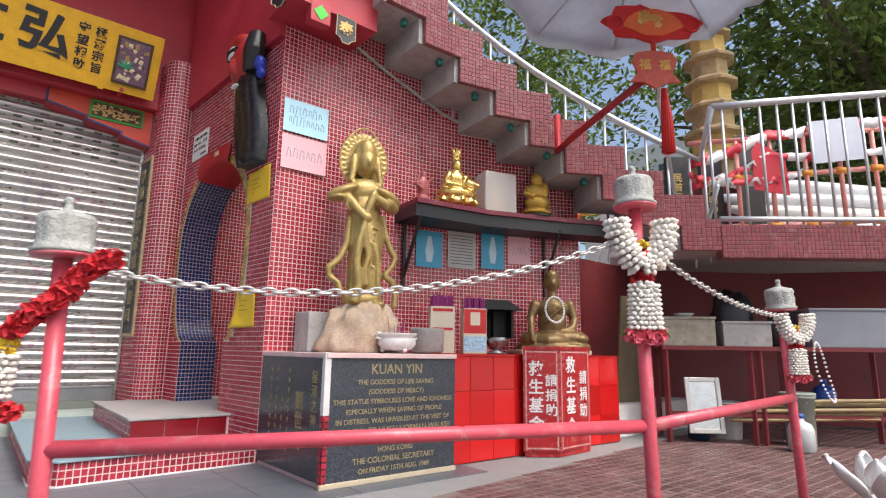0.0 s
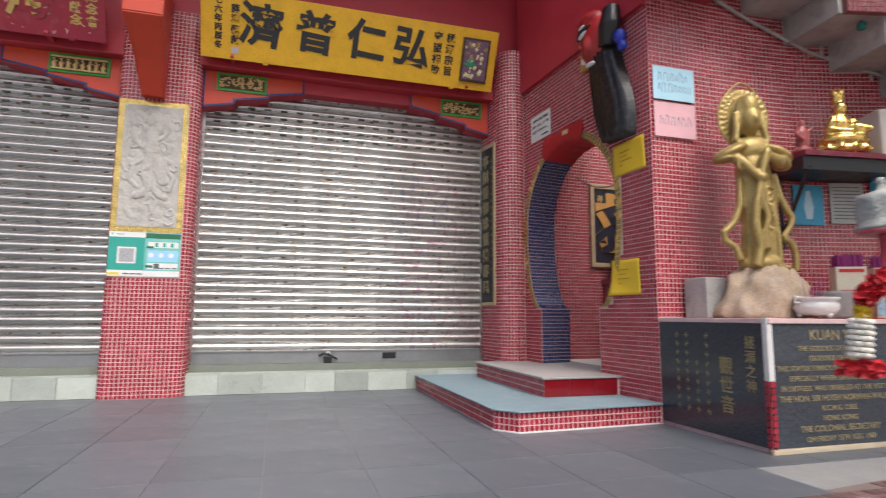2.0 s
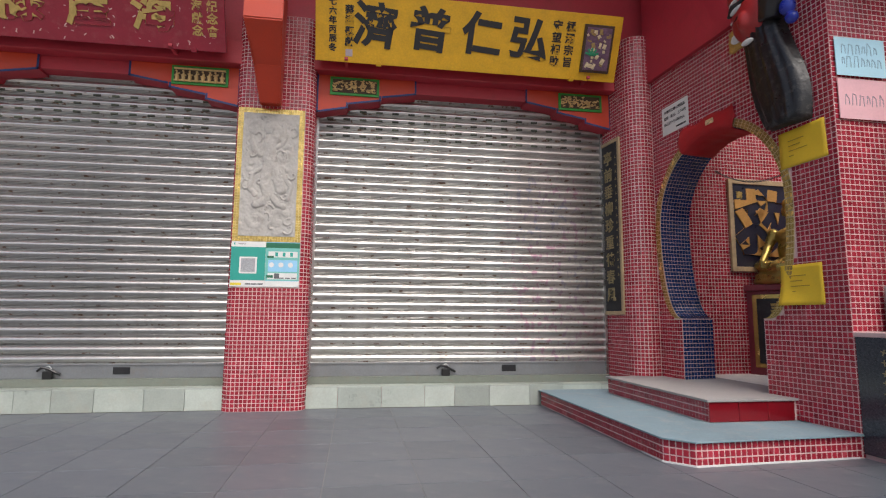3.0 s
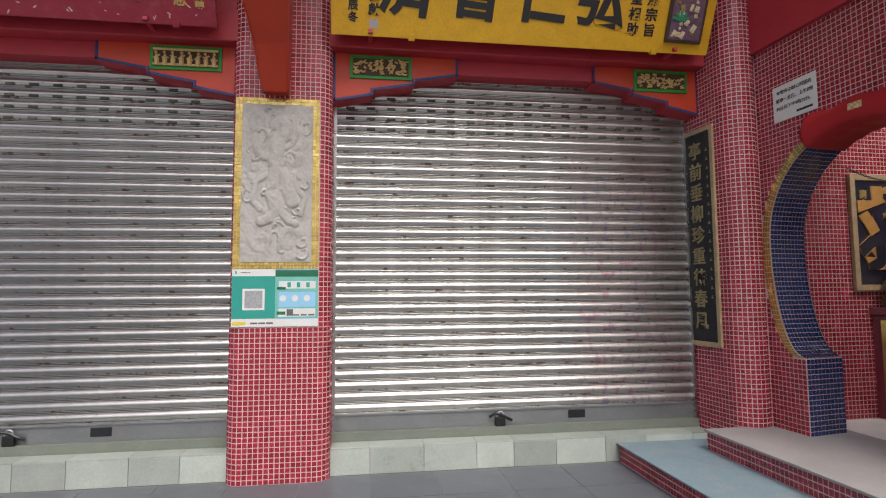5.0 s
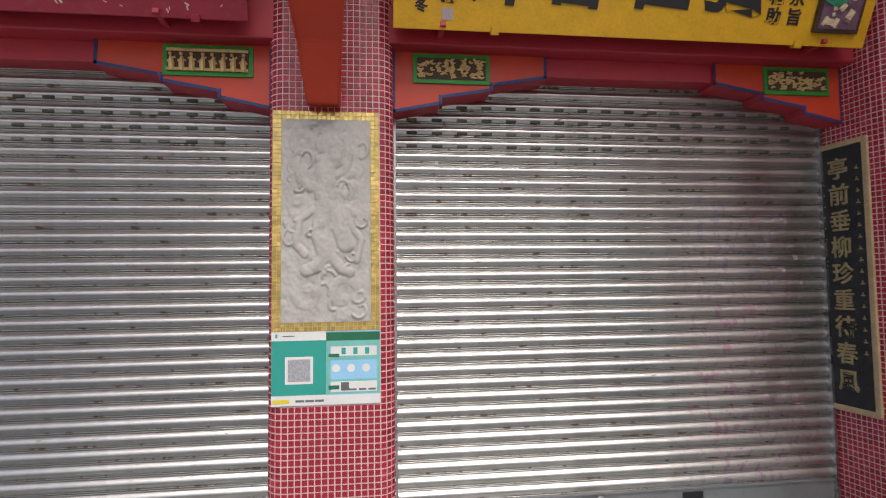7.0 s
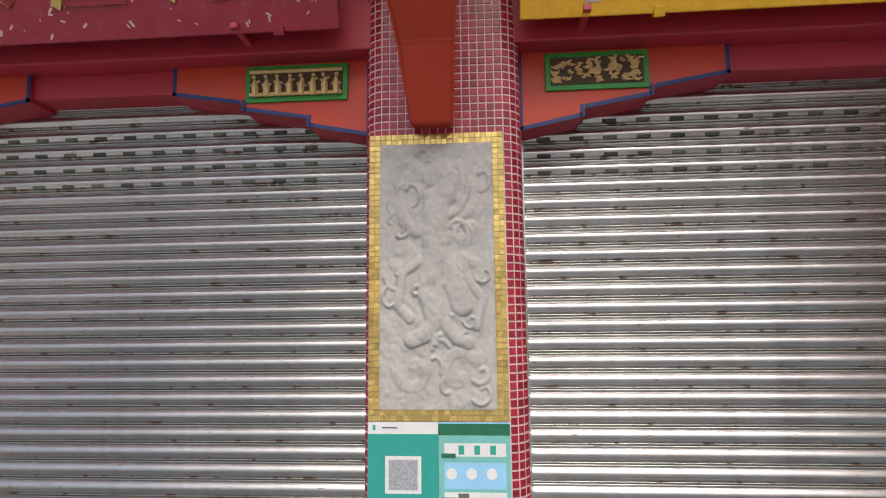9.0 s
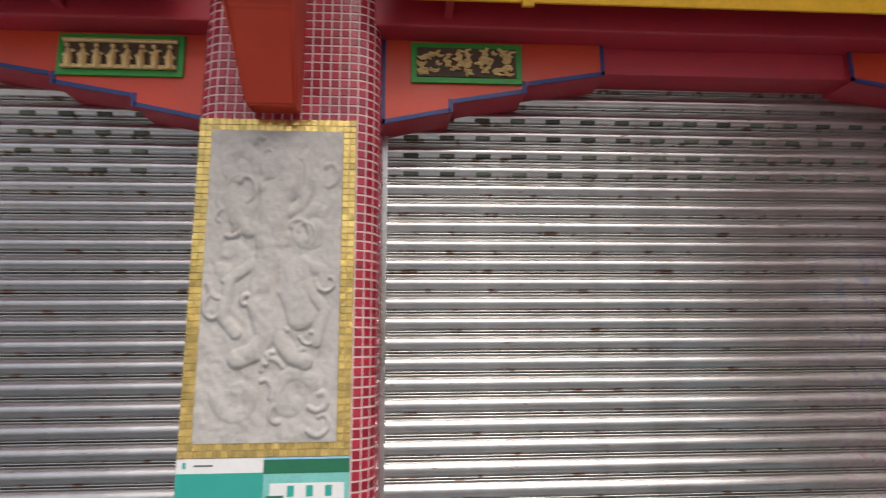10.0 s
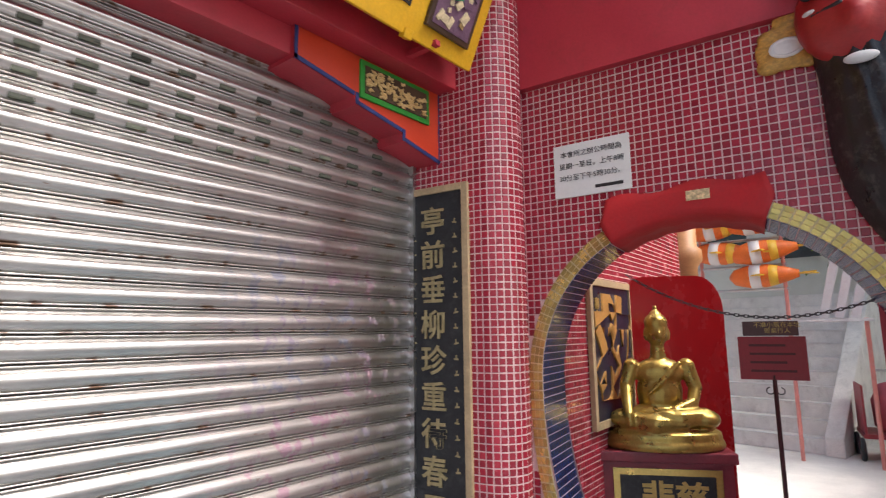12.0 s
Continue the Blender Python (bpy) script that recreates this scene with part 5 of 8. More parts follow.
def card(m, w, h, material, label, marks, ink=FAINT_INK):
    root = empty("paper_notice", m)
    local_box("sheet", m, 0, 0, 0, w, h, 0.005, material, root, 0.001)
    rnd = random.Random(int(w * 1000 + h * 77))
    for row in range(marks):
        x = 0.12 * w
        while x < 0.85 * w:
            s = rnd.uniform(0.03, 0.06)
            y = h * (0.72 - 0.5 * row / max(1, marks - 0.5)) if marks > 1 else h * 0.5
            bm = tube_bm([(x, y - s, 0.006), (x + s * 0.2, y + s * rnd.uniform(0.5, 1), 0.006), (x + s * 0.7, y + s * rnd.uniform(-0.2, 0.8), 0.006), (x + s * 0.75, y - s, 0.006)], 0.0035, 4)
            bmesh.ops.transform(bm, matrix=m, verts=bm.verts)
            o = part("handwriting", bm, ink, None)
            o.parent = root
            o.matrix_parent_inverse = root.matrix_world.inverted()
            x += s * 1.25
    return tagged(root, label, "notice", "paper notices")


card(pose(2.265, 4.885, 3.03, 90, 0, 0), 0.47, 0.33, LIGHT_BLUE, "light blue paper with faint handwriting on mosaic", 2, PENCIL)
card(pose(2.265, 4.885, 2.66, 90, 0, 0), 0.47, 0.34, PINK_CARD, "pink paper with pencil handwriting on mosaic", 1)
BLUE_CARD = mat("blue_print", (0.03, 0.30, 0.48), 0.4, vary=0.15, scale=12, bump=0)


def figure_print(m, w, h):
    root = empty("blue_print", m)
    local_box("sheet", m, 0, 0, 0, w, h, 0.005, BLUE_CARD, root, 0.001)
    out = [(0.4, 0.15), (0.6, 0.15), (0.66, 0.45), (0.6, 0.7), (0.56, 0.86), (0.44, 0.86), (0.4, 0.7), (0.34, 0.45)]
    ob = prism("pale_shape", [(a * w, b * h) for a, b in out], 2, 0.005, 0.0065, mat("pale_print", (0.45, 0.62, 0.70), 0.5), None)
    ob.matrix_world = m
    ob.parent = root
    ob.matrix_parent_inverse = root.matrix_world.inverted()
    return tagged(root, "blue print with a pale figure shape on mosaic", "print", "blue prints")


figure_print(pose(3.86, 4.855, 1.88, 90, 0, -8), 0.34, 0.41)
figure_print(pose(4.66, 4.66, 1.92, 90, 0, -17), 0.30, 0.44)
grey_print = empty("text_sheet", pose(4.25, 4.775, 1.90, 90, 0, -13))
local_box("sheet", pose(4.25, 4.775, 1.90, 90, 0, -13), 0, 0, 0, 0.36, 0.42, 0.005, mat("grey_paper", (0.42, 0.42, 0.40), 0.6), grey_print)
for i in range(10):
    local_box("line_of_writing", pose(4.25, 4.775, 1.90, 90, 0, -13), 0.03, 0.37 - 0.036 * i, 0.005, 0.32, 0.38 - 0.036 * i, 0.0065, GREY_INK, grey_print)
tagged(grey_print, "grey sheet of small printed lines on mosaic", "notice")
card(pose(5.0, 4.56, 2.0, 90, 0, -22), 0.50, 0.34, PINK_CARD, "pink paper with pencil handwriting under the shelf", 1)
cable = struct(part("cable_pipe", tube_bm([(2.7, 4.88, 4.30), (3.4, 4.87, 4.02), (4.15, 4.80, 3.72), (4.98, 4.55, 3.42)], 0.017, 8), CONCRETE), "grey conduit running under the stair", "conduit")


# ---------- the altar ----------
def granite_base():
    box("granite_panel", 2.262, 3.722, 0.035, 3.47, 3.74, 0.905, GRANITE, base, 0.003, "polished black granite front")
    box("granite_panel", 2.237, 3.755, 0.035, 2.255, 4.89, 0.905, GRANITE, base, 0.003, "polished black granite side")
    box("top_tiles", 2.235, 3.70, 0.905, 3.47, 4.9, 0.942, GROUT, base, 0.006)
    mosaic("mosaic_tile", [(2.235, 4.89), (2.235, 3.70), (3.47, 3.70)], 0.900, 0.942, RED_TILE, base)
    box("corner_strip", 2.225, 3.71, 0.50, 2.275, 3.755, 0.945, WHITE_PAINT, base, 0.004, "white painted corner strip")
    mosaic("mosaic_tile", [(2.228, 3.76), (2.228, 3.712), (2.278, 3.712)], 0.0, 0.50, RED_TILE, base)
    box("skirting", 2.22, 3.70, 0.0, 3.47, 3.74, 0.035, mat("cream_mortar", (0.5, 0.42, 0.3), 0.9, bump=0.4), base, 0.006)
    m = pose(2.87, 3.721, 0.0, 90)
    text("KUAN YIN", 0.105, m @ pose(0.0, 0.82, 0), DULL_GILT, base, "inscription", 0.001, 0.002)
    lines = ("THE GODDESS OF LIFE SAVING", "(GODDESS OF MERCY)", "THIS STATUE SYMBOLISES LOVE AND KINDNESS", "ESPECIALLY WHEN SAVING OF PEOPLE", "IN DISTRESS. WAS UNVEILED AT THE VISIT OF", "THE HON. SIR HUGH NORMAN-WALKER", "K.C.M.G. O.B.E.", "HONG KONG", "THE COLONIAL SECRETARY", "ON FRIDAY 15TH AUG. 1969")
    for i, s in enumerate(lines):
        text(s, 0.052 if i not in (5, 8) else 0.060, m @ pose(0.0, 0.725 - 0.071 * i, 0), DULL_GILT, base, "inscription", 0.0006, 0.0015)
    m = pose(2.236, 4.80, 0.0, 90, 0, -90)
    text("\n".join("拯溺之神"), 0.10, m @ pose(0.92, 0.60, 0), DULL_GILT, base, "inscription", 0.001, 0.002, line=1.05)
    text("\n".join("觀世音"), 0.14, m @ pose(0.68, 0.42, 0), DULL_GILT, base, "inscription", 0.002, 0.002, line=1.05)
    for c in range(4):
        for r in range(9):
            x, z = 0.14 + 0.115 * c, 0.80 - 0.075 * r
            if c == 2 and r < 3:
                continue
            local_box("inscription", m @ pose(x, z, 0, 0, 0, (r * 41 + c * 17) % 30 - 15), -0.022, -0.004, 0, 0.022, 0.004, 0.002, DULL_GILT, base)
            local_box("inscription", m @ pose(x, z, 0, 0, 0, (r * 23 + c * 57) % 40 - 20), -0.004, -0.026, 0, 0.004, 0.022, 0.002, DULL_GILT, base)


granite_base()

front = [(3.47, 3.86), (4.62, 3.84), (6.0, 3.80)]
counter = struct(extrude_path("altar_counter", front + [(6.0, 4.02), (5.38, 4.40), (4.42, 4.76), (3.47, 4.9)], 0.0, 0.925, mat("red_joint", (0.3, 0.03, 0.03), 0.8)), "altar counter faced with glossy bright red tiles", "plinth")
extrude_path("top", [(3.46, 3.84), (4.62, 3.82), (6.01, 3.78), (6.0, 4.02), (5.38, 4.40), (4.42, 4.76), (3.46, 4.9)], 0.925, 0.948, BRIGHT_RED_TILE, counter)
red_piece = {}
for a, b in zip(front, front[1:]):
    A, B = Vector(a), Vector(b)
    L = (B - A).length
    n = max(1, round(L / 0.31))
    ang = math.degrees(math.atan2(B.y - A.y, B.x - A.x))
    for i in range(n):
        for j in range(3):
            key = round(L / n, 3)
            if key not in red_piece:
                bm = bmesh.new()
                add_box(bm, 0.002, -0.012, 0.002, L / n - 0.002, 0.0, 0.306, 0.003)
                me = bpy.data.meshes.new("red_tile")
                bm.to_mesh(me)
                bm.free()
                me.materials.append(BRIGHT_RED_TILE)
                red_piece[key] = me
            ob = new("red_tile", red_piece[key])
            p = A.lerp(B, i / n)
            ob.matrix_world = pose(p.x, p.y, 0.004 + 0.307 * j, 0, 0, ang)
            ob.parent = counter

# ---------- figures ----------
AGED_GOLD = mat("aged_gold", (0.40, 0.29, 0.10), 0.46, metal=0.4, vary=0.25, scale=9, bump=0.2, stain=(0.22, 0.15, 0.08), amount=0.7)
DARK_BRONZE = mat("darkened_gold", (0.20, 0.13, 0.05), 0.45, metal=0.4, vary=0.3, scale=9, bump=0.2, stain=(0.07, 0.045, 0.03), amount=0.7)
BRONZE_GOLD = mat("dark_gold", (0.42, 0.30, 0.08), 0.32, metal=0.75, vary=0.2, scale=9, bump=0.08, stain=(0.16, 0.10, 0.03), amount=0.5)


def seated_figure(name, m, material, voxel=0.014, base_h=0.16, topknot=True):
    """A cross-legged figure about 1.2 high that faces -y."""
    blobs = [((0, 0.02, base_h + 0.30), (0.20, 0.15, 0.26)), ((0, 0.0, base_h + 0.47), (0.225, 0.135, 0.13)), ((0, -0.01, base_h + 0.82), (0.098, 0.105, 0.13)),
             ((0, 0.0, base_h + 0.90), (0.105, 0.112, 0.09)), ((0.10, -0.01, base_h + 0.80), (0.018, 0.03, 0.06)), ((-0.10, -0.01, base_h + 0.80), (0.018, 0.03, 0.06)),
             ((0.33, -0.10, base_h + 0.09), (0.14, 0.16, 0.085)), ((-0.33, -0.10, base_h + 0.09), (0.14, 0.16, 0.085)), ((0, 0.02, base_h + 0.10), (0.30, 0.20, 0.12)),
             ((0, -0.115, base_h + 0.80), (0.018, 0.02, 0.035)), ((0, -0.22, base_h + 0.15), (0.10, 0.07, 0.035)), ((0.24, 0.0, base_h + 0.52), (0.075, 0.075, 0.075)), ((-0.24, 0.0, base_h + 0.52), (0.075, 0.075, 0.075))]
    if topknot:
        blobs += [((0, 0.0, base_h + 0.975), (0.055, 0.055, 0.04)), ((0, 0.0, base_h + 1.035), (0.022, 0.022, 0.024))]
    bars = [([(0.24, 0.0, base_h + 0.52), (0.30, -0.02, base_h + 0.34), (0.25, -0.10, base_h + 0.22), (0.06, -0.22, base_h + 0.165)], [0.075, 0.062, 0.055, 0.04]),
            ([(-0.24, 0.0, base_h + 0.52), (-0.30, -0.03, base_h + 0.36), (-0.31, -0.12, base_h + 0.25), (-0.32, -0.25, base_h + 0.13), (-0.31, -0.27, base_h + 0.04)], [0.075, 0.062, 0.052, 0.04, 0.028]),
            ([(0.36, -0.12, base_h + 0.10), (0.10, -0.24, base_h + 0.10), (-0.14, -0.24, base_h + 0.11)], [0.09, 0.08, 0.05]),
            ([(-0.36, -0.12, base_h + 0.08), (-0.10, -0.27, base_h + 0.06), (0.16, -0.26, base_h + 0.07)], [0.09, 0.08, 0.05]),
            ([(0, 0.0, base_h + 0.56), (0, 0.0, base_h + 0.72)], [0.075, 0.06]),
            ([(0.17, -0.09, base_h + 0.56), (0.02, -0.15, base_h + 0.42), (-0.14, -0.13, base_h + 0.28)], [0.022, 0.018, 0.012]),
            ([(x, y, base_h - 0.05) for x, y in [(0.44 * math.cos(a), -0.04 + 0.24 * math.sin(a)) for a in [6.283 * k / 24 for k in range(24)]] + [(0.44, -0.04)]], 0.055),
            ([(x, y, 0.045) for x, y in [(0.47 * math.cos(a), -0.04 + 0.27 * math.sin(a)) for a in [6.283 * k / 24 for k in range(24)]] + [(0.47, -0.04)]], 0.045)]
    blobs += [((0, -0.04, base_h * 0.5), (0.46, 0.27, base_h * 0.52))]
    return sculpt(name, blobs, bars, material, voxel, m)


def guanyin():
    """A slender robed figure, hood over the hair, one wrist held by the other hand."""
    blobs = [((0, 0.0, 1.645), (0.082, 0.088, 0.12)), ((0, 0.02, 1.77), (0.082, 0.085, 0.12)), ((0, 0.045, 1.70), (0.125, 0.075, 0.20)), ((0, -0.085, 1.63), (0.016, 0.02, 0.035)),
             ((0, 0.02, 1.36), (0.19, 0.115, 0.13)), ((0, 0.01, 1.15), (0.155, 0.115, 0.24)), ((0.02, 0.0, 0.85), (0.165, 0.125, 0.34)), ((0.01, -0.01, 0.52), (0.155, 0.12, 0.28)),
             ((-0.22, -0.02, 1.335), (0.165, 0.12, 0.05), (0, -24, 0)), ((0.20, -0.02, 1.325), (0.155, 0.12, 0.055), (0, 26, 0)), ((-0.27, -0.02, 1.265), (0.10, 0.10, 0.035), (0, -8, 0)), ((0.255, -0.01, 1.23), (0.075, 0.095, 0.06), (0, 20, 0)),
             ((-0.03, -0.165, 1.07), (0.05, 0.045, 0.045)), ((0.03, -0.155, 1.29), (0.04, 0.035, 0.06), (0, 18, 0)), ((0.0, -0.03, 0.33), (0.19, 0.15, 0.09)), ((0.12, -0.13, 0.29), (0.06, 0.09, 0.03))]
    bars = [([(-0.20, -0.06, 1.27), (-0.15, -0.12, 1.20), (-0.05, -0.165, 1.08)], [0.055, 0.045, 0.032]), ([(0.24, -0.05, 1.25), (0.16, -0.13, 1.22), (0.04, -0.155, 1.28)], [0.062, 0.055, 0.035]),
            ([(0.03, -0.155, 1.30), (-0.01, -0.165, 1.18), (-0.04, -0.17, 1.08)], [0.042, 0.036, 0.028]),
            ([(-0.12, 0.03, 1.72), (-0.125, 0.01, 1.56), (-0.15, 0.0, 1.44)], [0.03, 0.032, 0.03]), ([(0.12, 0.03, 1.72), (0.125, 0.01, 1.56), (0.15, 0.0, 1.44)], [0.03, 0.032, 0.03]),
            ([(-0.15, -0.03, 1.10), (-0.17, -0.05, 0.85), (-0.23, -0.05, 0.70), (-0.33, -0.05, 0.60), (-0.32, -0.05, 0.53), (-0.24, -0.07, 0.47), (-0.21, -0.08, 0.36)], [0.028, 0.032, 0.035, 0.036, 0.034, 0.032, 0.035]),
            ([(0.17, -0.02, 1.14), (0.21, -0.03, 0.92), (0.26, -0.04, 0.80), (0.30, -0.04, 0.74), (0.27, -0.05, 0.66), (0.19, -0.06, 0.56)], [0.026, 0.03, 0.034, 0.03, 0.026, 0.026]),
            ([(0.19, -0.06, 0.56), (0.27, -0.05, 0.52), (0.31, -0.04, 0.42), (0.30, -0.05, 0.27)], [0.03, 0.034, 0.03, 0.028]),
            ([(-0.05, -0.17, 1.03), (-0.09, -0.165, 0.86), (-0.11, -0.16, 0.66), (-0.08, -0.16, 0.46), (-0.12, -0.16, 0.30)], [0.022, 0.034, 0.04, 0.04, 0.045]),
            ([(-0.04, -0.175, 1.02), (-0.03, -0.17, 0.84), (0.0, -0.165, 0.72), (-0.03, -0.165, 0.60), (-0.01, -0.16, 0.45)], [0.018, 0.026, 0.032, 0.026, 0.03]),
            ([(0.08, -0.11, 0.95), (0.10, -0.135, 0.65), (0.11, -0.14, 0.35)], [0.012, 0.018, 0.022])]
    for z in (1.185, 1.20):
        bars.append(([(-0.165 + 0.05 * math.cos(q), -0.10 + 0.02 * math.cos(q), z + 0.045 * math.sin(q)) for q in [6.283 * k / 10 for k in range(11)]], 0.009))
    halo = [(0.235 * math.sin(q) * (1 - 0.10 * max(0, math.cos(q)) ** 3), 1.70 + 0.29 * math.cos(q) + 0.05 * max(0, math.cos(q)) ** 6) for q in [6.283 * k / 36 for k in range(37)]]
    bars.append(([(x, 0.115, z) for x, z in halo], 0.012))
    blobs.append(((0, 0.12, 1.70), (0.228, 0.018, 0.288)))
    for i in range(30):
        q = 6.283 * i / 30
        for r, w in ((0.62, 0.007), (0.80, 0.009)):
            bars.append(([(0.235 * r * math.sin(q), 0.106, 1.70 + 0.29 * r * math.cos(q)), (0.235 * (r + 0.08) * math.sin(q + 0.13), 0.104, 1.70 + 0.29 * (r + 0.08) * math.cos(q + 0.13)), (0.235 * (r + 0.15) * math.sin(q + 0.05), 0.106, 1.70 + 0.29 * (r + 0.15) * math.cos(q + 0.05))], [w * 0.6, w, w * 0.5]))
    for i in range(9):
        q = -1.5 + 3.0 * i / 8
        bars.append(([(0.13 * math.sin(q) + 0.01, -0.10 * math.cos(q), 1.02), (0.15 * math.sin(q) + 0.02, -0.125 * math.cos(q), 0.75), (0.15 * math.sin(q) + 0.01, -0.125 * math.cos(q), 0.36)], [0.006, 0.012, 0.018]))
    for i in range(7):
        bars.append(([(0.05 + 0.035 * math.sin(i * 2.1), -0.125, 1.0 - 0.07 * i), (0.09 + 0.03 * math.cos(i * 1.7), -0.127, 0.97 - 0.07 * i), (0.06, -0.13, 0.94 - 0.07 * i)], [0.008, 0.011, 0.006]))
    return sculpt("goddess_statue", blobs, bars, AGED_GOLD, 0.0095, pose(2.93, 4.42, 1.08, 0, 0, -14))


tagged(guanyin(), "standing gold-painted goddess statue with a round halo", "statue")


def rock():
    bm = bmesh.new()
    bmesh.ops.create_icosphere(bm, subdivisions=4, radius=1)
    for v in bm.verts:
        n = noise.noise(v.co * 2.3) * 0.22 + noise.noise(v.co * 6) * 0.11 + noise.noise(v.co * 13) * 0.05
        z = v.co.z
        v.co = Vector((v.co.x * 0.34 * (1.1 - 0.28 * z), v.co.y * 0.26 * (1.1 - 0.2 * z), max(z, -0.40) * 0.38)) * (1 + n)
        v.co.z = max(v.co.z, -0.15)
    bmesh.ops.translate(bm, verts=bm.verts, vec=(2.95, 4.40, 1.093))
    return tagged(part("rock_pedestal", bm, mat("pale_brown_rock", (0.45, 0.34, 0.24), 0.85, vary=0.3, scale=6, bump=0.4, stain=(0.55, 0.5, 0.44), amount=0.7), None, "", True), "pale brown carved rock under the goddess statue", "pedestal")


rock()
stone = box("stone_block", 2.50, 4.58, 0.943, 2.72, 4.86, 1.30, CONCRETE, None, 0.012)
tagged(stone, "rough grey stone block beside the rock", "stone block")

WHITE_CERAMIC = mat("white_ceramic", (0.7, 0.69, 0.66), 0.3, vary=0.1, stain=(0.4, 0.36, 0.3), amount=0.4)


def incense_pot():
    root = empty("incense_pot", pose(3.06, 4.02, 0.943))
    part("bowl", lathe_bm([(0.06, 0.02), (0.13, 0.035), (0.165, 0.08), (0.16, 0.12), (0.145, 0.135), (0.165, 0.15), (0.175, 0.165), (0.16, 0.17), (0.14, 0.155), (0.13, 0.14), (0.02, 0.138)], 28), WHITE_CERAMIC, root, "", True)
    for i in range(3):
        a = 2.1 * i + 0.5
        part("foot", tube_bm([(0.10 * math.cos(a), 0.10 * math.sin(a), 0.05), (0.13 * math.cos(a), 0.13 * math.sin(a), 0.016)], [0.03, 0.018], 8), WHITE_CERAMIC, root)
    for s in (-1, 1):
        part("ear", tube_bm([(0.15 * s, 0, 0.12), (0.21 * s, 0, 0.13), (0.205 * s, 0, 0.17), (0.16 * s, 0, 0.165)], 0.012, 8), WHITE_CERAMIC, root)
    rnd = random.Random(6)
    for i in range(9):
        x, y = rnd.uniform(-0.06, 0.06), rnd.uniform(-0.05, 0.05)
        part("incense_stick", tube_bm([(x, y, 0.12), (x * 1.5, y * 1.5, 0.12 + rnd.uniform(0.06, 0.22))], 0.003, 5), mat("stick_purple", (0.30, 0.04, 0.16), 0.7) if i == 0 else bpy.data.materials["stick_purple"], root, "purple incense stick")
    return tagged(root, "white ceramic incense pot with purple sticks", "pot")


incense_pot()
cp = lathe_bm([(0.13, 0), (0.155, 0.02), (0.16, 0.2), (0.165, 0.225), (0.14, 0.228), (0.135, 0.17), (0.01, 0.17)], 26)
pot = part("concrete_pot", cp, CONCRETE, None, "", True)
pot.location = (3.53, 4.2, 0.949)
tagged(pot, "plain grey cement pot on the altar", "pot")

PURPLE = mat("purple_sticks", (0.24, 0.015, 0.14), 0.7, vary=0.3, scale=40)
CREAM_BOX = mat("cream_card", (0.68, 0.62, 0.48), 0.6, vary=0.08)
RED_PRINT = mat("red_print", (0.55, 0.02, 0.02), 0.5, bump=0)


def joss_box(m, full):
    root = empty("joss_stick_box", m)
    local_box("carton", m, -0.12, -0.07, 0, 0.12, 0.07, 0.45, CREAM_BOX, root, 0.006)
    for q in ((-0.10, 0.40, 0.10, 0.43), (-0.10, 0.22, 0.10, 0.245)) if not full else ((-0.115, 0.20, 0.115, 0.44),):
        local_box("red_band", m, q[0], -0.0725, q[1], q[2], -0.0705, q[3], RED_PRINT, root)
    if full:
        local_box("label_patch", m, -0.05, -0.075, 0.28, 0.05, -0.0727, 0.41, CREAM_BOX, root)
        local_box("blue_band", m, -0.115, -0.0725, 0.02, 0.115, -0.0705, 0.17, mat("pale_blue_wrap", (0.35, 0.55, 0.68), 0.5, vary=0.3, scale=30), root)
    rnd = random.Random(8 + full)
    bm = bmesh.new()
    for i in range(90):
        x, y = rnd.uniform(-0.105, 0.105), rnd.uniform(-0.055, 0.055)
        add_box(bm, x - 0.006, y - 0.006, 0.43, x + 0.006, y + 0.006, 0.55 + rnd.uniform(-0.015, 0.015), m=None)
    o = part("joss_sticks", bm, PURPLE, None, "bundle of purple joss sticks")
    o.matrix_world = m
    o.parent = root
    o.matrix_parent_inverse = root.matrix_world.inverted()
    return tagged(root, "open carton of purple joss sticks with red print", "box", "joss stick boxes")


joss_box(pose(3.76, 4.27, 0.949, 0, 0, -30), 0)
joss_box(pose(4.14, 4.22, 0.949, 0, 0, -28), 1)


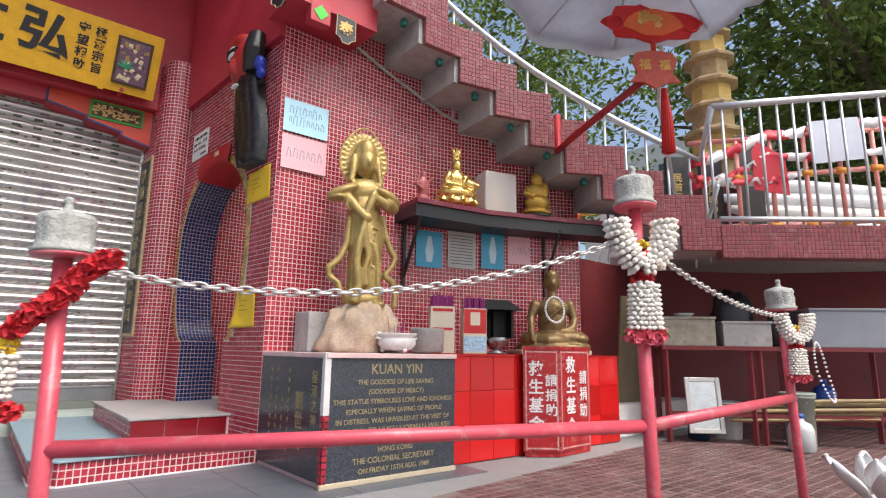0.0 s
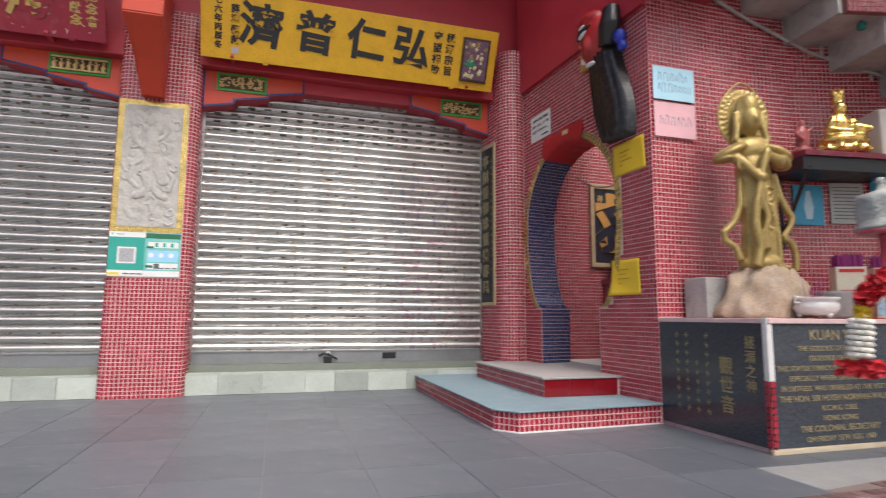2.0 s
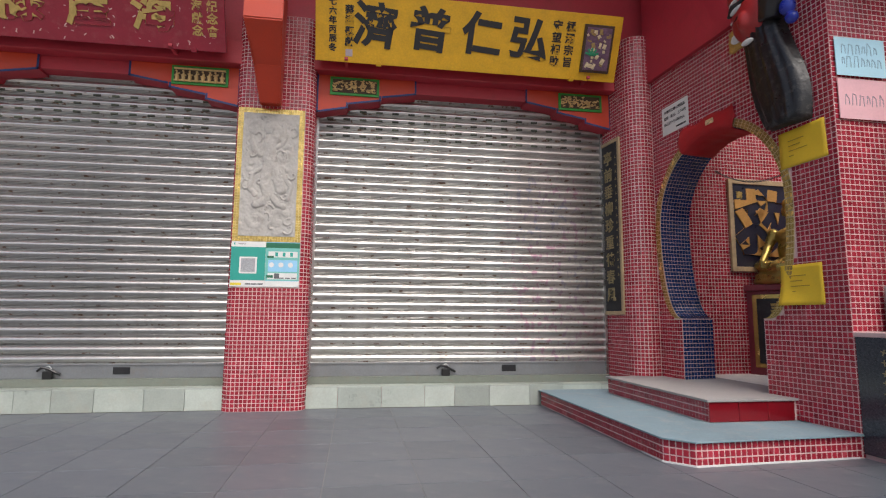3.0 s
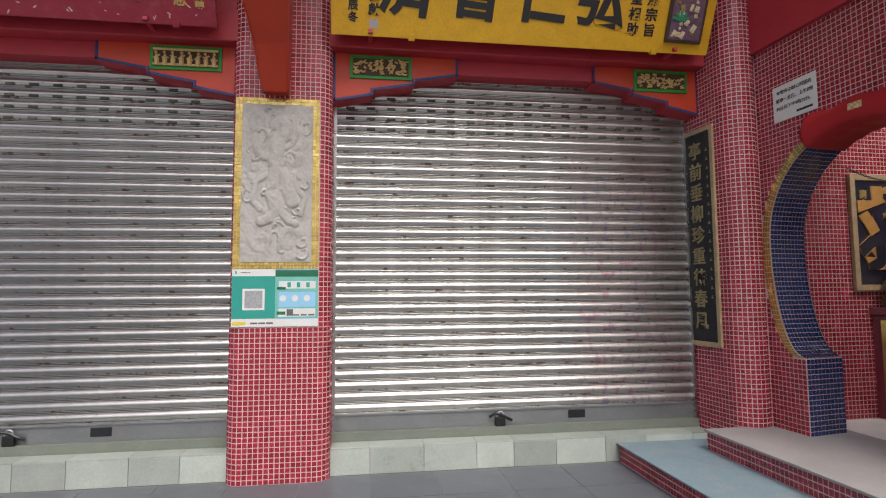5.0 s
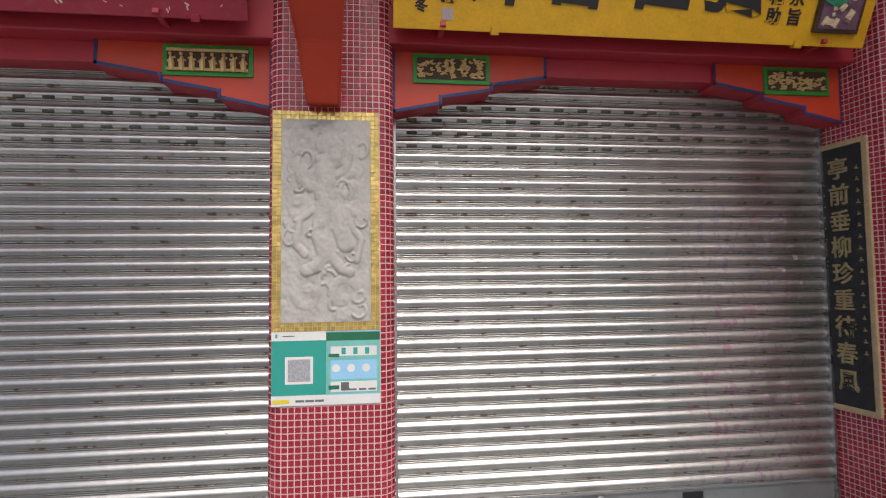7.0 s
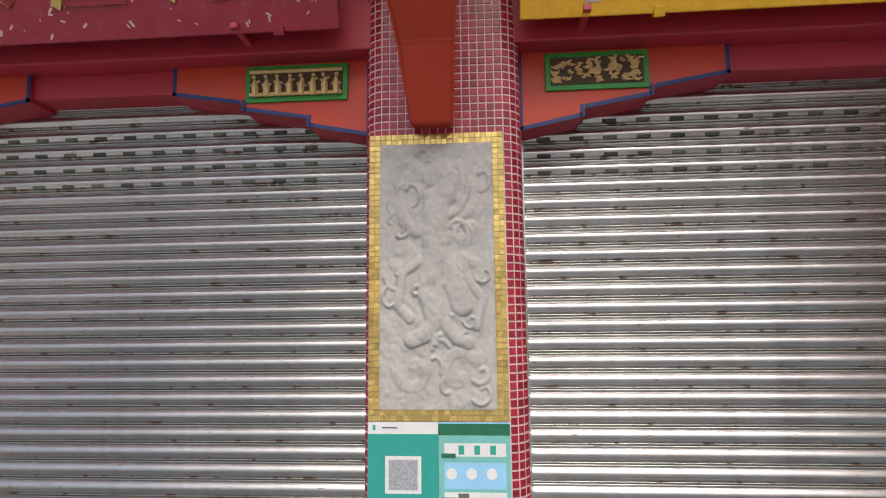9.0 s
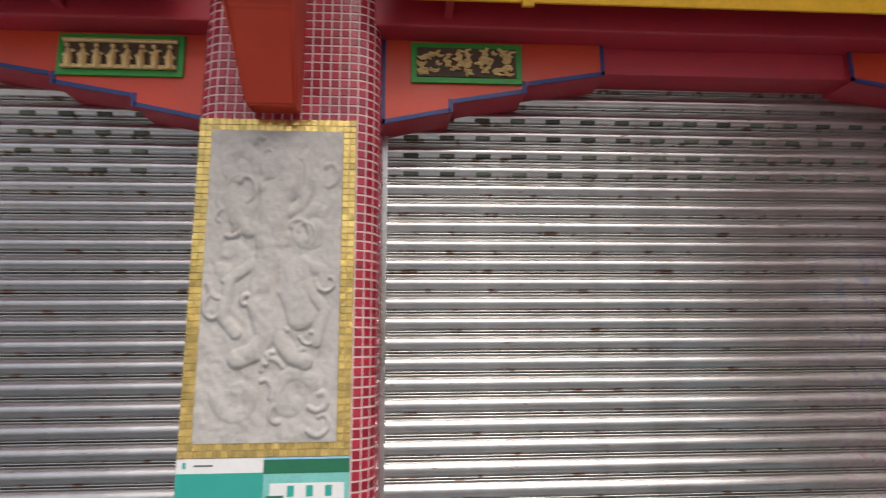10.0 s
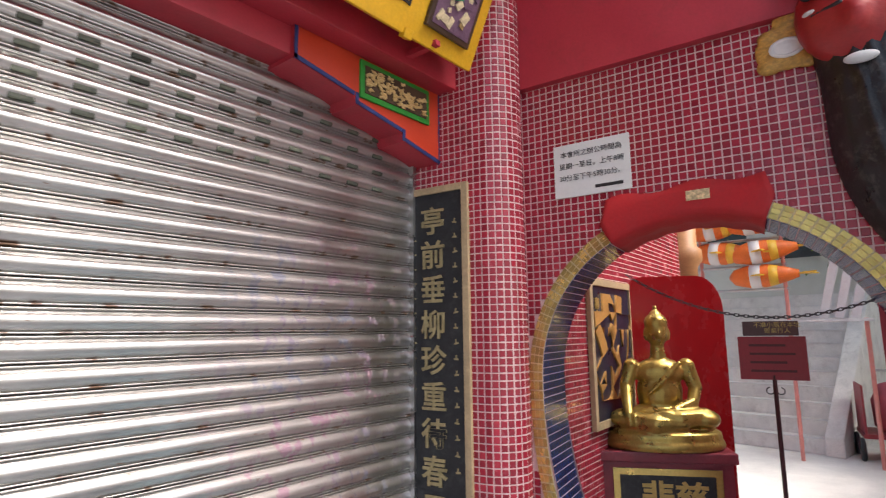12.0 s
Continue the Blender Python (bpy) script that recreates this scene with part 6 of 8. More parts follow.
def small_shrine():
    m = pose(4.46, 4.22, 0.949, 0, 0, -32)
    root = empty("spirit_lantern", m)
    DK = mat("black_iron", (0.02, 0.022, 0.024), 0.45, metal=0.5, vary=0.3)
    z = 0.16
    for x in (-0.15, 0.15):
        local_box("side", m, x - 0.012, -0.12, z, x + 0.012, 0.12, z + 0.30, DK, root)
    local_box("back", m, -0.15, 0.10, z, 0.15, 0.12, z + 0.30, DK, root)
    # near-black block standing inside the open shrine
    local_box("inner", m, -0.03, -0.02, z, 0.08, 0.08, z + 0.28, mat("inner_black", (0.008, 0.008, 0.008), 0.8), root)
    bm = bmesh.new()
    a = [bm.verts.new(v) for v in ((-0.23, -0.19, z + 0.29), (0.23, -0.19, z + 0.29), (0.23, 0.16, z + 0.29), (-0.23, 0.16, z + 0.29), (-0.12, -0.06, z + 0.40), (0.12, -0.06, z + 0.40), (0.12, 0.08, z + 0.40), (-0.12, 0.08, z + 0.40))]
    for f in ((0, 1, 2, 3), (4, 5, 6, 7), (0, 1, 5, 4), (1, 2, 6, 5), (2, 3, 7, 6), (3, 0, 4, 7)):
        bm.faces.new([a[i] for i in f])
    r = part("roof", bm, DK, None)
    bowl = part("bowl", lathe_bm([(0.09, 0), (0.10, 0.012), (0.04, 0.03), (0.05, 0.05), (0.12, 0.10), (0.135, 0.16), (0.125, 0.17)], 24), mat("dull_steel", (0.3, 0.3, 0.3), 0.3, metal=0.9), None, "dull metal bowl", True)
    for o in (r, bowl):
        o.matrix_world = m
        o.parent = root
        o.matrix_parent_inverse = root.matrix_world.inverted()
    return tagged(root, "small black roofed shrine on a metal bowl", "lantern")


small_shrine()
tagged(seated_figure("buddha_statue", pose(5.17, 4.05, 0.99, 0, 0, -40) @ Matrix.Diagonal((0.80, 0.84, 0.86, 1)), DARK_BRONZE, 0.014, 0.06, False), "seated gold-painted statue wearing bead strings", "statue")
seat = box("stone_block", 4.75, 3.92, 0.949, 5.6, 4.3, 1.0, mat("pale_seat", (0.5, 0.42, 0.32), 0.85, bump=0.4), None, 0.015, "", pose(5.17, 4.1, 0, 0, 0, -22) @ pose(-5.17, -4.1, 0))
tagged(seat, "pale stone seat under the seated statue", "pedestal")


def beads(center, rx, rz, n, r, m, name, label, tilt=0.0):
    root = empty(name, m)
    bm = bmesh.new()
    bmesh.ops.create_uvsphere(bm, u_segments=8, v_segments=6, radius=r)
    me = bpy.data.meshes.new("bead")
    bm.to_mesh(me)
    bm.free()
    me.materials.append(WHITE_CERAMIC)
    for i in range(n):
        a = 2 * math.pi * i / n
        ob = new("bead", me)
        ob.parent = root
        ob.location = (center[0] + rx * math.sin(a), center[1] - 0.05 - 0.06 * math.cos(a) * (1 if math.cos(a) > 0 else 0.4), center[2] - rz * math.cos(a))
    return tagged(root, label, "beads")


beads((0, -0.11, 0.44), 0.10, 0.14, 30, 0.014, pose(5.17, 4.05, 0.99, 0, 0, -40), "bead_necklace", "string of pale beads around the statue's neck")


def donation_box():
    L, C, R = Vector((4.38, 3.77)), Vector((4.66, 3.55)), Vector((5.20, 3.60))
    root = empty("donation_box", pose(C.x, C.y, 0))
    PAINT = mat("speckled_red", (0.36, 0.012, 0.016), 0.35, vary=0.12, scale=8, bump=0.1, stain=(0.6, 0.45, 0.42), amount=0.35)
    body = extrude_path("body", [tuple(L), tuple(C), tuple(R), (4.95, 3.84)], 0.05, 1.0, PAINT)
    top = extrude_path("lid", [tuple(L + Vector((-0.012, 0.0))), tuple(C + Vector((0, -0.014))), tuple(R + Vector((0.012, 0))), (4.95, 3.85)], 1.0, 1.03, PAINT)
    foot = extrude_path("foot", [tuple(L + Vector((0.02, 0.0))), tuple(C + Vector((0.0, 0.02))), tuple(R + Vector((-0.02, 0))), (4.94, 3.83)], 0.0, 0.05, PAINT)
    for o in (body, top, foot):
        o.parent = root
        o.matrix_parent_inverse = root.matrix_world.inverted()
    for A, B in ((L, C), (C, R)):
        ang = math.degrees(math.atan2(B.y - A.y, B.x - A.x))
        m = pose(A.x, A.y, 0, 90, 0, ang)
        w = (B - A).length
        text("\n".join("救生基金"), 0.15 if w < 0.45 else 0.17, m @ pose(w * 0.35, 0.55, 0.002), WHITE_PAINT, root, "writing", 0.003, 0.002, line=1.15)
        text("\n".join("請捐助"), 0.12 if w < 0.45 else 0.14, m @ pose(w * 0.76, 0.56, 0.002), WHITE_PAINT, root, "writing", 0.002, 0.002, line=1.15)
        for x0, x1, z0, z1 in ((0.02, 0.035, 0.06, 0.99), (w - 0.035, w - 0.02, 0.06, 0.99), (0.02, w - 0.02, 0.97, 0.985), (0.02, w - 0.02, 0.07, 0.085)):
            local_box("worn_border", m, x0, z0, 0.0005, x1, z1, 0.0025, mat("pink_wear", (0.5, 0.25, 0.24), 0.6, vary=0.5, scale=30), root)
    return tagged(root, "speckled red donation box with white characters", "box")


donation_box()


# ---------- the shelf and its figures ----------
def shelf():
    top = [(3.55, 4.42), (4.45, 4.30), (5.45, 3.93), (6.0, 3.66), (6.2, 3.98), (5.38, 4.39), (4.42, 4.75), (3.60, 4.88)]
    root = struct(empty("wall_shelf"), "dark red wooden shelf on iron brackets under the stair", "shelf")
    extrude_path("board", top, 2.46, 2.51, mat("maroon_wood", (0.16, 0.012, 0.03), 0.4, vary=0.2, scale=6, stain=(0.35, 0.2, 0.2), amount=0.25), root)
    # second board below the top, coloured plain black
    extrude_path("under_board", [(x, y + 0.03) for x, y in top], 2.33, 2.46, BLACK, root, "plain black underside of the shelf")
    for (x, y), (wx, wy) in (((3.62, 4.45), (3.70, 4.87)), ((5.30, 4.02), (5.42, 4.38))):
        part("iron_bracket", tube_bm([(wx, wy - 0.02, 1.62), (wx, wy - 0.02, 2.40), (x, y, 2.36), (wx, wy - 0.02, 1.75)], 0.02, 6), BLACK, root, "black iron bracket")


shelf()
SHINY = mat("bright_gold", (0.72, 0.48, 0.14), 0.22, metal=0.85, vary=0.2, scale=14, bump=0.1, stain=(0.35, 0.05, 0.03), amount=0.5)
tagged(sculpt("figurine", [((0, 0, 0.05), (0.10, 0.08, 0.05)), ((0, 0, 0.18), (0.07, 0.05, 0.14)), ((0, 0, 0.33), (0.035, 0.035, 0.045))], [([(-0.06, 0, 0.25), (-0.12, -0.04, 0.2), (-0.05, -0.06, 0.15)], 0.022), ([(0.06, 0, 0.25), (0.12, -0.02, 0.30)], 0.02)], mat("red_ceramic", (0.3, 0.07, 0.07), 0.35, vary=0.4, scale=18), 0.009, pose(3.76, 4.62, 2.51)), "small red glazed figurine on the shelf", "figurine")
tagged(sculpt("goddess_figurine", [((0, 0, 0.06), (0.25, 0.17, 0.07)), ((0, -0.02, 0.15), (0.24, 0.16, 0.09)), ((0, 0.02, 0.30), (0.12, 0.09, 0.16)), ((0, 0.0, 0.49), (0.06, 0.06, 0.08)), ((0, 0.02, 0.60), (0.06, 0.05, 0.09)), ((-0.14, -0.05, 0.30), (0.05, 0.05, 0.12), (0, 20, 0)), ((0.14, -0.05, 0.26), (0.06, 0.05, 0.09), (0, -30, 0))],
       [([(0.10, 0, 0.38), (0.17, -0.08, 0.28), (0.23, -0.1, 0.26)], 0.03), ([(-0.10, 0, 0.38), (-0.16, -0.08, 0.25), (0, -0.14, 0.22)], 0.03)] + [([(0.24 * math.cos(a), 0.16 * math.sin(a), 0.05), (0.20 * math.cos(a), 0.13 * math.sin(a), 0.13)], [0.035, 0.02]) for a in [6.283 * k / 12 for k in range(12)]] + [([(0.05 * math.cos(a), 0.02 + 0.04 * math.sin(a), 0.64), (0.055 * math.cos(a), 0.02 + 0.045 * math.sin(a), 0.70)], 0.012) for a in [6.283 * k / 7 for k in range(7)]], SHINY, 0.009, pose(4.15, 4.52, 2.51, 0, 0, -15)), "shiny gold and red seated goddess figurine", "figurine")
glass_case = empty("display_case", pose(4.66, 4.42, 2.51, 0, 0, -18))
ACRYLIC = bpy.data.materials.new("cloudy_acrylic")
ACRYLIC.use_nodes = True
bs = ACRYLIC.node_tree.nodes["Principled BSDF"]
bs.inputs["Base Color"].default_value = (0.8, 0.78, 0.75, 1)
bs.inputs["Roughness"].default_value = 0.25
bs.inputs["Alpha"].default_value = 0.42
box("acrylic_box", -0.20, -0.14, 0.0, 0.20, 0.14, 0.47, ACRYLIC, glass_case, 0.02)
box("case_base", -0.18, -0.12, 0.002, 0.18, 0.12, 0.03, CREAM_BOX, glass_case)
sm = sculpt("inner_figure", [((0, 0, 0.10), (0.12, 0.07, 0.07)), ((0, 0, 0.2), (0.07, 0.05, 0.1)), ((0, 0, 0.32), (0.035, 0.035, 0.045))], [], AGED_GOLD, 0.012, pose(4.66, 4.42, 2.51, 0, 0, -18))
sm.parent = glass_case
sm.matrix_parent_inverse = glass_case.matrix_world.inverted()
tagged(glass_case, "cloudy clear case holding a small gold figure", "display case")
tagged(sculpt("laughing_figurine", [((0, 0, 0.04), (0.17, 0.12, 0.045)), ((0, -0.02, 0.15), (0.16, 0.11, 0.10)), ((0, 0, 0.28), (0.14, 0.09, 0.12)), ((0, -0.01, 0.43), (0.075, 0.07, 0.08)), ((0.08, -0.04, 0.30), (0.05, 0.05, 0.10))], [([(-0.12, 0, 0.34), (-0.17, -0.06, 0.24), (-0.08, -0.12, 0.2)], 0.03)], mat("ochre_gold", (0.5, 0.30, 0.05), 0.4, metal=0.4, vary=0.2, scale=14), 0.009, pose(5.12, 4.20, 2.535, 0, 0, -25)), "small ochre-gold laughing figurine on a black stand", "figurine")
bs2 = part("figurine_stand", lathe_bm([(0.17, 0), (0.17, 0.02), (0.15, 0.026)], 20), BLACK)
bs2.location = (5.12, 4.20, 2.51)
tagged(bs2, "round black stand under the ochre figurine", "stand")


# ---------- the red railing with its chain and garlands ----------
POSTS = [Vector((0.406, 1.564)), Vector((1.825, 0.945)), Vector((3.215, 1.03))]
RAIL_Z = 0.77
CAP = mat("weathered_cap", (0.36, 0.37, 0.34), 0.7, vary=0.25, scale=18, bump=0.6, grain=60, stain=(0.16, 0.17, 0.15), amount=0.6)


def cap_mesh():
    """A lion-crown finial, as one worn casting."""
    prof = [(0.115, 0.0), (0.118, 0.012), (0.105, 0.02), (0.10, 0.05), (0.104, 0.075), (0.10, 0.10), (0.106, 0.125), (0.095, 0.145), (0.05, 0.155), (0.02, 0.165), (0.014, 0.19), (0.022, 0.20), (0.012, 0.215)]
    bm = lathe_bm(prof, 32)
    for v in bm.verts:
        if 0.03 < v.co.z < 0.14:
            a = math.atan2(v.co.y, v.co.x)
            f = 1 + 0.05 * math.sin(9 * a + 30 * v.co.z)
            v.co.x *= f
            v.co.y *= f
    return bm


def rail_post(p, top, lean):
    root = empty("railing_post", pose(p.x, p.y, 0, lean[0], lean[1], 0))
    part("pipe", tube_bm([(0, 0, 0), (0, 0, top)], 0.020, 16), RAIL_RED, root, "", True)
    part("flange", lathe_bm([(0.055, top - 0.008), (0.066, top - 0.004), (0.066, top + 0.003), (0.035, top + 0.006)], 24), RAIL_RED, root, "", True)
    cap = part("cap", cap_mesh(), CAP, root, "weathered cast finial", True)
    cap.location, cap.scale = (0, 0, top + 0.003), (0.58, 0.58, 0.64)
    return tagged(root, "pinkish-red railing post with a weathered crown finial", "post", "railing posts")


rail_post(Vector((0.426, 1.55)), 1.17, (-1.0, -1.5))
rail_post(Vector((1.797, 0.908)), 1.43, (-2.3, 1.9))
rail_post(Vector((3.295, 1.045)), 1.19, (0.7, -6.0))


def rail_bar(a, b, za, zb):
    bar = part("handrail", tube_bm([(a.x, a.y, za), (b.x, b.y, zb)], 0.0195, 16), RAIL_RED, None, "", True)
    return tagged(bar, "pinkish-red painted steel handrail with chipped paint", "handrail", "red handrails")


rail_bar(POSTS[0], POSTS[1], 0.735, 0.755)
rail_bar(POSTS[1], POSTS[2], 0.755, 0.778)


def chain(a, b, sag, link=0.058):
    a, b = Vector(a), Vector(b)
    n = max(4, round((b - a).length * 1.03 / (link * 0.72)))
    root = empty("chain", Matrix.Translation(a))
    oval = [(link * 0.32 * (1 if math.cos(t) > 0 else -1) * abs(math.cos(t)) ** 0.8 + link * 0.16 * math.cos(t), link * 0.22 * math.sin(t), 0) for t in [2 * math.pi * k / 14 for k in range(14)]]
    bm = tube_bm(oval, link * 0.085, 6, None, True)
    me = bpy.data.meshes.new("link")
    bm.to_mesh(me)
    bm.free()
    me.materials.append(CHAIN)
    for p in me.polygons:
        p.use_smooth = True
    P = lambda f: a.lerp(b, f) - Vector((0, 0, sag * 4 * f * (1 - f)))
    for i in range(n):
        f = (i + 0.5) / n
        d = (P(f + 0.005) - P(f - 0.005)).normalized()
        q = d.to_track_quat("X", "Z")
        ob = new("link", me)
        ob.matrix_basis = Matrix.Translation(-a) @ Matrix.LocRotScale(P(f), q, None) @ pose(0, 0, 0, 90 * (i % 2) + 20, 0, 0)
        ob.parent = root
    return tagged(root, "sagging pale grey steel chain between railing posts", "chain", "railing chains")


CHAIN = mat("pale_chain", (0.55, 0.54, 0.52), 0.4, metal=0.5, vary=0.2, scale=30, stain=(0.25, 0.2, 0.16), amount=0.5)
chain((0.43, 1.555, 1.145), (1.82, 0.955, 1.335), 0.115, 0.040)
chain((1.85, 0.952, 1.31), (3.17, 1.02, 1.15), 0.05, 0.040)

FLOWER_WHITE = mat("white_garland", (0.78, 0.75, 0.68), 0.8, vary=0.12, island=True, bump=0.1)
FLOWER_RED = mat("red_garland", (0.55, 0.02, 0.03), 0.7, vary=0.2, island=True, bump=0.1)
FLOWER_PINK = mat("rose_garland", (0.62, 0.10, 0.14), 0.7, vary=0.2, island=True, bump=0.1)
FLOWER_YELLOW = mat("yellow_flower", (0.8, 0.55, 0.03), 0.7, vary=0.2)
FLOWER_GREEN = mat("green_sepal", (0.08, 0.28, 0.04), 0.7, vary=0.2)


def petals(bm, c, r, n, seed, flat=0.5):
    """A ruffled blossom of small cupped petals."""
    rnd = random.Random(seed)
    for i in range(n):
        th, ph = rnd.uniform(0, 6.283), math.acos(rnd.uniform(-0.6, 1))
        d = Vector((math.sin(ph) * math.cos(th), math.sin(ph) * math.sin(th), math.cos(ph)))
        q = d.to_track_quat("Z", "Y").to_matrix().to_4x4()
        s = r * rnd.uniform(0.45, 0.7)
        m = Matrix.Translation(Vector(c) + d * r * rnd.uniform(0.45, 0.75)) @ q @ pose(0, 0, 0, rnd.uniform(-35, 35), rnd.uniform(-35, 35), rnd.uniform(0, 360))
        vs = [bm.verts.new(m @ Vector(p)) for p in ((0, -s * 0.7, 0), (s * 0.6, 0, s * 0.25), (0, s * 0.8, s * 0.1), (-s * 0.6, 0, s * 0.25), (0, 0, -s * 0.15))]
        for f in ((0, 1, 4), (1, 2, 4), (2, 3, 4), (3, 0, 4)):
            bm.faces.new([vs[k] for k in f])


def buds(bm, c, d, r, seed):
    """A small pointed bud, seen end on."""
    bmesh.ops.create_icosphere(bm, subdivisions=1, radius=r, matrix=Matrix.Translation(c) @ Vector(d).to_track_quat("Z", "Y").to_matrix().to_4x4() @ Matrix.Diagonal((0.75, 0.75, 1.2, 1)))


def garland(name, spine, radius, material, parent, blossoms, seed, kind):
    bm = bmesh.new()
    raw = [Vector(p) for p in spine]
    total = sum((b - a).length for a, b in zip(raw, raw[1:]))
    count = max(2, int(total / (radius * 0.5)))
    pts = []
    for k in range(count + 1):
        d, i = total * k / count, 0
        while i < len(raw) - 2 and d > (raw[i + 1] - raw[i]).length:
            d -= (raw[i + 1] - raw[i]).length
            i += 1
        pts.append(raw[i].lerp(raw[i + 1], min(1, d / max((raw[i + 1] - raw[i]).length, 1e-6))))
    for i in range(len(pts) - 1):
        a, b = pts[i], pts[i + 1]
        n = 1
        ax = (b - a).normalized()
        side = ax.cross(Vector((0.3, 0.9, 0.2))).normalized()
        for k in range(n):
            c = a.lerp(b, (k + 0.5) / n)
            if kind == "petal":
                petals(bm, c, radius * 1.1, blossoms, seed * 91 + i * 17 + k)
            else:
                for j in range(blossoms):
                    q = Matrix.Rotation(2 * math.pi * (j + 0.5 * (i % 2)) / blossoms, 3, ax) @ side
                    buds(bm, c + q * radius * 0.75, q, radius * 0.38, 0)
    return part(name, bm, material, parent, "", kind != "petal")


def garland_red_post():
    p = POSTS[0]
    root = empty("flower_garland", pose(p.x, p.y, 1.1))
    inv = root.matrix_world.inverted()
    r, f = Vector((0.78, -0.62)), Vector((-0.62, -0.78)) * 0.03
    at = lambda u, z: (p.x + r.x * u + f.x, p.y + r.y * u + f.y, z)
    o = [garland("red_blossoms", [at(0.12, 1.165), at(0.07, 1.13), at(0.0, 1.06), at(-0.06, 1.02), at(-0.085, 0.985)], 0.030, FLOWER_RED, None, 30, 3, "petal"),
         garland("yellow_band", [at(-0.085, 0.975), at(-0.088, 0.945)], 0.022, FLOWER_YELLOW, None, 22, 5, "petal"),
         garland("white_strand", [at(-0.09, 0.945), at(-0.10, 0.845)], 0.026, FLOWER_WHITE, None, 8, 6, "bud"),
         garland("red_tuft", [at(-0.14, 0.815), at(-0.055, 0.815)], 0.027, FLOWER_RED, None, 28, 7, "petal")]
    for x in o:
        x.parent = root
        x.matrix_parent_inverse = inv
    tagged(root, "red and white flower garland tied round the post", "garland", "flower garlands")


garland_red_post()


def garland_white(p, z, s, side):
    root = empty("flower_garland", pose(p.x, p.y, z))
    inv = root.matrix_world.inverted()
    r = Vector((0.78, -0.62))
    f = Vector((-0.62, -0.78)) * 0.035
    at = lambda u, v: (p.x + r.x * u * 0.74 * s + f.x, p.y + r.y * u * 0.74 * s + f.y, z + v * s)
    ring = [at(u, v) for u, v in ((-0.12, 0.06), (-0.11, 0.0), (-0.07, -0.06), (-0.02, -0.11), (0.04, -0.10), (0.09, -0.05), (0.115, 0.01), (0.11, 0.06))]
    o = [garland("white_ring", ring, 0.043 * s, FLOWER_WHITE, None, 11, 11, "bud"),
         garland("heart_flower", [at(0.0, -0.07), at(0.01, -0.1)], 0.035 * s, FLOWER_RED, None, 20, 12, "petal"),
         garland("yellow_flowers", [at(-0.01, -0.03), at(0.03, -0.04)], 0.02 * s, FLOWER_YELLOW, None, 14, 13, "petal"),
         garland("red_collar", [at(-0.03, -0.15), at(0.03, -0.15)], 0.035 * s, FLOWER_RED, None, 22, 14, "petal"),
         garland("white_strand", [at(-0.03, -0.17), at(-0.04, -0.33)], 0.03 * s, FLOWER_WHITE, None, 7, 15, "bud"),
         garland("white_strand", [at(0.03, -0.17), at(0.04, -0.33)], 0.03 * s, FLOWER_WHITE, None, 7, 16, "bud"),
         garland("white_strand", [at(0.0, -0.16), at(0.0, -0.33)], 0.03 * s, FLOWER_WHITE, None, 7, 19, "bud"),
         garland("rose_tuft", [at(-0.08, -0.355), at(0.08, -0.355)], 0.036 * s, FLOWER_PINK, None, 26, 17, "petal"),
         garland("green_leaves", [at(-0.10, -0.345), at(0.10, -0.345)], 0.016 * s, FLOWER_GREEN, None, 5, 18, "petal")]
    for x in o:
        x.parent = root
        x.matrix_parent_inverse = inv
    tagged(root, "white bud garland with rose tassel on the post", "garland", "flower garlands")


garland_white(POSTS[1] + Vector((0.012, 0.012)), 1.325, 0.88, 0)
garland_white(POSTS[2] + Vector((-0.01, -0.02)), 1.12, 0.72, 0)
bm = bmesh.new()
b3 = POSTS[2]
strand = beads((0.06, -0.02, -0.10), 0.022, 0.13, 40, 0.0055, pose(b3.x + 0.02, b3.y - 0.03, 1.0, 0, 0, -40), "bead_strand", "long strand of wooden beads hanging on the post")


# ---------- the store under the landing ----------
def store_table():
    a, b = Vector((6.40, 3.45)), Vector((8.05, 1.55))
    d = (b - a).normalized()
    o = Vector((d.y, -d.x)) * -1
    root = empty("storage_table", pose(a.x, a.y, 0))
    inv = root.matrix_world.inverted()
    q = lambda u, v: tuple(a + d * u + o * v)
    L = (b - a).length
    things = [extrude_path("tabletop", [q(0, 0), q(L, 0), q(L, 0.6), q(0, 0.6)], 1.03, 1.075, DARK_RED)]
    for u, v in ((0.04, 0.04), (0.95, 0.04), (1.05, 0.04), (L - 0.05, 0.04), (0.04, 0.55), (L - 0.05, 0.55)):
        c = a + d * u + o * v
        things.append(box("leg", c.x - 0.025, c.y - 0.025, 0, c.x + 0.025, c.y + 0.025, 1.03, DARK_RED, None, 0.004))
    things.append(extrude_path("rail", [q(0.04, 0.03), q(L, 0.03), q(L, 0.06), q(0.04, 0.06)], 0.30, 0.34, DARK_RED))
    for t in things:
        t.parent = root
        t.matrix_parent_inverse = inv
    tagged(root, "long dark red storage table under the landing", "table")
    return a, d, o


TA, TD, TO = store_table()
TANG = math.degrees(math.atan2(TD.y, TD.x))


def on_table(u, v, z=1.075):
    p = TA + TD * u + TO * v
    return pose(p.x, p.y, z, 0, 0, TANG)


def crate(m, w, dpt, h, material, label, name="crate"):
    root = empty(name, m)
    local_box("body", m, 0, 0, 0, w, dpt, h - 0.03, material, root, 0.012)
    local_box("rim", m, -0.012, -0.012, h - 0.03, w + 0.012, dpt + 0.012, h, material, root, 0.006)
    return tagged(root, label, "box", "storage boxes")


